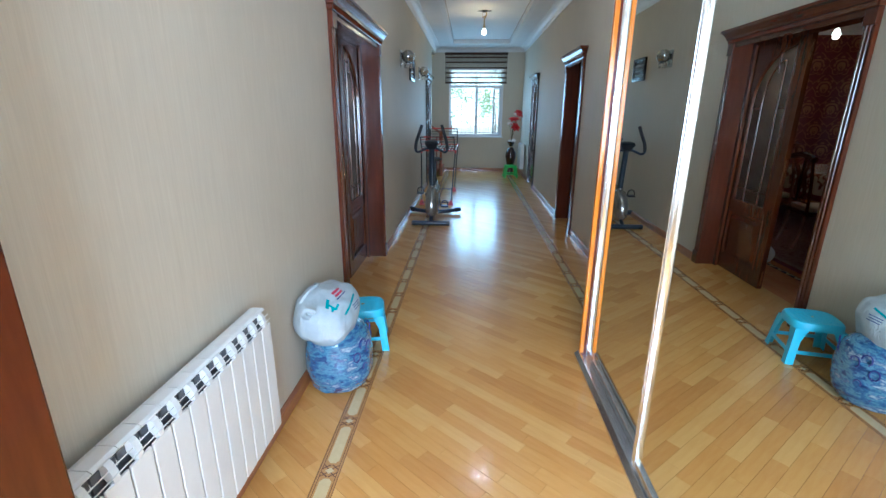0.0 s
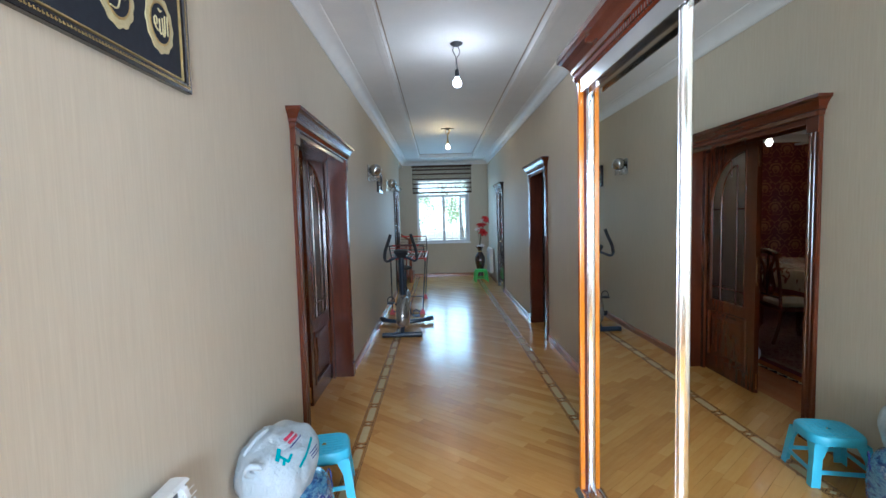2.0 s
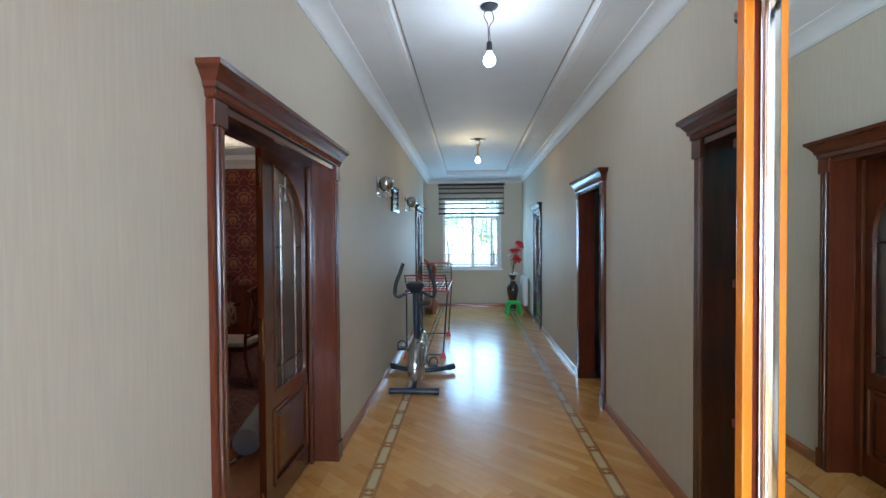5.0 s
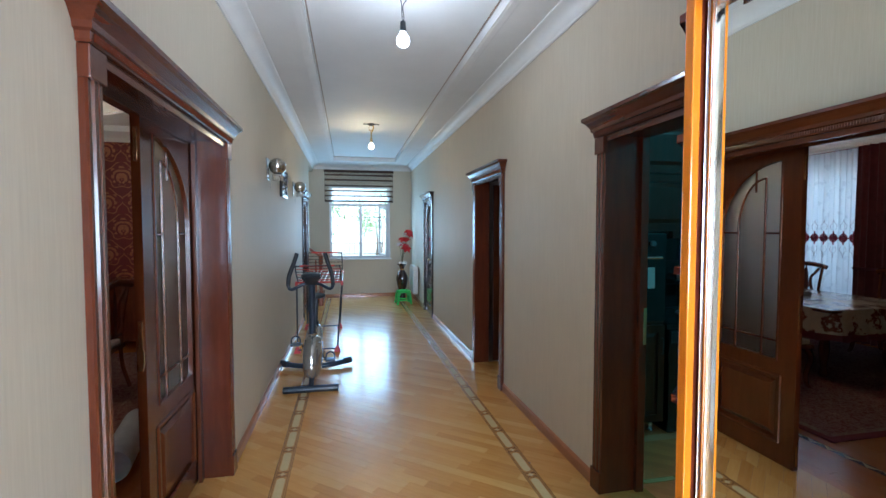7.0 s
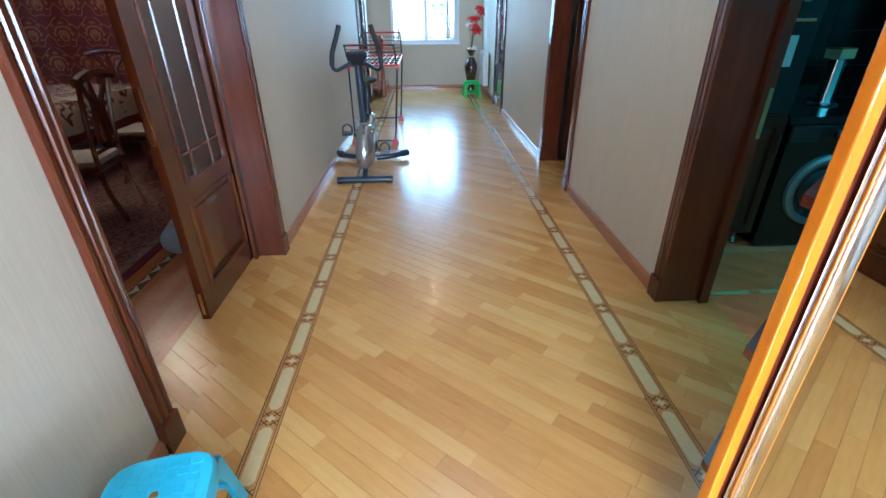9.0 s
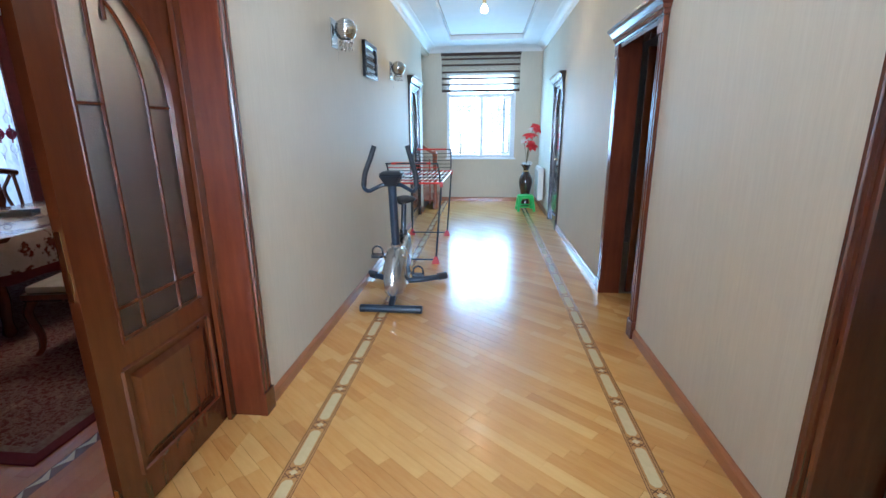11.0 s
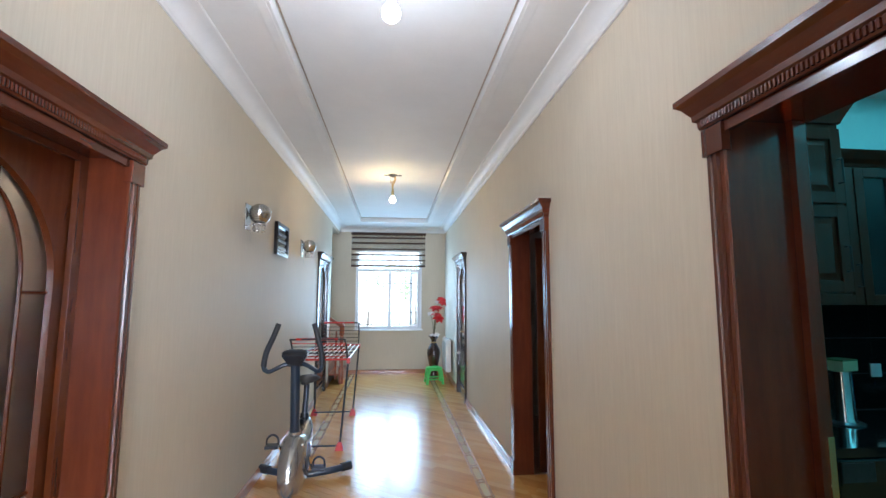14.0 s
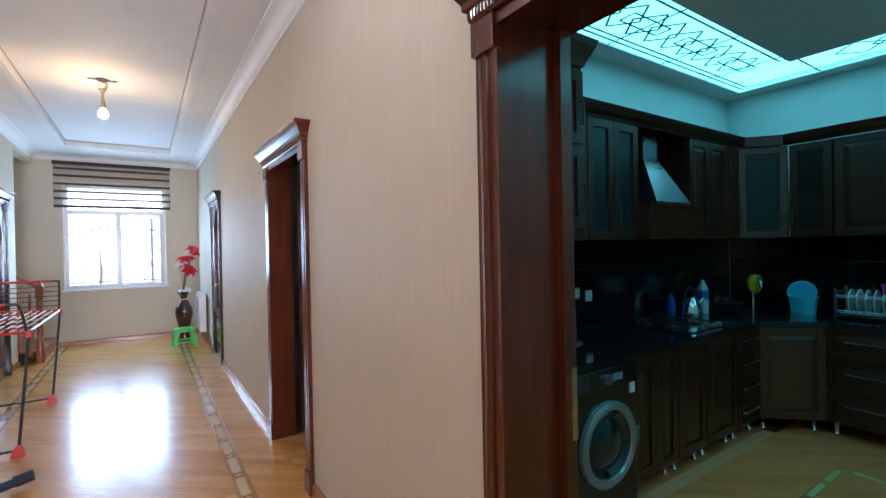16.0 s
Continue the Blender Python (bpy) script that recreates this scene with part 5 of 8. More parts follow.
# ---- wall pictures ----
BLACKGLOSS = mat("black_lacquer", (0.012, 0.01, 0.012), 0.18, coat=0.4)
GOLD = varied("aged_gold_paint", (0.50, 0.36, 0.13), (0.66, 0.50, 0.22), 30, 0.3, metal=0.8)
NAVYCLOTH = varied("black_blue_velvet", (0.012, 0.014, 0.022), (0.02, 0.024, 0.036), 40, 0.8)
OLD = varied("pale_gold_medallion", (0.50, 0.43, 0.22), (0.60, 0.53, 0.30), 30, 0.5, bumpy=0.2)
pic = thing("framed_calligraphy", "wide black and gold frame with gold calligraphy medallions on dark cloth", "picture")
px, py0, py1, pz0, pz1 = WL, 1.22, 2.142, 2.018, 2.388


def frame_ring(y0, y1, z0, z1, w, xa, xb):
    return boxes((xa, y0, z0, xb, y1, z0 + w), (xa, y0, z1 - w, xb, y1, z1), (xa, y0, z0 + w, xb, y0 + w, z1 - w), (xa, y1 - w, z0 + w, xb, y1, z1 - w), bev=0.002)


part("outer_frame", frame_ring(py0, py1, pz0, pz1, 0.030, px + 0.001, px + 0.022), BLACKGLOSS, pic)
bm = newbm()
y = py0 + 0.012
while y < py1 - 0.01:
    for z in (pz0 + 0.014, pz1 - 0.018):
        box(bm, px + 0.021, y - 0.004, z, px + 0.0235, y + 0.003, z + 0.004)
        box(bm, px + 0.021, y - 0.004, z + 0.004, px + 0.0234, y - 0.001, z + 0.008)
    y += 0.0115
z = pz0 + 0.02
while z < pz1 - 0.015:
    for yy in (py0 + 0.014, py1 - 0.018):
        box(bm, px + 0.021, yy, z - 0.004, px + 0.0235, yy + 0.004, z + 0.003)
        box(bm, px + 0.021, yy + 0.004, z - 0.004, px + 0.0234, yy + 0.008, z - 0.001)
    z += 0.0115
tagged(part("key_pattern", bm, GOLD, pic), kind="stuff")
part("inner_frame", frame_ring(py0 + 0.036, py1 - 0.036, pz0 + 0.036, pz1 - 0.036, 0.007, px + 0.002, px + 0.017), GOLD, pic, "thin gold slip frame")
part("mount", boxes((px + 0.001, py0 + 0.030, pz0 + 0.030, px + 0.010, py1 - 0.030, pz1 - 0.030)), NAVYCLOTH, pic, "dark cloth mount")
for k in range(4):
    yc, zc = 1.985 - 0.2 * k, 2.205
    bm = newbm()
    n = 60
    def scal(r):
        return [(yc + 0.072 * r * (1 + 0.035 * math.cos(12 * a)) * math.cos(a), zc + 0.094 * r * (1 + 0.035 * math.cos(12 * a)) * math.sin(a)) for a in [2 * math.pi * i / n for i in range(n)]]
    part("medallion", extrude(newbm(), scal(1.0), "x", px + 0.010, px + 0.013), OLD, pic)
    el = lambda r: [(yc + 0.072 * r * math.cos(a), zc + 0.094 * r * math.sin(a)) for a in [2 * math.pi * i / n for i in range(n)]]
    part("medallion_ring", extrude(newbm(), el(0.74), "x", px + 0.013, px + 0.0145), GOLD, pic)
    part("medallion_field", extrude(newbm(), el(0.66), "x", px + 0.0145, px + 0.0155), NAVYCLOTH, pic)
    bm = newbm()
    if k % 2 == 0:
        strokes = [[(0.030, 0.030), (0.030, -0.022)], [(0.018, 0.026), (0.016, -0.02), (0.008, -0.026), (0.006, 0.016)], [(0.006, -0.02), (-0.006, -0.026), (-0.008, 0.01)], [(-0.010, -0.022), (-0.026, -0.016), (-0.032, 0.004), (-0.022, 0.010), (-0.020, -0.006), (-0.034, -0.010)], [(0.004, 0.034), (-0.004, 0.030), (-0.010, 0.036)]]
    else:
        strokes = [[(0.036, 0.028), (0.018, 0.018), (0.004, 0.026), (0.010, 0.008), (0.03, 0.004)], [(0.026, -0.002), (0.0, 0.0), (-0.02, 0.012), (-0.034, 0.004), (-0.024, -0.006)], [(0.016, 0.038), (0.006, -0.006), (-0.006, -0.034), (-0.03, -0.036)], [(-0.012, -0.012), (-0.034, -0.022), (-0.038, -0.03)], [(-0.02, 0.034), (-0.032, 0.028)]]
    for st in strokes:
        tube(bm, smooth_path([(px + 0.0165, yc + a * 1.15, zc + b2 * 1.25) for a, b2 in st], 5), 0.0028, 6)
    part("calligraphy", bm, OLD, pic, "raised pale gold strokes")

SILVERY = mat("silver_picture_print", (0.30, 0.34, 0.36), 0.15)
small = thing("small_picture", "small black framed picture with silver lines between the wall lamps", "picture")
fy0, fy1, fz0, fz1 = 7.27, 7.74, 1.965, 2.285
part("frame", frame_ring(fy0, fy1, fz0, fz1, 0.04, WL + 0.002, WL + 0.035), BLACKGLOSS, small)
part("print", boxes((WL + 0.002, fy0 + 0.04, fz0 + 0.04, WL + 0.018, fy1 - 0.04, fz1 - 0.04)), BLACKGLOSS, small)
for k in range(3):
    part("print_line", boxes((WL + 0.018, fy0 + 0.07, fz0 + 0.065 + k * 0.07, WL + 0.020, fy1 - 0.07, fz0 + 0.09 + k * 0.07)), SILVERY, small)

# ---- wall lamps ----
CRYSTAL = glass("lamp_crystal")
SMOKE = mat("mirrored_lamp_glass", (0.42, 0.40, 0.36), 0.08, 0.95)


def sconce(y):
    t = thing("wall_lamp", "chrome wall lamp with a mirrored glass globe and hanging crystals", "wall lamp", (WL, y, 2.175), group="corridor wall lamps")
    part("back_plate", boxes((0.001, -0.065, -0.105, 0.012, 0.065, 0.10), bev=0.003), SMOKE, t)
    cx_ = 0.098
    part("globe", lathe(newbm(), [(0.001, -0.080)] + [(0.082 * math.cos(a), 0.082 * math.sin(a)) for a in [radians(-70 + 10 * k) for k in range(15)]] + [(0.001, 0.081)], 28, (cx_, 0, 0.025)), SMOKE, t, smooth=True)
    for k in range(9):
        z = -0.052 + k * 0.013
        rr = math.sqrt(0.082 ** 2 - z * z)
        part("rib", lathe(newbm(), [(rr - 0.001, z - 0.003), (rr + 0.0022, z), (rr - 0.001, z + 0.003)], 24, (cx_, 0, 0.025)), CHROME, t, smooth=True)
    part("arm", boxes((0.010, -0.012, -0.072, 0.12, 0.012, -0.060), bev=0.002), CHROME, t)
    part("crystal_ring", lathe(newbm(), [(0.050, -0.066), (0.054, -0.063), (0.054, -0.057), (0.050, -0.054)], 24, (cx_, 0, 0)), CHROME, t, smooth=True)
    for k in range(9):
        a = 2 * math.pi * k / 9
        part("crystal", lathe(newbm(), [(0.001, -0.045), (0.009, -0.03), (0.011, -0.015), (0.004, 0.0), (0.007, 0.008), (0.001, 0.016)], 6, (cx_ + 0.045 * math.cos(a), 0.045 * math.sin(a), -0.075)), CRYSTAL, t)
    part("pull_cord", tube(newbm(), [(0.03, 0, -0.10), (0.03, 0.002, -0.20)], 0.0015, 5), CHROME, t)
    return t


s1 = sconce(6.455)
s2 = copy_thing(s1, pose(WL, 8.565, 2.165))

# ---- hanging bulbs ----
def pendant(y, z, label, bulb_mat, brassy):
    x = 0.335
    t = thing("hanging_bulb", label, "ceiling light", (x, y, 0), group="corridor bulbs")
    part("ceiling_plate", lathe(newbm(), [(0.0, TRAY - 0.030), (0.02, TRAY - 0.028), (0.052, TRAY - 0.012), (0.06, TRAY - 0.001)], 20), BLACKMETAL, t, smooth=True)
    if brassy:
        part("ceiling_bar", boxes((-0.115, -0.014, TRAY - 0.012, 0.115, 0.014, TRAY - 0.001), bev=0.003), BLACKMETAL, t)
        part("holder_tube", tube(newbm(), smooth_path([(0.03, 0, TRAY - 0.025), (0.028, 0, TRAY - 0.07), (0.0, 0, TRAY - 0.13), (0, 0, z + 0.11)], 5), 0.012, 12), BRASS, t, smooth=True)
        part("set_screw", tube(newbm(), [(0.015, 0, TRAY - 0.085), (-0.035, 0, TRAY - 0.10)], 0.006, 8), BRASS, t)
    bm = newbm()
    tube(bm, smooth_path([(0.01, 0, TRAY - 0.02), (0.03, 0.01, TRAY - 0.08), (0.0, 0, TRAY - 0.14), (0.006, 0, z + 0.13), (0, 0, z + 0.10)], 6), 0.003, 6)
    tube(bm, smooth_path([(-0.02, 0, TRAY - 0.02), (-0.035, 0.01, TRAY - 0.06), (-0.01, 0, TRAY - 0.12), (-0.006, 0, z + 0.14), (0, 0, z + 0.10)], 6), 0.003, 6)
    part("wire", bm, BLACKMETAL if not brassy else BRASS, t, smooth=True)
    part("socket", lathe(newbm(), [(0.012, 0.11), (0.018, 0.105), (0.02, 0.06), (0.017, 0.045), (0.017, 0.04)], 16, (0, 0, z)), BLACKMETAL if not brassy else BRASS, t, smooth=True)
    b_ = part("bulb", lathe(newbm(), [(0.015, 0.05), (0.019, 0.035), (0.036, 0.010), (0.042, -0.012), (0.038, -0.034), (0.022, -0.049), (0.001, -0.054)], 20, (0, 0, z)), bulb_mat, t, smooth=True)
    b_.visible_shadow = False
    return t


pendant(4.70, 2.80, "bare white bulb in a black socket hanging on twisted wires, lit", glow("white_bulb", (0.93, 0.97, 1.0), 9.0), False)
pendant(8.60, 2.825, "lit warm bulb in a brass socket hanging from the ceiling", glow("warm_bulb", (1.0, 0.86, 0.60), 12.0), True)

# ---- exercise bike ----
BIKEBLACK = varied("black_bike_paint", (0.006, 0.008, 0.012), (0.014, 0.018, 0.024), 20, 0.34)
BIKEBAR = varied("dark_blue_grey_tube", (0.012, 0.022, 0.036), (0.022, 0.034, 0.052), 20, 0.28, coat=0.3)
SILVER = varied("champagne_silver_plastic", (0.34, 0.32, 0.29), (0.42, 0.40, 0.37), 8, 0.22, coat=0.6, metal=0.75)
RUBBER = varied("black_foam_grip", (0.012, 0.012, 0.013), (0.022, 0.022, 0.024), 40, 0.6)
bike = thing("exercise_bike", "upright exercise bike, silver shell with black frame, seat and handlebars", "exercise bike")
BX = -0.385
part("front_foot", tube(newbm(), [(BX - 0.245, 6.28, 0.034), (BX + 0.245, 6.28, 0.034)], 0.032, 16), BIKEBAR, bike, smooth=True)
for s in (-1, 1):
    part("foot_cap", tube(newbm(), [(BX + s * 0.21, 6.28, 0.033), (BX + s * 0.258, 6.28, 0.033), (BX + s * 0.262, 6.28, 0.033)], 0.033, 16, [0.033, 0.033, 0.024]), BIKEBLACK, bike, smooth=True)
part("rear_foot", tube(newbm(), smooth_path([(BX - 0.33, 7.10, 0.055), (BX - 0.22, 7.04, 0.05), (BX, 7.0, 0.04), (BX + 0.22, 7.04, 0.05), (BX + 0.35, 7.10, 0.06)], 5), 0.028, 14), BIKEBAR, bike, smooth=True)
for s in (-1, 1):
    part("foot_cap", tube(newbm(), [(BX + s * 0.31, 7.085, 0.056), (BX + s * 0.39, 7.125, 0.062)], 0.036, 14), RUBBER, bike, smooth=True)
part("frame_rail", tube(newbm(), smooth_path([(BX, 6.28, 0.05), (BX, 6.45, 0.12), (BX, 6.75, 0.15), (BX, 7.0, 0.07)], 5), 0.025, 12), BIKEBLACK, bike, smooth=True)
bm = newbm()
outline = [(6.33, 0.12), (6.315, 0.24), (6.36, 0.38), (6.47, 0.47), (6.56, 0.50), (6.70, 0.47), (6.86, 0.52), (6.97, 0.54), (7.01, 0.50), (6.97, 0.38), (6.90, 0.22), (6.80, 0.12), (6.62, 0.07), (6.46, 0.07)]
sm = smooth_path([(0, y, z) for y, z in outline + outline[:1]], 4)[:-1]
cyb_, czb_ = 6.66, 0.29
rings = []
for dx, sc in ((-0.092, 0.45), (-0.088, 0.66), (-0.07, 0.86), (-0.04, 0.96), (0, 1.0), (0.04, 0.96), (0.07, 0.86), (0.088, 0.66), (0.092, 0.45)):
    rings.append([bm.verts.new((BX + dx, cyb_ + (p.y - cyb_) * sc, czb_ + (p.z - czb_) * sc)) for p in sm])
for a, b2 in zip(rings, rings[1:]):
    for i in range(len(sm)):
        bm.faces.new((a[i], a[(i + 1) % len(sm)], b2[(i + 1) % len(sm)], b2[i]))
bm.faces.new(rings[0][::-1])
bm.faces.new(rings[-1])
part("shell", bm, SILVER, bike, "champagne silver plastic shell", True)
for s in (-1, 1):
    part("crank_disc", tube(newbm(), [(BX + s * 0.080, 6.66, 0.30), (BX + s * 0.094, 6.66, 0.30)], 0.10, 24), BIKEBLACK, bike, smooth=True)
part("main_post", tube(newbm(), [(BX, 6.58, 0.44), (BX, 6.545, 0.75), (BX, 6.50, 1.06)], 0.036, 16), BIKEBAR, bike, smooth=True)
part("post_collar", tube(newbm(), [(BX, 6.582, 0.43), (BX, 6.572, 0.52)], 0.046, 16), SILVER, bike, smooth=True)
part("seat_post", tube(newbm(), [(BX + 0.005, 6.90, 0.46), (BX + 0.01, 6.97, 0.80)], 0.024, 12), BIKEBAR, bike, smooth=True)
part("seat_sleeve", tube(newbm(), [(BX + 0.005, 6.895, 0.44), (BX + 0.008, 6.92, 0.57)], 0.035, 14), BIKEBLACK, bike, smooth=True)
part("height_knob", tube(newbm(), [(BX + 0.005, 6.86, 0.53), (BX + 0.005, 6.80, 0.53)], 0.02, 10), BIKEBLACK, bike, smooth=True)
bm = newbm()
rings = []
for y, w, h in ((6.80, 0.018, 0.012), (6.83, 0.03, 0.022), (6.92, 0.045, 0.03), (7.00, 0.085, 0.036), (7.06, 0.10, 0.036), (7.10, 0.085, 0.03), (7.12, 0.03, 0.015)):
    rings.append([bm.verts.new((BX + 0.01 + w * math.cos(a), y, 0.835 + (h if math.sin(a) > 0 else h * 0.9) * math.sin(a))) for a in [2 * math.pi * k / 18 for k in range(18)]])
for a, b2 in zip(rings, rings[1:]):
    for i in range(18):
        bm.faces.new((a[i], a[(i + 1) % 18], b2[(i + 1) % 18], b2[i]))
bm.faces.new(rings[0][::-1])
bm.faces.new(rings[-1])
part("saddle", bm, RUBBER, bike, "black padded saddle", True)
bm = newbm()
half = [(0.0, 6.50, 1.03), (0.07, 6.49, 1.035), (0.13, 6.47, 1.01), (0.185, 6.44, 0.99), (0.215, 6.42, 1.03), (0.205, 6.44, 1.13), (0.165, 6.48, 1.25), (0.135, 6.50, 1.345)]
for s in (-1, 1):
    part("handlebar", tube(newbm(), smooth_path([(BX + s * x, y, z) for x, y, z in half], 6), 0.0165, 12), BIKEBAR, bike, smooth=True)
    part("grip", tube(newbm(), smooth_path([(BX + s * x, y, z) for x, y, z in half[4:]], 6), 0.021, 12), RUBBER, bike, smooth=True)
bm = newbm()
loft_rects(bm, [(BX - 0.045, 6.47, BX + 0.045, 6.55, 1.02), (BX - 0.075, 6.44, BX + 0.075, 6.56, 1.075), (BX - 0.10, 6.43, BX + 0.10, 6.57, 1.115), (BX - 0.09, 6.47, BX + 0.09, 6.56, 1.14)])
bmesh.ops.bevel(bm, geom=list(bm.edges), offset=0.01, segments=2, affect="EDGES")
part("console", bm, BIKEBLACK, bike, "black console", True)
part("console_screen", boxes((BX - 0.05, 6.49, 1.144, BX + 0.05, 6.54, 1.149)), mat("grey_lcd", (0.12, 0.14, 0.13), 0.2), bike)
for s, yy, zz in ((-1, 6.60, 0.40), (1, 6.71, 0.19)):
    part("crank_arm", tube(newbm(), [(BX + s * 0.10, 6.66, 0.30), (BX + s * 0.115, yy, zz)], 0.013, 8), CHROME, bike)
    part("pedal", boxes((BX + s * 0.17 - 0.05, yy - 0.045, zz - 0.012, BX + s * 0.17 + 0.05, yy + 0.045, zz + 0.012), bev=0.004), BIKEBLACK, bike)
    part("pedal_strap", tube(newbm(), smooth_path([(BX + s * 0.17 - 0.045, yy, zz), (BX + s * 0.17 - 0.04, yy, zz + 0.06), (BX + s * 0.17, yy, zz + 0.085), (BX + s * 0.17 + 0.04, yy, zz + 0.06), (BX + s * 0.17 + 0.045, yy, zz)], 5), 0.008, 6), RUBBER, bike)
part("chrome_strip", tube(newbm(), smooth_path([(BX + 0.078, 6.48, 0.44), (BX + 0.08, 6.60, 0.36), (BX + 0.085, 6.8, 0.28), (BX + 0.07, 6.93, 0.30)], 5), 0.008, 8), CHROME, bike, smooth=True)

# ---- clothes airer ----
REDPL = mat("red_plastic", (0.55, 0.03, 0.018), 0.35)
AIRBLACK = BLACKMETAL
WHITEWIRE = mat("white_coated_wire", (0.72, 0.72, 0.72), 0.3)
air = thing("clothes_airer", "unfolded black clothes airer with white wires and red plastic joints", "clothes airer")
AX0, AX1, AY0, AY1, AZ = -0.665, -0.10, 7.76, 9.30, 0.905
for x in (AX0, AX1):
    part("side_rail", tube(newbm(), [(x, AY0, AZ), (x, AY1, AZ)], 0.009, 8), WHITEWIRE if x == AX1 else AIRBLACK, air)
for y in (AY0, AY1):
    part("end_rail", tube(newbm(), [(AX0, y, AZ), (AX1, y, AZ)], 0.011, 8), REDPL, air, "red end rail")
for k in range(1, 10):
    x = AX0 + (AX1 - AX0) * k / 10
    part("wire", tube(newbm(), [(x, AY0, AZ + 0.004), (x, AY1, AZ + 0.004)], 0.0045 if k % 2 else 0.007, 6), WHITEWIRE, air)
for y in (8.1, 8.45, 8.8):
    part("cross_tube", tube(newbm(), [(AX0, y, AZ - 0.006), (AX1, y, AZ - 0.006)], 0.007, 6), AIRBLACK, air)
for (xt, yt), (xb, yb_) in (((AX1, AY0 + 0.02), (-0.165, 7.72)), ((AX0, AY0 + 0.02), (-0.66, 7.74)), ((AX1, AY1 - 0.02), (-0.155, 9.12)), ((AX0, AY1 - 0.02), (-0.66, 9.16))):
    part("leg", tube(newbm(), [(xt, yt, AZ), (xb, yb_, 0.03)], 0.0105, 8), AIRBLACK, air)
    s = 1 if xt == AX1 else -1
    part("foot", loft_rects(newbm(), [(xb - 0.045, yb_ - 0.02, xb + 0.04, yb_ + 0.02, 0.0), (xb - 0.03, yb_ - 0.016, xb + 0.03, yb_ + 0.016, 0.05), (xb - 0.013, yb_ - 0.013, xb + 0.015, yb_ + 0.013, 0.085)]), REDPL, air, "red plastic foot")
    part("corner_joint", boxes((xt - 0.018, yt - 0.035, AZ - 0.04, xt + 0.018, yt + 0.02, AZ + 0.014), bev=0.004), REDPL, air, "red plastic joint")
for y in (7.73, 9.14):
    part("floor_rail", tube(newbm(), [(-0.66, y, 0.045), (-0.16, y, 0.045)], 0.009, 8), AIRBLACK, air)
for y0_, dy, up, tint in ((AY0, -0.19, 0.225, REDPL), (AY1, 0.14, 0.295, AIRBLACK)):
    wing = part("wing_frame", tube(newbm(), smooth_path([(AX0 + 0.02, y0_, AZ), (AX0 + 0.005, y0_ + dy * 0.8, AZ + up * 0.88), (AX0 + 0.05, y0_ + dy, AZ + up), (AX1 - 0.07, y0_ + dy, AZ + up), (AX1 - 0.02, y0_ + dy * 0.8, AZ + up * 0.88), (AX1 - 0.01, y0_, AZ)], 5), 0.009, 8), AIRBLACK, air, "raised black wing")
    part("wing_bar", tube(newbm(), [(AX0 + 0.06, y0_ + dy, AZ + up + 0.002), (AX1 - 0.09, y0_ + dy, AZ + up + 0.002)], 0.0115, 8), REDPL, wing)
    for k in range(1, 6):
        q = k / 6
        part("wing_wire", tube(newbm(), [(AX0 + 0.015, y0_ + dy * q, AZ + up * 0.97 * q), (AX1 - 0.015, y0_ + dy * q, AZ + up * 0.97 * q)], 0.0045, 6), tint if k % 2 else AIRBLACK, wing)
for y in (AY0 + 0.03, AY1 - 0.03):
    part("corner_clamp", boxes((AX1 - 0.014, y - 0.05, AZ - 0.012, AX1 + 0.014, y + 0.05, AZ + 0.012), bev=0.004), REDPL, air, "red plastic clamp")

# ---- vase with flowers ----
VASEMAT = varied("dark_brown_glazed_vase", (0.022, 0.008, 0.006), (0.05, 0.016, 0.010), 14, 0.15, coat=0.8)
vase = thing("floor_vase", "tall dark brown glazed floor vase", "vase", (1.17, 11.86, 0.0))
part("vase_body", lathe(newbm(), [(0.001, 0.0), (0.085, 0.0), (0.09, 0.02), (0.07, 0.08), (0.075, 0.18), (0.115, 0.36), (0.135, 0.47), (0.125, 0.55), (0.08, 0.63), (0.05, 0.68), (0.05, 0.73), (0.085, 0.785), (0.115, 0.81), (0.108, 0.81), (0.04, 0.74), (0.001, 0.74)], 32), VASEMAT, vase, smooth=True)
part("gilt_ring", lathe(newbm(), [(0.052, 0.68), (0.056, 0.685), (0.056, 0.695), (0.052, 0.70)], 32), GOLD, vase, smooth=True)
PETALR = varied("red_silk_petals", (0.50, 0.012, 0.018), (0.68, 0.03, 0.03), 20, 0.6)
PETALW = varied("white_silk_petals", (0.62, 0.62, 0.60), (0.75, 0.74, 0.72), 20, 0.6)
STEM = varied("green_brown_stem", (0.10, 0.09, 0.04), (0.15, 0.12, 0.06), 20, 0.7)
flowers = thing("artificial_flowers", "red and white artificial lilies standing in the floor vase", "flowers", (1.17, 11.86, 0.0))


def bloom(centre, way, size, material, seed):
    rnd = random.Random(seed)
    bm = newbm()
    q = Vector(way).to_track_quat("Z", "Y")
    for k in range(6):
        a = k * math.pi / 3 + rnd.uniform(-0.2, 0.2)
        pts = []
        for j in range(6):
            u = j / 5
            w = size * 0.34 * math.sin(math.pi * min(1, u * 0.9 + 0.08))
            r = size * u
            h = size * (0.55 * math.sin(u * 2.2) - 0.25 * u * u)
            row = []
            for s in (-1, 0, 1):
                p = Vector((r * math.cos(a) - s * w * math.sin(a), r * math.sin(a) + s * w * math.cos(a), h + abs(s) * size * 0.07))
                row.append(bm.verts.new(Vector(centre) + q @ p))
            pts.append(row)
        for r0, r1 in zip(pts, pts[1:]):
            for i in range(2):
                bm.faces.new((r0[i], r0[i + 1], r1[i + 1], r1[i]))
    return bm


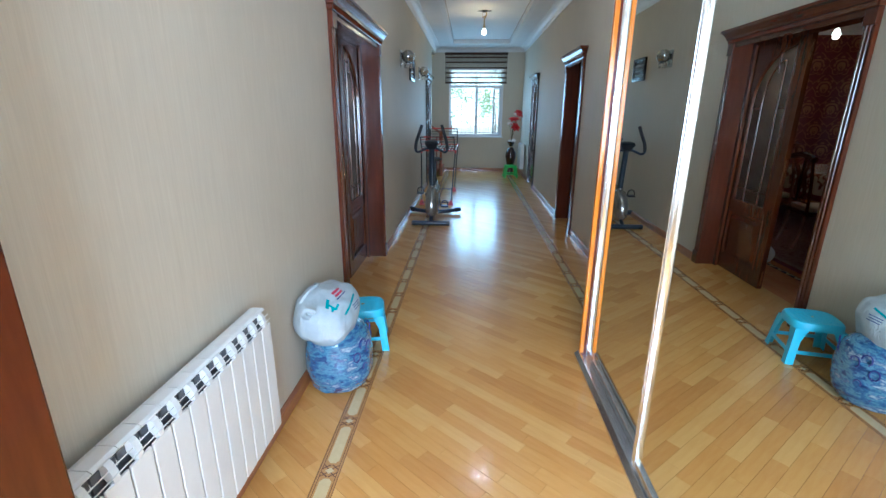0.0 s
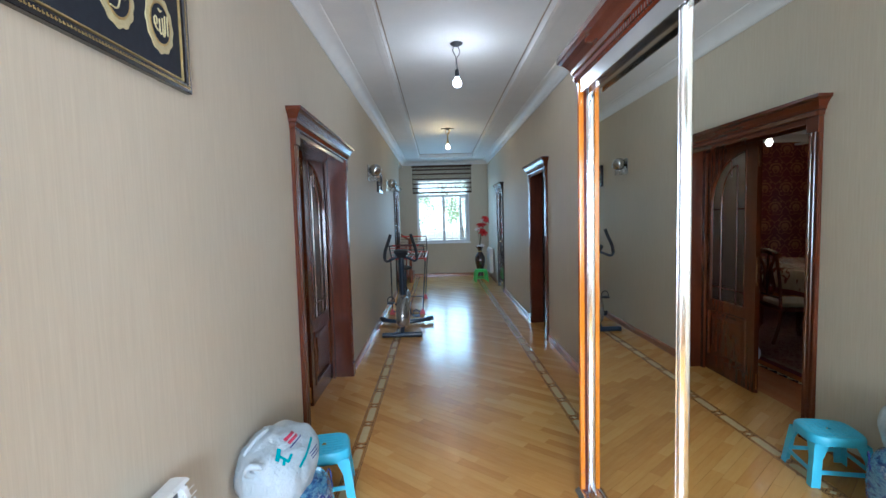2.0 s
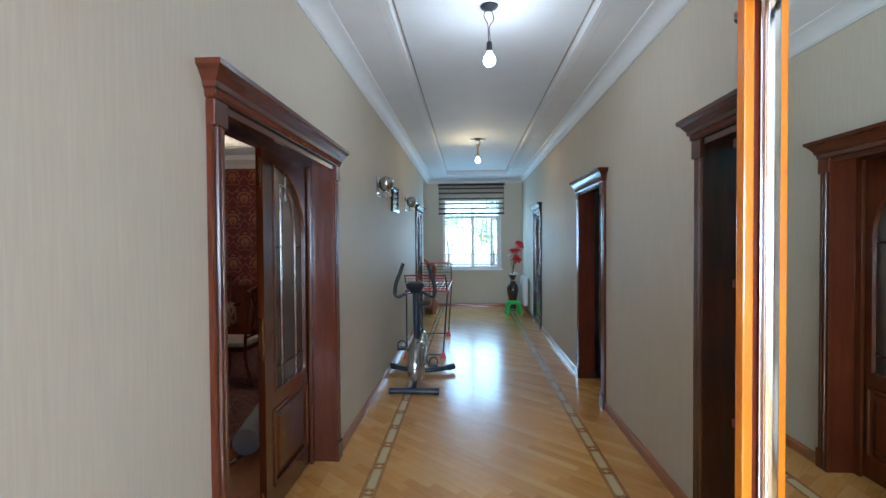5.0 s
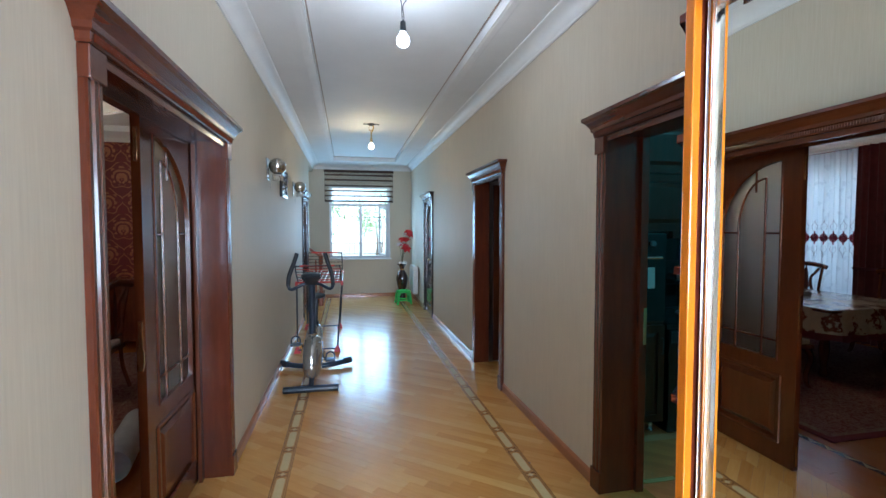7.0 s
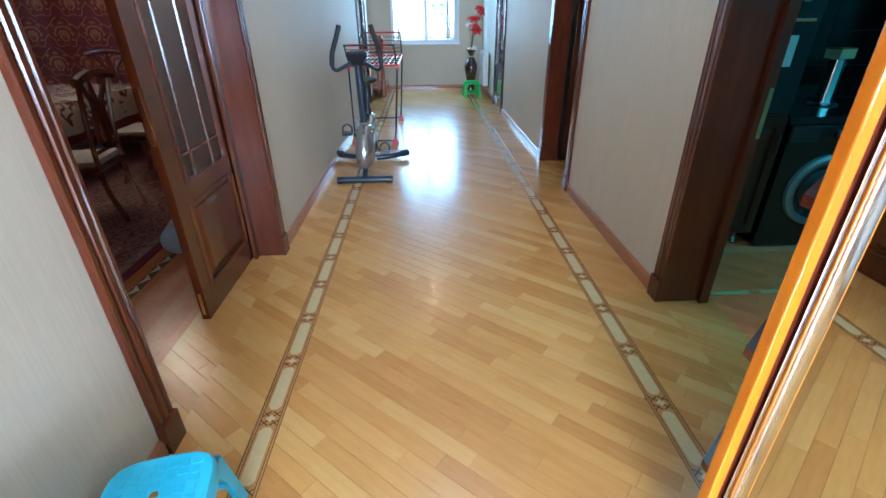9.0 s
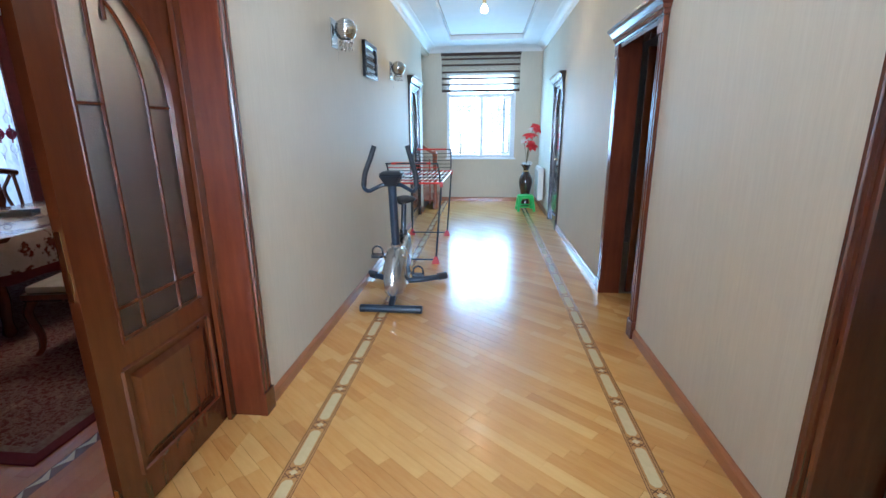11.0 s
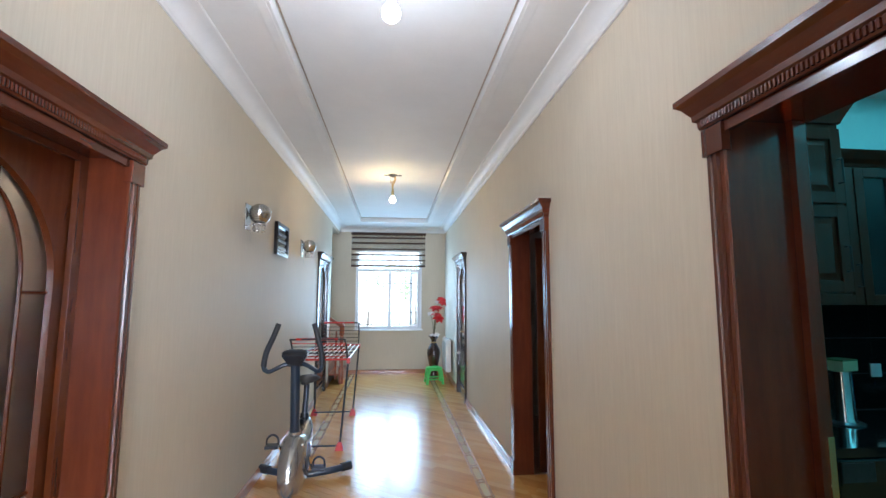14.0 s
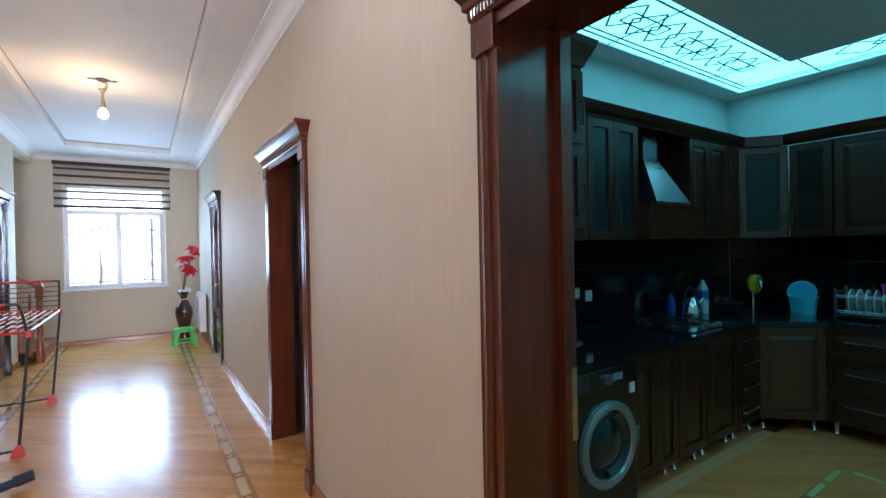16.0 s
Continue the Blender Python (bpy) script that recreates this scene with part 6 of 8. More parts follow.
for k, (x, y, z, sz_, m_) in enumerate([(0.14, -0.02, 1.48, 0.115, PETALR), (0.02, -0.02, 1.31, 0.12, PETALR), (0.10, 0.03, 1.33, 0.11, PETALR), (0.08, -0.05, 1.12, 0.13, PETALR), (0.16, 0.0, 1.42, 0.10, PETALR), (0.04, -0.06, 1.19, 0.12, PETALR), (0.09, 0.02, 1.45, 0.085, PETALW), (-0.06, -0.03, 1.22, 0.085, PETALW), (-0.01, 0.0, 0.80, 0.085, PETALW), (0.05, -0.03, 0.82, 0.07, PETALW)]):
    part("flower_head", bloom((x, y, z), (x * 1.5, -0.6 + 0.2 * (k % 3), 0.7), sz_, m_, k), m_, flowers, "red bloom" if m_ is PETALR else "white bloom", True)
    part("stem", tube(newbm(), smooth_path([(0, 0, 0.75), (x * 0.3, y * 0.5, 0.75 + (z - 0.75) * 0.55), (x, y, z)], 4), 0.004, 5), STEM, flowers)


# ---- kitchen ----
GRANITE = varied("black_granite", (0.006, 0.006, 0.007), (0.018, 0.018, 0.02), 60, 0.08, coat=0.5, fine=200)
TILEBLACK = varied("black_wall_tile", (0.004, 0.004, 0.005), (0.008, 0.008, 0.009), 6, 0.10)
STEEL = varied("brushed_steel", (0.25, 0.27, 0.30), (0.31, 0.33, 0.36), 8, 0.26, 0.30, metal=1.0)
SMOKEGLASS = mat("dark_cabinet_glass", (0.006, 0.007, 0.007), 0.10)
FROSTED = mat("bluish_frosted_glass", (0.014, 0.020, 0.023), 0.26)
LATTICE = mat("dark_lattice_wire", (0.05, 0.045, 0.04), 0.4)
# Lit copy of KWOOD: light on the corner doors is in its colour.
LITWOOD = wood_material("lit_cabinet_wood", (0.085, 0.022, 0.010), (0.12, 0.034, 0.016), 0.28, 0.25)


def cab_door(parent, w, h, glazed=False, material=None, handle="v", side=1, base=(0, 0, 0), drawer=False):
    """A panelled door in the plane y = 0 looking along -y, its lower left corner at base."""
    material = material or KWOOD
    x, y, z = base
    r = 0.055 if not drawer else 0.035
    bm = boxes((x, y - 0.02, z, x + r, y, z + h), (x + w - r, y - 0.02, z, x + w, y, z + h), (x + r, y - 0.02, z, x + w - r, y, z + r), (x + r, y - 0.02, z + h - r, x + w - r, y, z + h), bev=0.002)
    d = part("drawer_front" if drawer else "door", bm, material, parent)
    if glazed:
        part("pane", boxes((x + r, y - 0.008, z + r, x + w - r, y - 0.004, z + h - r)), FROSTED if glazed == "frosted" else SMOKEGLASS, d)
        if glazed is True:
            bm, xa, xb, za, zb = newbm(), x + r, x + w - r, z + r, z + h - r
            for sgn in (1, -1):
                c0 = za - (xb - xa)
                while c0 < zb:
                    ends_ = []
                    for px_ in (xa, xb):
                        pz_ = c0 + (px_ - xa if sgn > 0 else xb - px_)
                        ends_.append([px_, pz_])
                    (ax_, az_), (bx_, bz_) = ends_
                    lo_, hi_ = max(min(az_, bz_), za), min(max(az_, bz_), zb)
                    if hi_ > lo_:
                        pa_ = (ax_ + (lo_ - az_) / (bz_ - az_) * (bx_ - ax_), lo_)
                        pb_ = (ax_ + (hi_ - az_) / (bz_ - az_) * (bx_ - ax_), hi_)
                        tube(bm, [(pa_[0], y - 0.011, pa_[1]), (pb_[0], y - 0.011, pb_[1])], 0.0016, 4)
                    c0 += 0.024
            tagged(part("lattice", bm, LATTICE, d), kind="stuff")
    else:
        bm = newbm()
        rings = []
        for dy, i in ((-0.008, 0.0), (-0.010, 0.012), (-0.018, 0.035)):
            rings.append([bm.verts.new(p) for p in ((x + r + i, y + dy, z + r + i), (x + w - r - i, y + dy, z + r + i), (x + w - r - i, y + dy, z + h - r - i), (x + r + i, y + dy, z + h - r - i))])
        for a, b2 in zip(rings, rings[1:]):
            for i in range(4):
                bm.faces.new((a[i], a[(i + 1) % 4], b2[(i + 1) % 4], b2[i]))
        bm.faces.new(rings[-1])
        part("panel", bm, material, d)
    if handle == "h":
        part("handle", tube(newbm(), [(x + w * 0.2, y - 0.022, z + h * 0.62), (x + w * 0.2, y - 0.045, z + h * 0.62), (x + w * 0.8, y - 0.045, z + h * 0.62), (x + w * 0.8, y - 0.022, z + h * 0.62)], 0.005, 6), STEEL, d, "steel bar handle")
    elif handle == "v":
        hx = x + (w - r / 2 if side > 0 else r / 2)
        hz = z + (0.10 if z > 1 else h - 0.22)
        part("handle", tube(newbm(), [(hx, y - 0.02, hz), (hx, y - 0.045, hz), (hx, y - 0.045, hz + 0.12), (hx, y - 0.02, hz + 0.12)], 0.005, 6), BLACKMETAL, d, "dark bar handle")
    return d


def legs(parent, xs, y, material=None):
    for x in xs:
        part("foot", lathe(newbm(), [(0.02, 0.0), (0.022, 0.01), (0.014, 0.02), (0.014, 0.09), (0.02, 0.098)], 12, (x, y, 0.0)), CHROME, parent, smooth=True)


KY, CZ = 4.80, 0.86
# base units along the back wall
for x0, x1, kind in ((2.965, 3.435, "doors"), (3.445, 3.79, "door"), (3.80, 4.235, "door2"), (4.245, 4.615, "drawers")):
    c = thing("base_cabinet", "dark wooden base cabinet on short metal feet, " + ("with drawers" if kind == "drawers" else "doors closed"), "cabinet", (x0, KY, 0), group="kitchen base cabinets")
    w = x1 - x0
    part("body", boxes((0, 0.002, 0.10, w, 0.60, CZ - 0.045)), KWOOD, c)
    if kind == "drawers":
        for k in range(4):
            cab_door(c, w - 0.006, 0.17, handle="h", base=(0.003, 0, 0.105 + k * 0.178), drawer=True)
    elif kind == "doors":
        cab_door(c, w / 2 - 0.004, 0.705, base=(0.002, 0, 0.105), side=1)
        cab_door(c, w / 2 - 0.004, 0.705, base=(w / 2 + 0.002, 0, 0.105), side=-1)
    else:
        cab_door(c, w - 0.006, 0.705, base=(0.003, 0, 0.105), side=1 if kind == "door" else -1)
    legs(c, (0.05, w - 0.05), 0.05)
corner = thing("corner_base_cabinet", "diagonal corner base cabinet with one panelled wooden door", "cabinet", (4.62, KY, 0), turn=-44)
cw = math.hypot(4.95 - 4.62, KY - 4.48)
part("body", extrude(newbm(), [(0, 0.003), (cw, 0.003), (cw + 0.02, 0.02), (cw * 0.6, 0.75), (cw * 0.25, 0.75), (-0.02, 0.05)], "z", 0.10, CZ - 0.045), KWOOD, corner)
cab_door(corner, cw - 0.006, 0.705, base=(0.003, 0, 0.105), side=1, material=LITWOOD)
legs(corner, (0.05, cw - 0.05), 0.05)
for k in range(3):
    c = thing("drawer_cabinet", "dark wooden base cabinet with wide drawers and steel bar handles", "cabinet", (4.955, 4.475 - k * 0.61, 0), turn=-90, group="kitchen drawer cabinets")
    part("body", boxes((0, 0.002, 0.10, 0.60, 0.60, CZ - 0.045)), KWOOD, c)
    for j in range(3):
        cab_door(c, 0.594, 0.23, handle="h", base=(0.003, 0, 0.105 + j * 0.238), drawer=True)
    legs(c, (0.05, 0.55), 0.05)
worktop = setting("worktop", extrude(newbm(), [(2.365, 4.775), (4.60, 4.775), (4.935, 4.455), (4.935, 2.62), (5.595, 2.62), (5.595, KY1 - 0.003), (2.365, KY1 - 0.003)], "z", CZ - 0.042, CZ), GRANITE, "polished black granite worktop")
# backsplash tiles
bs = setting("backsplash", boxes((2.365, KY1 - 0.006, CZ, 5.59, KY1 - 0.0005, 1.52), (KX - 0.006, 2.62, CZ, KX - 0.0005, KY1 - 0.01, 1.52)), BLACKMETAL, "black glazed wall tiles above the worktop")
t1 = finish(boxes((0.001, -0.005, 0.001, 0.199, 0, 0.215), bev=0.0015), "tile", TILEBLACK)
for i in range(16):
    for j in range(3):
        o = new("tile", t1)
        o.location, o.parent = (2.37 + i * 0.2, KY1 - 0.006, CZ + 0.004 + j * 0.218), bs
t2 = finish(boxes((-0.005, 0.001, 0.001, 0, 0.199, 0.215), bev=0.0015), "tile", TILEBLACK)
for i in range(13):
    for j in range(3):
        o = new("tile", t2)
        o.location, o.parent = (KX - 0.006, 5.21 - i * 0.2, CZ + 0.004 + j * 0.218), bs

# wall units
UY, UZ0, UZ1 = 5.08, 1.51, 2.29
for x0, x1, n in ((2.625, 2.945, 1), (2.95, 3.485, 2), (4.155, 4.745, 2), (4.75, 4.975, 1)):
    c = thing("wall_cabinet", "dark wooden wall cabinet with narrow panelled doors", "cabinet", (x0, UY, 0), group="kitchen wall cabinets")
    w = (x1 - x0) / n
    part("body", boxes((0, 0.002, UZ0, x1 - x0, KY1 - UY - 0.004, UZ1)), KWOOD, c)
    for k in range(n):
        cab_door(c, w - 0.005, UZ1 - UZ0 - 0.004, "frosted" if x0 == 2.95 else False, base=(k * w + 0.0025, 0, UZ0 + 0.002), side=1 if k == 0 else -1)
c = thing("corner_wall_cabinet", "corner wall cabinet with a dark glazed door, frame coloured as lit", "cabinet", (4.98, UY, 0), turn=-49)
cw = math.hypot(5.22 - 4.98, UY - 4.80)
part("body", extrude(newbm(), [(0, 0.003), (cw, 0.003), (cw + 0.02, 0.02), (cw * 0.55, 0.45), (cw * 0.3, 0.45), (-0.02, 0.05)], "z", UZ0, UZ1), KWOOD, c)
cab_door(c, cw - 0.006, UZ1 - UZ0 - 0.004, True, LITWOOD, base=(0.003, 0, UZ0 + 0.002), side=1)
for k, wd in enumerate((0.29, 0.48, 0.48, 0.48)):
    y = 4.785 - sum((0.29, 0.48, 0.48, 0.48)[:k]) - 0.01 * k
    c = thing("wall_cabinet", "dark wooden wall cabinet with a " + ("glazed" if k == 0 else "panelled") + " door", "cabinet", (5.245, y, 0), turn=-90, group="kitchen wall cabinets")
    part("body", boxes((0, 0.002, UZ0, wd, 0.345, UZ1)), KWOOD, c)
    cab_door(c, wd - 0.005, UZ1 - UZ0 - 0.004, k == 0, base=(0.0025, 0, UZ0 + 0.002), side=-1)
cornice_k = setting("cabinet_crown", extrude(extrude(newbm(), [(UY + 0.02, UZ1 + 0.002), (UY - 0.02, UZ1 + 0.002), (UY - 0.025, UZ1 + 0.02), (UY - 0.045, UZ1 + 0.04), (UY - 0.06, UZ1 + 0.075), (UY - 0.065, UZ1 + 0.09), (UY + 0.02, UZ1 + 0.09)], "x", 2.625, 5.0), [(5.225, UZ1 + 0.002), (5.195, UZ1 + 0.002), (5.17, UZ1 + 0.04), (5.155, UZ1 + 0.09), (5.225, UZ1 + 0.09)], "y", 2.6, 4.81), KWOOD, "dark moulded crown over the wall cabinets")
part("corner_crown", extrude(newbm(), [(4.98, UY - 0.065), (5.155, 4.80), (5.225, 4.83), (5.02, UY + 0.02)], "z", UZ1 + 0.003, UZ1 + 0.089), KWOOD, cornice_k)
part("crown_top", boxes((2.63, UY + 0.02, UZ1 + 0.05, 5.24, KY1 - 0.004, UZ1 + 0.06)), KWOOD, cornice_k)
# hood in its niche
hood = thing("cooker_hood", "wooden cooker hood surround with a sloping brushed steel chimney", "cooker hood")
part("niche_back", boxes((3.49, 5.30, 1.76, 4.15, 5.31, UZ1)), KWOOD, hood)
part("valance", boxes((3.49, 4.99, 1.51, 4.15, 5.01, 1.735), (3.49, 5.01, 1.51, 3.51, 5.30, 1.735), (4.13, 5.01, 1.51, 4.15, 5.30, 1.735), (3.49, 4.98, 1.735, 4.15, 5.30, 1.755), bev=0.002), KWOOD, hood)
bm = newbm()
loft_rects(bm, [(3.60, 5.0, 4.04, 5.295, 1.757), (3.60, 5.0, 4.04, 5.295, 1.775), (3.72, 5.17, 3.92, 5.295, 2.10)])
part("steel_slope", bm, STEEL, hood)
part("chimney", boxes((3.73, 5.18, 2.102, 3.91, 5.295, UZ1), bev=0.002), STEEL, hood)

# tall oven unit
tall = thing("tall_oven_cabinet", "tall dark wooden cabinet with a built-in black oven and crown", "cabinet")
part("body", boxes((1.765, 4.802, 0.10, 2.355, KY1 - 0.004, 1.57)), KWOOD, tall)
part("upper_body", boxes((1.765, 4.802, 1.572, 2.58, KY1 - 0.004, 2.42)), KWOOD, tall)
legs(tall, (1.82, 2.30), 4.86)
cab_door(tall, 0.584, 0.75, base=(1.768, 4.80, 0.105), side=1)
cab_door(tall, 0.80, 0.42, base=(1.768, 4.80, 1.575), side=1)
cab_door(tall, 0.80, 0.38, base=(1.768, 4.80, 2.01), side=1)
part("crown", loft_rects(newbm(), [(1.765, 4.79, 2.59, KY1 - 0.005, 2.422), (1.765, 4.78, 2.60, KY1 - 0.005, 2.45), (1.765, 4.745, 2.635, KY1 - 0.005, 2.52), (1.765, 4.735, 2.645, KY1 - 0.005, 2.555)]), KWOOD, tall)
part("side_column", boxes((2.582, 5.10, UZ0, 2.622, KY1 - 0.004, 2.29)), KWOOD, tall)
oven = part("oven", boxes((1.775, 4.775, 0.885, 2.345, 4.80, 1.555), bev=0.003), mat("black_oven_glass", (0.008, 0.008, 0.01), 0.06, coat=0.6), tall, "built-in oven with a black glass front")
part("control_panel", boxes((1.78, 4.768, 1.41, 2.34, 4.774, 1.55)), BLACKGLOSS, oven)
for x in (1.90, 2.06, 2.22):
    part("knob", tube(newbm(), [(x, 4.768, 1.48), (x, 4.745, 1.48)], 0.02, 14), STEEL, oven)
part("oven_handle", tube(newbm(), [(1.84, 4.775, 1.375), (1.84, 4.74, 1.375), (2.28, 4.74, 1.375), (2.28, 4.775, 1.375)], 0.011, 8), CHROME, oven)
part("energy_sticker", boxes((2.19, 4.7735, 1.14, 2.25, 4.7745, 1.30)), WHITE, oven, "white paper energy sticker")

washer = thing("washing_machine", "black front-loading washing machine with a grey ring round its door", "washing machine", (2.68, KY - 0.03, 0))
part("body", boxes((-0.295, 0.0, 0.012, 0.295, 0.55, 0.812), bev=0.008), varied("black_appliance_paint", (0.006, 0.006, 0.007), (0.010, 0.010, 0.011), 10, 0.2, coat=0.3), washer)
part("control_panel", boxes((-0.29, -0.008, 0.70, 0.29, 0.002, 0.808), bev=0.003), BLACKGLOSS, washer)
part("detergent_drawer", boxes((-0.285, -0.012, 0.715, -0.12, -0.007, 0.80), bev=0.002), BLACKMETAL, washer)
part("program_dial", tube(newbm(), [(0.02, -0.008, 0.755), (0.02, -0.03, 0.755)], 0.028, 20), STEEL, washer)
part("display", boxes((0.07, -0.0095, 0.735, 0.16, -0.0085, 0.775)), mat("blue_white_display", (0.25, 0.4, 0.5), 0.2), washer)
part("sticker", boxes((0.23, -0.0095, 0.64, 0.27, -0.0005, 0.70)), WHITE, washer)
ringm = varied("grey_plastic_ring", (0.30, 0.33, 0.34), (0.36, 0.39, 0.40), 12, 0.24, metal=0.5)
n = 48
bm = newbm()
rings = []
for r, y in ((0.235, 0.0), (0.232, -0.022), (0.212, -0.034), (0.190, -0.028), (0.180, -0.012)):
    rings.append([bm.verts.new((0.03 + r * math.cos(2 * math.pi * k / n), y, 0.40 + r * math.sin(2 * math.pi * k / n))) for k in range(n)])
for a, b2 in zip(rings, rings[1:]):
    for k in range(n):
        bm.faces.new((a[k], a[(k + 1) % n], b2[(k + 1) % n], b2[k]))
door_w = part("door_ring", bm, ringm, washer, "grey plastic door ring", True)
bm = newbm()
rings = []
for r, y in ((0.182, -0.014), (0.172, -0.020), (0.155, -0.006), (0.14, 0.006), (0.12, -0.004), (0.08, -0.022), (0.04, -0.030), (0.001, -0.032)):
    rings.append([bm.verts.new((0.03 + r * math.cos(2 * math.pi * k / n), y - 0.004, 0.40 + r * math.sin(2 * math.pi * k / n))) for k in range(n)])
for a, b2 in zip(rings, rings[1:]):
    for k in range(n):
        bm.faces.new((a[k], a[(k + 1) % n], b2[(k + 1) % n], b2[k]))
part("door_glass", bm, mat("dark_washer_glass", (0.03, 0.04, 0.05), 0.05, 0.55, coat=0.8), door_w, "", True)
part("door_catch", boxes((0.235, -0.034, 0.36, 0.268, -0.002, 0.46), bev=0.004), ringm, door_w)


def on_top(name, label, category, x, y, z=CZ):
    return thing(name, label, category, (x, y, z + 0.0005))


flask = on_top("steel_flask", "tall polished steel coffee flask on the black worktop", "flask", 2.86, 5.16)
part("body", lathe(newbm(), [(0.001, 0), (0.062, 0), (0.062, 0.015), (0.052, 0.03), (0.046, 0.28), (0.001, 0.285)], 28), CHROME, flask, smooth=True)
part("base_plate", lathe(newbm(), [(0.001, 0.0), (0.085, 0.0), (0.088, 0.006), (0.07, 0.014), (0.06, 0.016)], 28), STEEL, flask, smooth=True)
boxy = thing("tea_box", "small white and green cardboard box on the flask", "box", (2.86, 5.16, CZ + 0.287), 14)
part("carton", boxes((-0.065, -0.05, 0, 0.065, 0.05, 0.055), bev=0.001), mat("pale_green_card", (0.40, 0.48, 0.30), 0.5), boxy)
part("carton_lid", boxes((-0.066, -0.051, 0.055, 0.066, 0.051, 0.062)), mat("dark_green_card", (0.06, 0.12, 0.04), 0.5), boxy)
socket_t = thing("wall_socket", "white wall socket on the black tiles", "socket", (3.38, KY1 - 0.012, 1.10))
part("plate", boxes((-0.035, -0.009, -0.04, 0.035, 0.0, 0.04), bev=0.002), PVC, socket_t)
hob = on_top("gas_hob", "black glass gas hob with cast grates and steel knobs", "hob", 3.95, 5.09)
part("glass_plate", boxes((-0.30, -0.25, 0, 0.30, 0.25, 0.008), bev=0.002), BLACKGLOSS, hob)
for x in (-0.15, 0.15):
    for y in (-0.08, 0.14):
        part("burner", lathe(newbm(), [(0.045, 0.008), (0.045, 0.02), (0.03, 0.026), (0.001, 0.026)], 18, (x, y, 0)), BLACKMETAL, hob, smooth=True)
        part("grate", boxes((x - 0.10, y - 0.004, 0.03, x + 0.10, y + 0.004, 0.038), (x - 0.004, y - 0.10, 0.0381, x + 0.004, y + 0.10, 0.0455), (x - 0.10, y - 0.004, 0.008, x - 0.092, y + 0.004, 0.03), (x + 0.092, y - 0.004, 0.008, x + 0.10, y + 0.004, 0.03)), BLACKMETAL, hob)
for k in range(5):
    part("knob", lathe(newbm(), [(0.016, 0.008), (0.016, 0.026), (0.012, 0.03), (0.001, 0.03)], 12, (-0.02 + k * 0.062, -0.215, 0)), STEEL, hob, smooth=True)
blue_b = on_top("blue_bottle", "small blue plastic bottle beside the hob", "bottle", 4.28, 5.30)
part("body", lathe(newbm(), [(0.001, 0), (0.035, 0.002), (0.037, 0.10), (0.030, 0.15), (0.014, 0.18), (0.014, 0.20), (0.001, 0.20)], 20), mat("deep_blue_plastic", (0.01, 0.07, 0.45), 0.25), blue_b, smooth=True)
kettle = on_top("kettle", "shiny steel whistling kettle with a bowed handle", "kettle", 4.42, 5.21)
part("body", lathe(newbm(), [(0.001, 0), (0.085, 0.003), (0.09, 0.03), (0.08, 0.09), (0.055, 0.15), (0.03, 0.17), (0.001, 0.175)], 28), CHROME, kettle, smooth=True)
part("handle", tube(newbm(), smooth_path([(-0.07, 0, 0.12), (-0.075, 0, 0.21), (0, 0, 0.245), (0.075, 0, 0.21), (0.07, 0, 0.12)], 5), 0.008, 8), BLACKMETAL, kettle, smooth=True)
part("spout", tube(newbm(), [(0.06, -0.02, 0.08), (0.12, -0.04, 0.15)], 0.014, 10), CHROME, kettle, smooth=True)
wb = on_top("water_bottle", "tall clear blue-white bottle with a blue label", "bottle", 4.68, 5.24)
part("body", lathe(newbm(), [(0.001, 0), (0.045, 0.003), (0.045, 0.20), (0.035, 0.24), (0.015, 0.27), (0.015, 0.29), (0.001, 0.29)], 24), mat("pale_bottle_plastic", (0.45, 0.55, 0.62), 0.15), wb, smooth=True)
part("bottle_label", lathe(newbm(), [(0.0455, 0.13), (0.046, 0.135), (0.046, 0.20), (0.0455, 0.205)], 24), mat("blue_label", (0.02, 0.12, 0.5), 0.4), wb, smooth=True)
cups = on_top("dish_bowl", "dark bowl filled with upturned glasses", "bowl", 4.98, 5.20)
part("bowl", lathe(newbm(), [(0.06, 0), (0.10, 0.02), (0.14, 0.07), (0.145, 0.075), (0.135, 0.07), (0.05, 0.012), (0.001, 0.01)], 28), BLACKMETAL, cups, smooth=True)
for k in range(5):
    a = k * 1.26
    part("drinking_glass", lathe(newbm(), [(0.028, 0.04), (0.033, 0.12), (0.031, 0.12), (0.026, 0.045), (0.001, 0.044)], 16, (0.07 * math.cos(a), 0.07 * math.sin(a), 0.01)), CRYSTAL, cups, smooth=True)
tap = on_top("tap", "chrome tap with yellow rubber gloves hung over it", "tap", 5.35, 5.12)
part("spout", tube(newbm(), smooth_path([(0, 0, 0), (0, 0, 0.22), (-0.03, -0.03, 0.28), (-0.09, -0.09, 0.27), (-0.11, -0.11, 0.20)], 6), 0.013, 12), CHROME, tap, smooth=True)
gl = thing("rubber_gloves", "yellow rubber gloves hanging over the tap", "gloves", (5.32, 5.09, CZ + 0.27))
bm = lathe(newbm(), [(0.001, 0.04), (0.05, 0.03), (0.075, -0.01), (0.07, -0.06), (0.05, -0.11), (0.02, -0.13), (0.001, -0.13)], 20, (0, 0, 0), (1.2, 0.7))
part("glove", crumple(bm, 0.02, 2, 14), mat("yellow_rubber", (0.62, 0.58, 0.02), 0.45), gl, smooth=True)
pot = on_top("blue_bucket", "light blue plastic bucket with its round lid leaning behind", "bucket", 5.30, 4.72)
part("body", lathe(newbm(), [(0.001, 0), (0.085, 0.0), (0.10, 0.13), (0.108, 0.135), (0.108, 0.145), (0.098, 0.145), (0.08, 0.01), (0.001, 0.01)], 28), BLUEPL, pot, smooth=True)
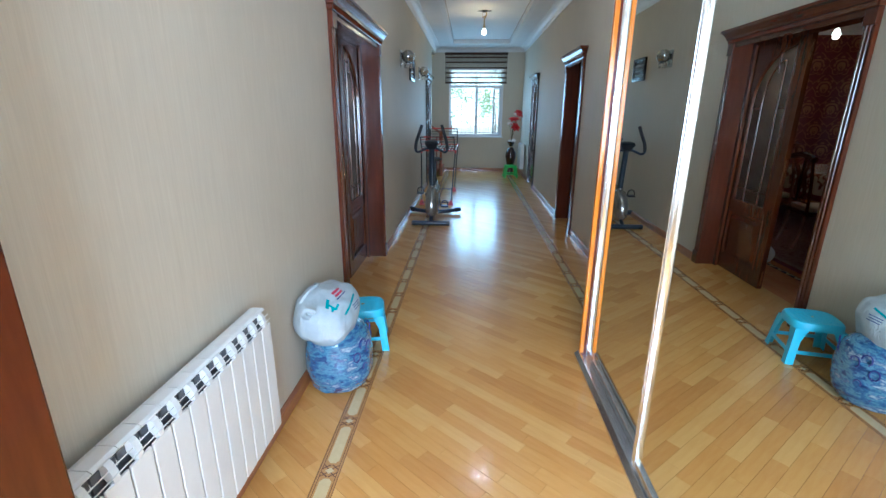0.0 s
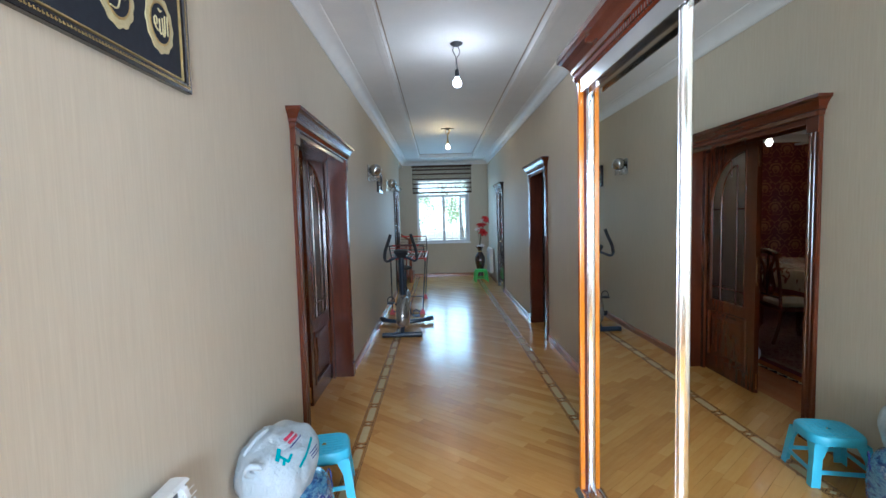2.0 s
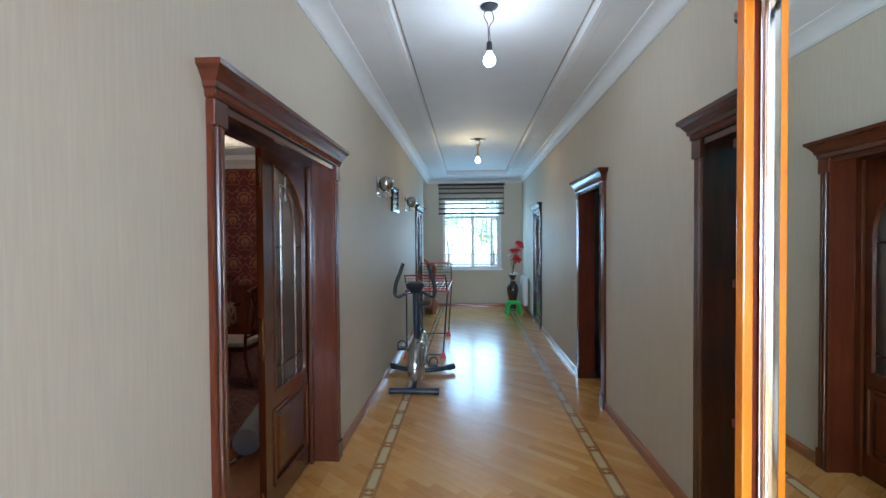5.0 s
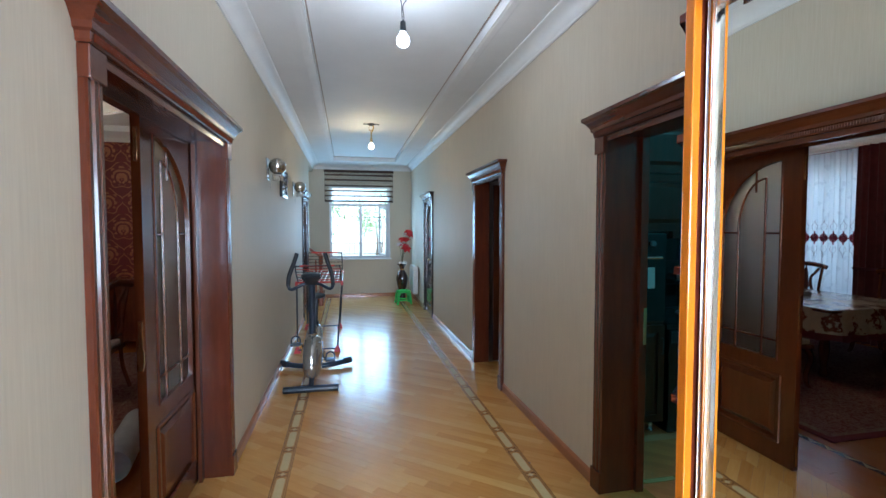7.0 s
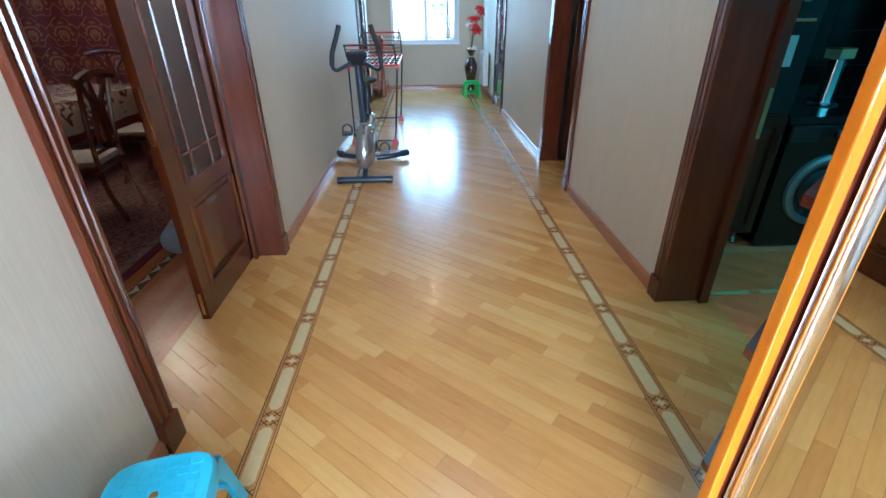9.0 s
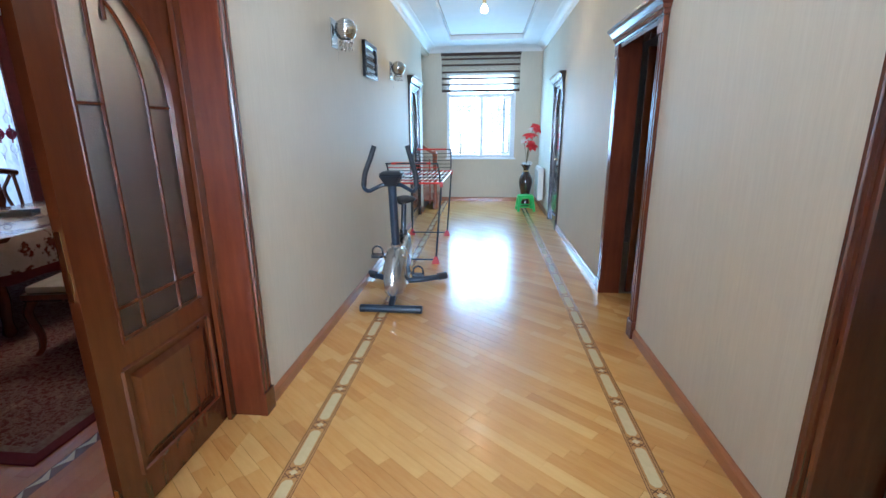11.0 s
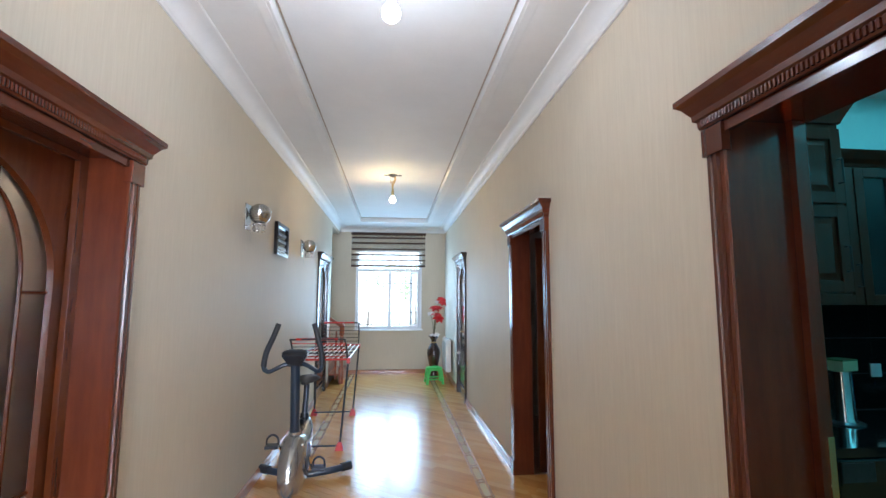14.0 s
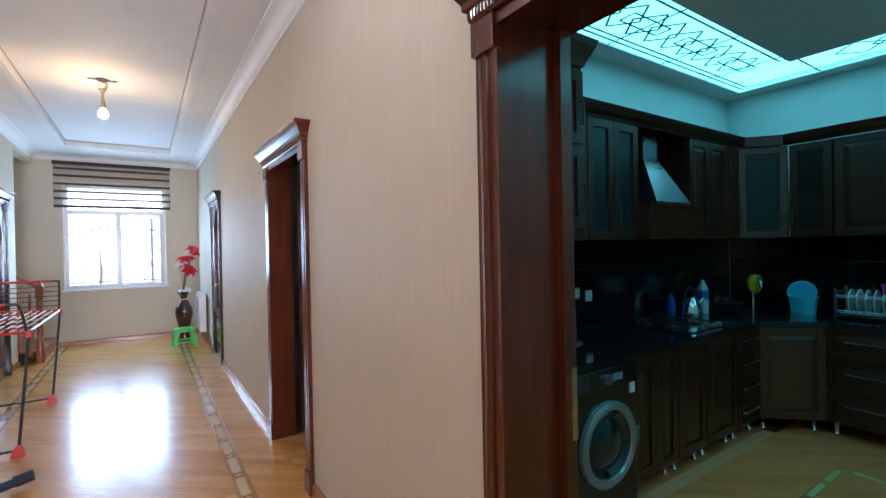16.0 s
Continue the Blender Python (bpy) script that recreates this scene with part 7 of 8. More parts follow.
bm = tube(newbm(), [(0.04, 0.02, 0.17), (0.052, 0.026, 0.174)], 0.105, 28)
part("lid", bm, BLUEPL, pot, smooth=True)
rack = on_top("dish_rack", "chrome dish rack with pale plates and a pink cup", "dish rack", 5.32, 4.28)
for s in (-1, 1):
    part("side_frame", boxes((-0.16, s * 0.19 - 0.008, 0, -0.145, s * 0.19 + 0.008, 0.24), (0.10, s * 0.19 - 0.008, 0, 0.115, s * 0.19 + 0.008, 0.24), (-0.145, s * 0.19 - 0.006, 0.20, 0.10, s * 0.19 + 0.006, 0.215)), STEEL, rack)
for z in (0.05, 0.065, 0.17, 0.185):
    part("rack_rail", tube(newbm(), [(-0.152, -0.185, z), (-0.152, 0.185, z)], 0.004, 6), STEEL, rack)
for k in range(6):
    y = -0.13 + k * 0.05
    part("plate", tube(newbm(), [(-0.02, y, 0.135), (-0.02, y + 0.008, 0.135)], 0.095, 24), WHITE, rack)
part("tray", boxes((-0.15, -0.18, 0.02, 0.10, 0.18, 0.028)), STEEL, rack)
part("pink_cup", lathe(newbm(), [(0.001, 0.19), (0.03, 0.19), (0.042, 0.28), (0.038, 0.28), (0.001, 0.20)], 20, (-0.06, -0.10, 0)), mat("pink_plastic", (0.55, 0.05, 0.32), 0.3), rack, smooth=True)

# ---- dining room ----
CHAIRWOOD = wood_material("carved_chair_wood", (0.06, 0.016, 0.008), (0.17, 0.045, 0.018), 0.25, 0.6)
SEATCLOTH = varied("cream_brocade", (0.42, 0.35, 0.26), (0.52, 0.45, 0.36), 14, 0.7, bumpy=0.3)


def dining_chair():
    """Seat towards +y, back at -y."""
    t = thing("dining_chair", "carved dark wooden dining chair with cream brocade seat", "chair", group="chairs round the dining table")
    part("seat_frame", loft_rects(newbm(), [(-0.23, -0.21, 0.23, 0.23, 0.385), (-0.24, -0.22, 0.24, 0.24, 0.40), (-0.24, -0.22, 0.24, 0.24, 0.435)]), CHAIRWOOD, t)
    bm = boxes((-0.215, -0.20, 0.436, 0.215, 0.225, 0.485), bev=0.02)
    part("seat", bm, SEATCLOTH, t, "cream brocade seat pad", True)
    for s in (-1, 1):
        part("front_leg", tube(newbm(), smooth_path([(s * 0.20, 0.20, 0.385), (s * 0.225, 0.225, 0.30), (s * 0.20, 0.20, 0.14), (s * 0.205, 0.21, 0.04), (s * 0.225, 0.235, 0.0)], 4), 0.02, 8, [0.032 - 0.00098 * k for k in range(17)]), CHAIRWOOD, t, smooth=True)
        part("back_leg", tube(newbm(), smooth_path([(s * 0.19, -0.27, 0.0), (s * 0.19, -0.21, 0.22), (s * 0.195, -0.20, 0.42), (s * 0.205, -0.225, 0.75), (s * 0.22, -0.27, 1.03)], 4), 0.018, 8), CHAIRWOOD, t, smooth=True)
    part("top_rail", tube(newbm(), smooth_path([(-0.265, -0.275, 1.02), (-0.16, -0.27, 1.045), (0, -0.268, 1.06), (0.16, -0.27, 1.045), (0.265, -0.275, 1.02)], 5), 0.034, 8), CHAIRWOOD, t, smooth=True)
    part("lower_rail", tube(newbm(), [(-0.20, -0.205, 0.53), (0.20, -0.205, 0.53)], 0.014, 8), CHAIRWOOD, t, smooth=True)
    part("splat", extrude(newbm(), [(-0.03, 0.53), (0.03, 0.53), (0.025, 0.66), (0.05, 0.74), (0.035, 0.82), (0.03, 0.92), (0.0, 1.04), (-0.03, 0.92), (-0.035, 0.82), (-0.05, 0.74), (-0.025, 0.66)], "y", -0.245, -0.23), CHAIRWOOD, t)
    for s in (-1, 1):
        part("scroll", tube(newbm(), smooth_path([(s * 0.03, -0.222, 0.56), (s * 0.10, -0.225, 0.64), (s * 0.075, -0.235, 0.76), (s * 0.07, -0.245, 0.86), (s * 0.13, -0.255, 0.94), (s * 0.175, -0.26, 1.0)], 5), 0.019, 6), CHAIRWOOD, t, smooth=True)
    return t


ch = dining_chair()
spots = [((-2.42, 5.60, 0.011), 100), ((-2.45, 6.62, 0.011), 90), ((-3.65, 5.03, 0.011), 0), ((-4.66, 7.28, 0.011), -90), ((-4.66, 6.10, 0.011), -90), ((-3.70, 8.12, 0), 180)]
ch.matrix_world = pose(*spots[0][0], 0, 0, spots[0][1])
for p_, a_ in spots[1:]:
    copy_thing(ch, pose(*p_, 0, 0, a_))
table = thing("dining_table", "long dark wooden dining table with turned legs", "table")
TX0_, TX1_, TY0_, TY1_ = -4.40, -2.98, 5.45, 7.75
part("tabletop", boxes((TX0_, TY0_, 0.715, TX1_, TY1_, 0.75), bev=0.01), CHAIRWOOD, table)
for x in (TX0_ + 0.12, TX1_ - 0.12):
    for y in (TY0_ + 0.15, TY1_ - 0.15):
        part("leg", lathe(newbm(), [(0.03, 0.011), (0.045, 0.04), (0.03, 0.12), (0.05, 0.3), (0.035, 0.5), (0.055, 0.6), (0.055, 0.714)], 16, (x, y, 0)), CHAIRWOOD, table, smooth=True)
part("apron", boxes((TX0_ + 0.08, TY0_ + 0.12, 0.61, TX0_ + 0.10, TY1_ - 0.12, 0.714), (TX1_ - 0.10, TY0_ + 0.12, 0.61, TX1_ - 0.08, TY1_ - 0.12, 0.714)), CHAIRWOOD, table)


def cloth_material():
    m = mat("cream_tablecloth", (0.6, 0.54, 0.44), 0.22, coat=0.6)
    t, b = nodes_of(m)
    c2 = ramp(t, noise_node(t, coords(t), 5, 4, 0.6), [(0.40, (0.60, 0.53, 0.42)), (0.53, (0.68, 0.61, 0.50)), (0.575, (0.16, 0.035, 0.03)), (0.62, (0.24, 0.10, 0.07)), (0.64, (0.64, 0.56, 0.44))])
    t.links.new(c2, b.inputs["Base Color"])
    bump(t, b, noise_node(t, coords(t), 40, 3), 0.2, 0.003)
    return m


CLOTH = cloth_material()
cloth = thing("tablecloth", "glossy cream tablecloth with dark red flowers and red hem", "tablecloth")
n = 120
ring_pts = []
for i in range(n):
    a = 2 * math.pi * i / n
    q = (abs(math.cos(a)) ** 8 + abs(math.sin(a)) ** 8) ** (-1 / 8)
    ring_pts.append(((TX0_ + TX1_) / 2 + ((TX1_ - TX0_) / 2 + 0.012) * q * math.cos(a), (TY0_ + TY1_) / 2 + ((TY1_ - TY0_) / 2 + 0.012) * q * math.sin(a), a))
def cloth_ring(bm, out, z, wave, dz=0):
    cx_, cy_ = (TX0_ + TX1_) / 2, (TY0_ + TY1_) / 2
    res = []
    for i, (x, y, a) in enumerate(ring_pts):
        d = Vector((x - cx_, (y - cy_), 0)).normalized()
        w = out + wave * math.sin(i * 2 * math.pi / n * 26)
        res.append(bm.verts.new((x + d.x * w, y + d.y * w, z + dz * abs(math.sin(i * math.pi / n * 26)))))
    return res
bm = newbm()
rings = [cloth_ring(bm, -0.02, 0.7525, 0), cloth_ring(bm, 0.0, 0.7515, 0), cloth_ring(bm, 0.010, 0.735, 0), cloth_ring(bm, 0.02, 0.64, 0.008), cloth_ring(bm, 0.03, 0.49, 0.018)]
for a, b2 in zip(rings, rings[1:]):
    for i in range(n):
        bm.faces.new((a[i], a[(i + 1) % n], b2[(i + 1) % n], b2[i]))
bm.faces.new(rings[0])
part("cloth", bm, CLOTH, cloth, smooth=True)
bm = newbm()
rings = [cloth_ring(bm, 0.03, 0.49, 0.018), cloth_ring(bm, 0.034, 0.41, 0.022, 0.02)]
for i in range(n):
    bm.faces.new((rings[0][i], rings[0][(i + 1) % n], rings[1][(i + 1) % n], rings[1][i]))
part("hem", bm, varied("dark_red_hem_cloth", (0.13, 0.012, 0.015), (0.2, 0.02, 0.022), 12, 0.6), cloth, smooth=True)
napkin = thing("napkin_holder", "pale metal napkin holder on the tablecloth", "napkin holder", (-3.75, 6.45, 0.753), 20)
part("holder", boxes((-0.12, -0.07, 0, 0.12, 0.07, 0.012), (-0.12, -0.07, 0.012, 0.12, -0.062, 0.045), (-0.12, 0.062, 0.012, 0.12, 0.07, 0.045), bev=0.002), STEEL, napkin)
sp = thing("spectacles", "dark framed spectacles lying on the tablecloth", "spectacles", (-3.25, 5.85, 0.754), 70)
bm = newbm()
for s in (-1, 1):
    tube(bm, [(s * 0.035 + 0.024 * math.cos(a), 0, 0.02 + 0.018 * math.sin(a)) for a in [2 * math.pi * k / 16 for k in range(17)]], 0.002, 6)
    tube(bm, [(s * 0.062, 0, 0.025), (s * 0.065, 0.13, 0.01)], 0.0018, 6)
part("frame", bm, BLACKMETAL, sp)


def rug_material():
    m = mat("patterned_red_rug", (0.15, 0.02, 0.02), 0.95)
    t, b = nodes_of(m)
    v = t.nodes.new("ShaderNodeTexVoronoi")
    v.inputs["Scale"].default_value = 5.5
    v.distance = "MINKOWSKI"
    t.links.new(coords(t), v.inputs["Vector"])
    c2 = ramp(t, v.outputs["Distance"], [(0.10, (0.45, 0.36, 0.29)), (0.18, (0.12, 0.014, 0.016)), (0.30, (0.34, 0.25, 0.20)), (0.42, (0.15, 0.016, 0.022)), (0.62, (0.22, 0.11, 0.08)), (0.8, (0.10, 0.012, 0.016))])
    c2 = mix(t, 0.45, c2, ramp(t, noise_node(t, coords(t), 22, 5, 0.75), [(0.42, (0.11, 0.012, 0.016)), (0.50, (0.48, 0.38, 0.31)), (0.58, (0.14, 0.016, 0.022))]))
    t.links.new(c2, b.inputs["Base Color"])
    bump(t, b, noise_node(t, coords(t), 300, 2), 0.4, 0.004)
    return m


rug = thing("rug", "large patterned dark red and cream rug under the dining table", "rug")
part("field", boxes((-5.0, 4.50, -0.004, -1.76, 8.2, 0.010)), rug_material(), rug)
part("border", boxes((-5.0, 4.39, -0.004, -1.64, 4.46, 0.009), (-1.70, 4.46, -0.004, -1.64, 8.3, 0.009)), varied("dark_red_rug_edge", (0.11, 0.008, 0.018), (0.15, 0.012, 0.026), 30, 0.95), rug, "plain dark red edge")
CREAMRUG = varied("cream_rug_band", (0.30, 0.25, 0.21), (0.16, 0.05, 0.05), 26, 0.95)
part("inner_band", boxes((-5.0, 4.46, -0.004, -1.70, 4.50, 0.0095), (-1.76, 4.50, -0.004, -1.70, 8.2, 0.0095)), CREAMRUG, rug, "narrow cream figured band")


def curtain_mesh(y0, y1, z0, z1, x, amp, waves, pinch=0.0):
    bm = newbm()
    n, m_ = waves * 6, 14
    rows = []
    for j in range(m_ + 1):
        v = j / m_
        z = z0 + (z1 - z0) * v
        row = []
        for i in range(n + 1):
            u = i / n
            yy = y0 + (y1 - y0) * u
            row.append(bm.verts.new((x + amp * (0.6 + 0.4 * (1 - v)) * math.sin(u * waves * 2 * math.pi + 0.6 * math.sin(v * 3)) + 0.4 * amp * math.sin(u * waves * 4.3 + 2), yy, z)))
        rows.append(row)
    for a, b2 in zip(rows, rows[1:]):
        for i in range(n):
            bm.faces.new((a[i], a[i + 1], b2[i + 1], b2[i]))
    return bm


def sheer_material():
    m = mat("white_net_curtain", (0.80, 0.84, 0.88), 0.8)
    t, b = nodes_of(m)
    tr = t.nodes.new("ShaderNodeBsdfTranslucent")
    tr.inputs["Color"].default_value = (0.80, 0.85, 0.90, 1)
    mx = t.nodes.new("ShaderNodeMixShader")
    mx.inputs[0].default_value = 0.6
    t.links.new(b.outputs[0], mx.inputs[1])
    t.links.new(tr.outputs[0], mx.inputs[2])
    out = next(q for q in t.nodes if q.type == "OUTPUT_MATERIAL")
    t.links.new(mx.outputs[0], out.inputs["Surface"])
    g = ramp(t, noise_node(t, coords(t), 9, 2, 0.4), [(0.60, (0.80, 0.82, 0.84)), (0.66, (0.52, 0.55, 0.58))])
    t.links.new(g, b.inputs["Base Color"])
    return m


cur = thing("net_curtain", "long white net curtain with a dark red embroidered band", "curtain")
part("net", curtain_mesh(6.66, 7.80, 0.03, 2.72, DX + 0.20, 0.024, 15), sheer_material(), cur, smooth=True)
REDEMB = mat("dark_red_embroidery", (0.30, 0.012, 0.05), 0.7)
GREYEMB = mat("grey_embroidery", (0.50, 0.50, 0.55), 0.7)
y = 6.76
while y < 7.76:
    bm, bm2 = newbm(), newbm()
    xx = DX + 0.245
    for z, r in ((1.46, 0.05), (1.46, 0.028)):
        tube(bm, [(xx, y + r * math.cos(a), z + r * 1.1 * math.sin(a)) for a in [2 * math.pi * k / 16 for k in range(17)]], 0.010, 5)
    box(bm, xx - 0.003, y - 0.075, 1.45, xx + 0.003, y + 0.075, 1.465)
    box(bm, xx - 0.0035, y - 0.008, 1.36, xx + 0.0035, y + 0.008, 1.56)
    for s in (-1, 1):
        tube(bm2, smooth_path([(xx, y + s * 0.03, 1.58), (xx, y + s * 0.045, 1.64), (xx, y + s * 0.012, 1.68), (xx, y, 1.73)], 4), 0.004, 5)
        tube(bm2, smooth_path([(xx, y + s * 0.03, 1.34), (xx, y + s * 0.045, 1.28), (xx, y + s * 0.012, 1.24), (xx, y, 1.17)], 4), 0.004, 5)
    part("embroidery", bm, REDEMB, cur, "dark red embroidered motif")
    tagged(part("embroidery_scroll", bm2, GREYEMB, cur), kind="stuff")
    y += 0.135
DRAPE = varied("dark_red_velvet_drape", (0.055, 0.006, 0.010), (0.10, 0.012, 0.016), 16, 0.8)
for y0_, y1_ in ((6.16, 6.72), (7.74, 8.30)):
    dr = thing("drape", "heavy dark red drape tied back by the net curtain", "curtain", group="dining room drapes")
    part("drape_cloth", curtain_mesh(y0_, y1_, 0.02, 2.74, DX + 0.27, 0.035, 6), DRAPE, dr, smooth=True)
    part("tie_back", tube(newbm(), [(DX + 0.31, y0_ + 0.02, 1.05), (DX + 0.32, y1_ - 0.02, 1.05)], 0.02, 8), DRAPE, dr)
part_rail = thing("curtain_rail", "white curtain rail under the cornice", "curtain rail")
part("rail", boxes((DX + 0.18, 6.1, 2.73, DX + 0.30, 8.85, 2.76)), PVC, part_rail)
dw = thing("window_3", "white framed dining room window behind the net curtain", "window", kind="structure")
part("window_frame", boxes((DX - 0.12, 6.7, 0.55, DX - 0.06, 6.76, 2.55), (DX - 0.12, 7.89, 0.55, DX - 0.06, 7.95, 2.55), (DX - 0.12, 6.76, 0.55, DX - 0.06, 7.89, 0.61), (DX - 0.12, 6.76, 2.49, DX - 0.06, 7.89, 2.55), (DX - 0.12, 7.30, 0.61, DX - 0.06, 7.36, 2.49)), PVC, dw)

hutch = thing("china_cabinet", "carved dark china cabinet with mirror-backed shelves of glassware", "cabinet", (DX + 0.02, 5.25, 0))
part("lower_case", boxes((0, -0.75, 0.06, 0.48, 0.75, 0.92), bev=0.01), CHAIRWOOD, hutch)
part("top_board", boxes((-0.0, -0.79, 0.922, 0.52, 0.79, 0.96), bev=0.008), CHAIRWOOD, hutch)
part("upper_case", boxes((0, -0.72, 0.962, 0.02, 0.72, 2.15), (0.02, -0.72, 0.962, 0.36, -0.68, 2.15), (0.02, 0.68, 0.962, 0.36, 0.72, 2.15), (0.02, -0.26, 0.962, 0.36, -0.23, 2.15), (0.02, 0.23, 0.962, 0.36, 0.26, 2.15), (0.02, -0.68, 2.10, 0.36, 0.68, 2.15)), CHAIRWOOD, hutch)
part("cabinet_crown", loft_rects(newbm(), [(0, -0.74, 0.38, 0.74, 2.152), (0, -0.78, 0.42, 0.78, 2.22), (0, -0.30, 0.36, 0.30, 2.42), (0, -0.10, 0.30, 0.10, 2.47)]), CHAIRWOOD, hutch)
part("plinth", boxes((0.03, -0.72, 0.0, 0.45, 0.72, 0.06)), CHAIRWOOD, hutch)
for k in range(3):
    yc = (-0.46, 0, 0.46)[k]
    w = 0.40
    bm = strip(newbm(), [(yc - w / 2, 0.14), (yc - w / 2, 0.84), (yc + w / 2, 0.84), (yc + w / 2, 0.14), (yc - w / 2, 0.14)], 0.484, 0.03, 0.01)
    part("door_moulding", bm, CHAIRWOOD, hutch)
    arch = [(yc - w / 2, 1.0)] + [(yc - w / 2 * math.cos(math.pi * j / 10), 1.85 + 0.18 * math.sin(math.pi * j / 10)) for j in range(11)] + [(yc + w / 2, 1.0)]
    part("glazed_door_frame", strip(newbm(), arch, 0.365, 0.035, 0.012), CHAIRWOOD, hutch)
    for z in (1.28, 1.58, 1.86):
        part("glass_shelf", boxes((0.03, yc - 0.2, z, 0.33, yc + 0.2, z + 0.006)), CRYSTAL, hutch)
    for z in (0.97, 1.287, 1.587):
        for j in range(3):
            part("glassware", lathe(newbm(), [(0.02, 0), (0.024, 0.004), (0.005, 0.012), (0.005, 0.06), (0.028, 0.08), (0.032, 0.14), (0.029, 0.14), (0.001, 0.075)], 12, (0.18, yc - 0.12 + j * 0.12, z)), STEEL, hutch, smooth=True)
roll = thing("rolled_cloth", "white roll wrapped in pale plastic lying on the parquet floor", "roll", (-1.47, 4.90, 0.0), 12)
part("roll_body", crumple(tube(newbm(), [(0, 0, 0.10), (0.0, 0.1, 0.10), (0.0, 0.25, 0.10), (0, 0.45, 0.10), (0, 0.75, 0.10)], 0.098, 28), 0.006, 4, 8), BAG, roll, smooth=True)
wp = thing("wall_picture", "small dark framed picture on the damask wall", "picture", (-2.55, DY1 - 0.002, 1.9))
part("frame", boxes((-0.2, -0.03, -0.13, 0.2, 0, -0.10), (-0.2, -0.03, 0.10, 0.2, 0, 0.13), (-0.2, -0.03, -0.10, -0.17, 0, 0.10), (0.17, -0.03, -0.10, 0.2, 0, 0.10)), BLACKGLOSS, wp)
part("print", boxes((-0.17, -0.012, -0.10, 0.17, -0.004, 0.10)), varied("dim_picture_print", (0.10, 0.08, 0.05), (0.22, 0.18, 0.12), 9, 0.5), wp)
side = thing("sideboard", "dark wooden sideboard standing against the red damask wall", "sideboard", (-2.6, DY1 - 0.24, 0))
part("case", boxes((-0.9, -0.22, 0.1, 0.9, 0.22, 0.88), bev=0.01), CHAIRWOOD, side)
part("top", boxes((-0.93, -0.25, 0.882, 0.93, 0.232, 0.92), bev=0.006), CHAIRWOOD, side)
for s in (-1, 1):
    for u in (-1, 1):
        part("foot", lathe(newbm(), [(0.02, 0), (0.04, 0.03), (0.03, 0.099)], 12, (s * 0.82, u * 0.15, 0)), CHAIRWOOD, side, smooth=True)
ph = thing("photo_frame", "silver photo frame standing on the sideboard", "photo frame", (-2.75, DY1 - 0.25, 0.921))
part("frame", boxes((-0.12, 0, 0, 0.12, 0.015, 0.02), (-0.12, 0, 0.15, 0.12, 0.015, 0.17), (-0.12, 0, 0.02, -0.10, 0.015, 0.15), (0.10, 0, 0.02, 0.12, 0.015, 0.15)), STEEL, ph)
part("photo", boxes((-0.10, 0.004, 0.02, 0.10, 0.010, 0.15)), varied("pale_photo", (0.20, 0.25, 0.35), (0.35, 0.38, 0.42), 8, 0.3), ph)
bulbd = thing("dining_lamp", "small lit glass lamp hanging in the dining room", "ceiling light", (-3.0, 6.78, 0))
part("rod", tube(newbm(), [(0, 0, 2.56), (0, 0, DC)], 0.01, 8), BRASS, bulbd)
b_ = part("lamp_glass", lathe(newbm(), [(0.001, 2.43), (0.03, 2.44), (0.045, 2.49), (0.03, 2.54), (0.012, 2.56)], 16), glow("warm_dining_bulb", (1.0, 0.85, 0.65), 10.0), bulbd, smooth=True)
b_.visible_shadow = False


# ---- the floor's pieces ----
floor = setting("floor", boxes((WL - 0.30, YN - 0.2, -0.12, WR + 0.30, YB + 0.2, -0.005)), SUBFLOOR, "varnished light oak parquet floor laid slantwise with inlaid borders")
field = planks(-0.40, YN, 1.075, YB, seed=3)
near = [p for p in field if 1.7 < sum(q[1] for q in p) / len(p) < 6.2]
near.sort(key=lambda p: abs(sum(q[1] for q in p) / len(p) - 3.6))
near, rest = near[:290], [p for p in field if p not in near[:290]]
for p in near:
    cx, cy = sum(q[0] for q in p) / len(p), sum(q[1] for q in p) / len(p)
    ob = new("plank", plank_mesh([[(x - cx, y - cy) for x, y in p]], "plank", PLANK))
    ob.location = (cx, cy, 0)
    ob.parent = floor
others = rest + planks(WL, YN, -0.50, YB, seed=5) + planks(1.175, YN, WR, YB, seed=6)
for x0, x1, y0, y1 in ((-1.05, WL, LD0, LD1), (WR, 1.75, KD0, KD1), (WR, 1.75, RD0, RD1), (WR, 1.6, TD0, TD1), (-0.9, WL, SD0, SD1)):
    others += planks(x0, y0, x1, y1, seed=9)
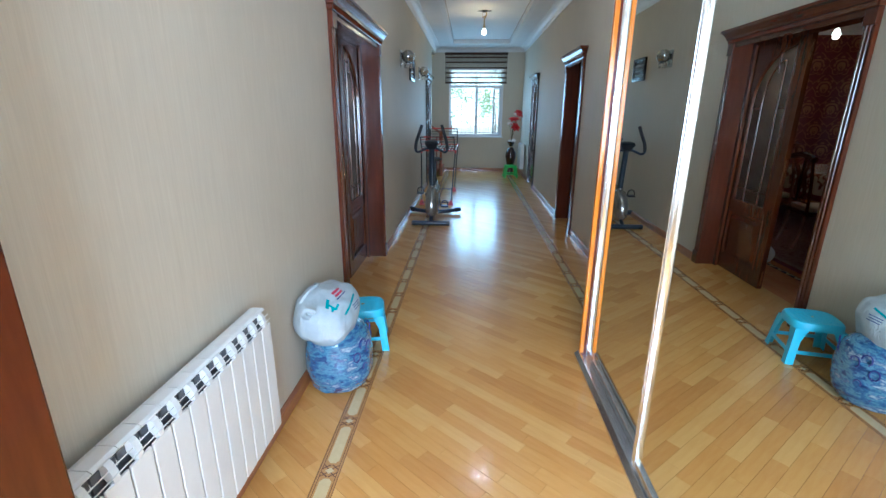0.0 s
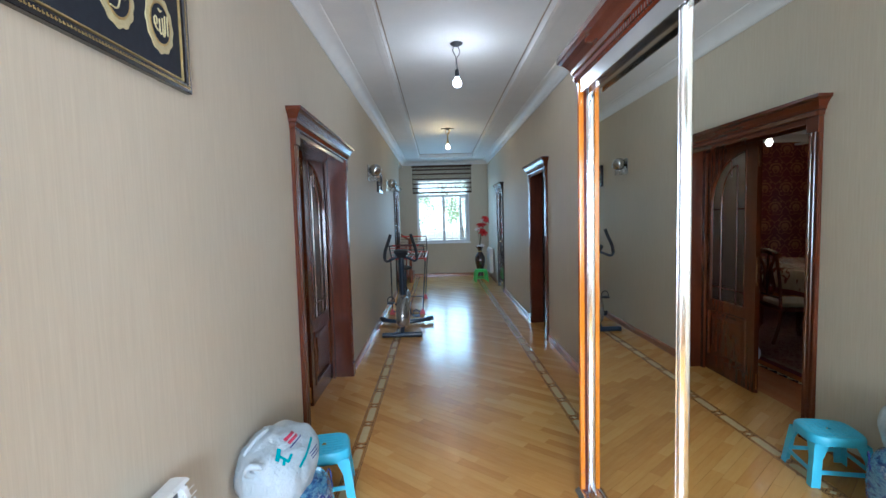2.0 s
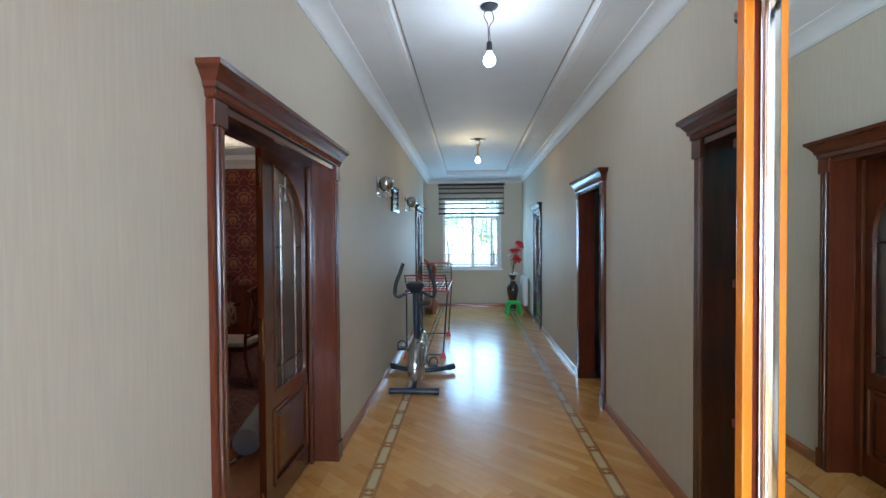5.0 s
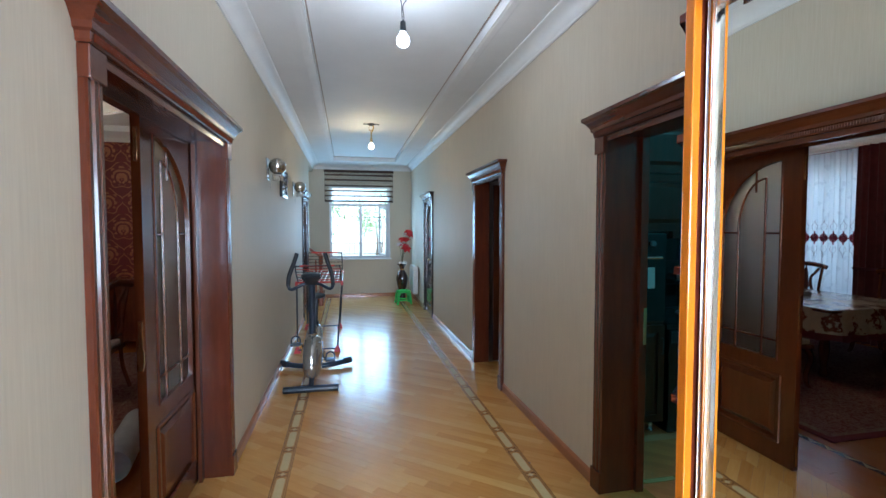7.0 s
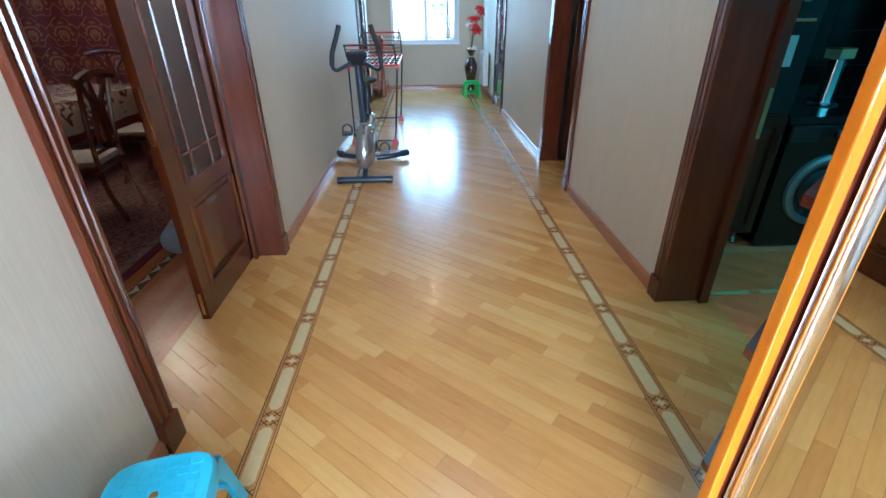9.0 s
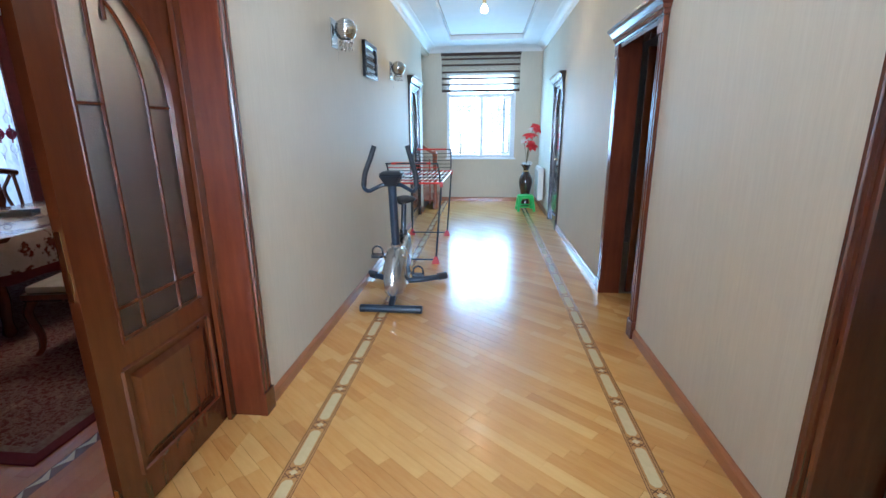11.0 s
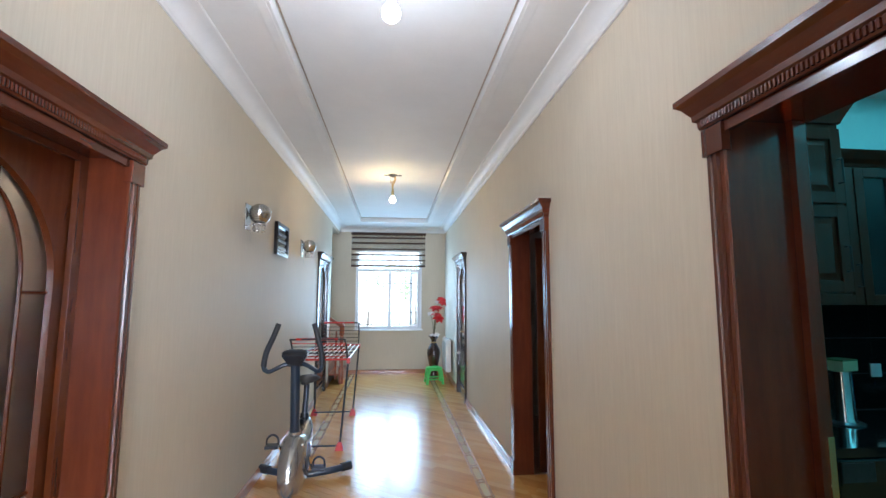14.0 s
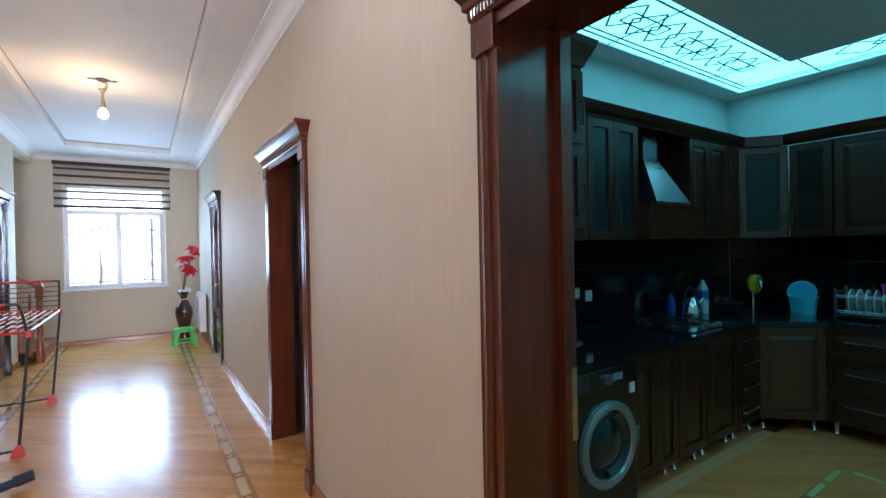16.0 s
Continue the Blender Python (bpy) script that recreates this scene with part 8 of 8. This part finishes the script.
ob = new("parquet_rest", plank_mesh(others, "parquet_rest", PLANK_FAR))
ob.parent = floor
tagged(ob, kind="stuff")

PERIOD = 0.335
tile_me = finish(extrude(newbm(), [(-0.026, -0.105), (-0.012, -0.122), (0.012, -0.122), (0.026, -0.105), (0.026, 0.105), (0.012, 0.122), (-0.012, 0.122), (-0.026, 0.105)], "z", -0.004, 0.0006), "inlay_tile", CREAM)
dia_me = finish(extrude(newbm(), [(-0.02, 0), (0, -0.017), (0.02, 0), (0, 0.017)], "z", -0.004, 0.0007), "inlay_diamond", CREAM)
for xc in (-0.449, 1.124):
    border = part("inlay_border", boxes((xc - 0.0485, YN, -0.006, xc + 0.0485, YB, -0.0006)), INLAYBASE, floor)
    bm = newbm()
    for dx in (-0.0465, -0.036, 0.036, 0.0465):
        box(bm, xc + dx - 0.0016, YN, -0.004, xc + dx + 0.0016, YB, 0.0)
    y = 4.748 - 20 * PERIOD + 0.042
    ys = []
    while y < YB - 0.2:
        if y > YN:
            ys.append(y)
        y += PERIOD
    for y in ys:
        for s in (-1, 1):
            extrude(bm, [(xc - 0.036, y + s * 0.034), (xc - 0.030, y + s * 0.034), (xc + 0.002, y + s * 0.004), (xc - 0.004, y + s * 0.002)], "z", -0.004, 0.0004)
            extrude(bm, [(xc + 0.036, y + s * 0.034), (xc + 0.030, y + s * 0.034), (xc - 0.002, y + s * 0.005), (xc + 0.004, y + s * 0.003)], "z", -0.004, 0.0003)
            extrude(bm, [(xc - 0.036, y + s * 0.006), (xc - 0.036, y + s * 0.012), (xc - 0.006, y + s * 0.036), (xc - 0.001, y + s * 0.033)], "z", -0.004, 0.0005)
            extrude(bm, [(xc + 0.036, y + s * 0.006), (xc + 0.036, y + s * 0.012), (xc + 0.006, y + s * 0.036), (xc + 0.001, y + s * 0.033)], "z", -0.004, 0.0005)
    part("inlay_lines", bm, DARKINLAY, border)
    for y in ys:
        for me, yy in ((tile_me, y + PERIOD / 2), (dia_me, y)):
            t = new(me.name, me)
            t.location = (xc, yy, 0)
            t.parent = border
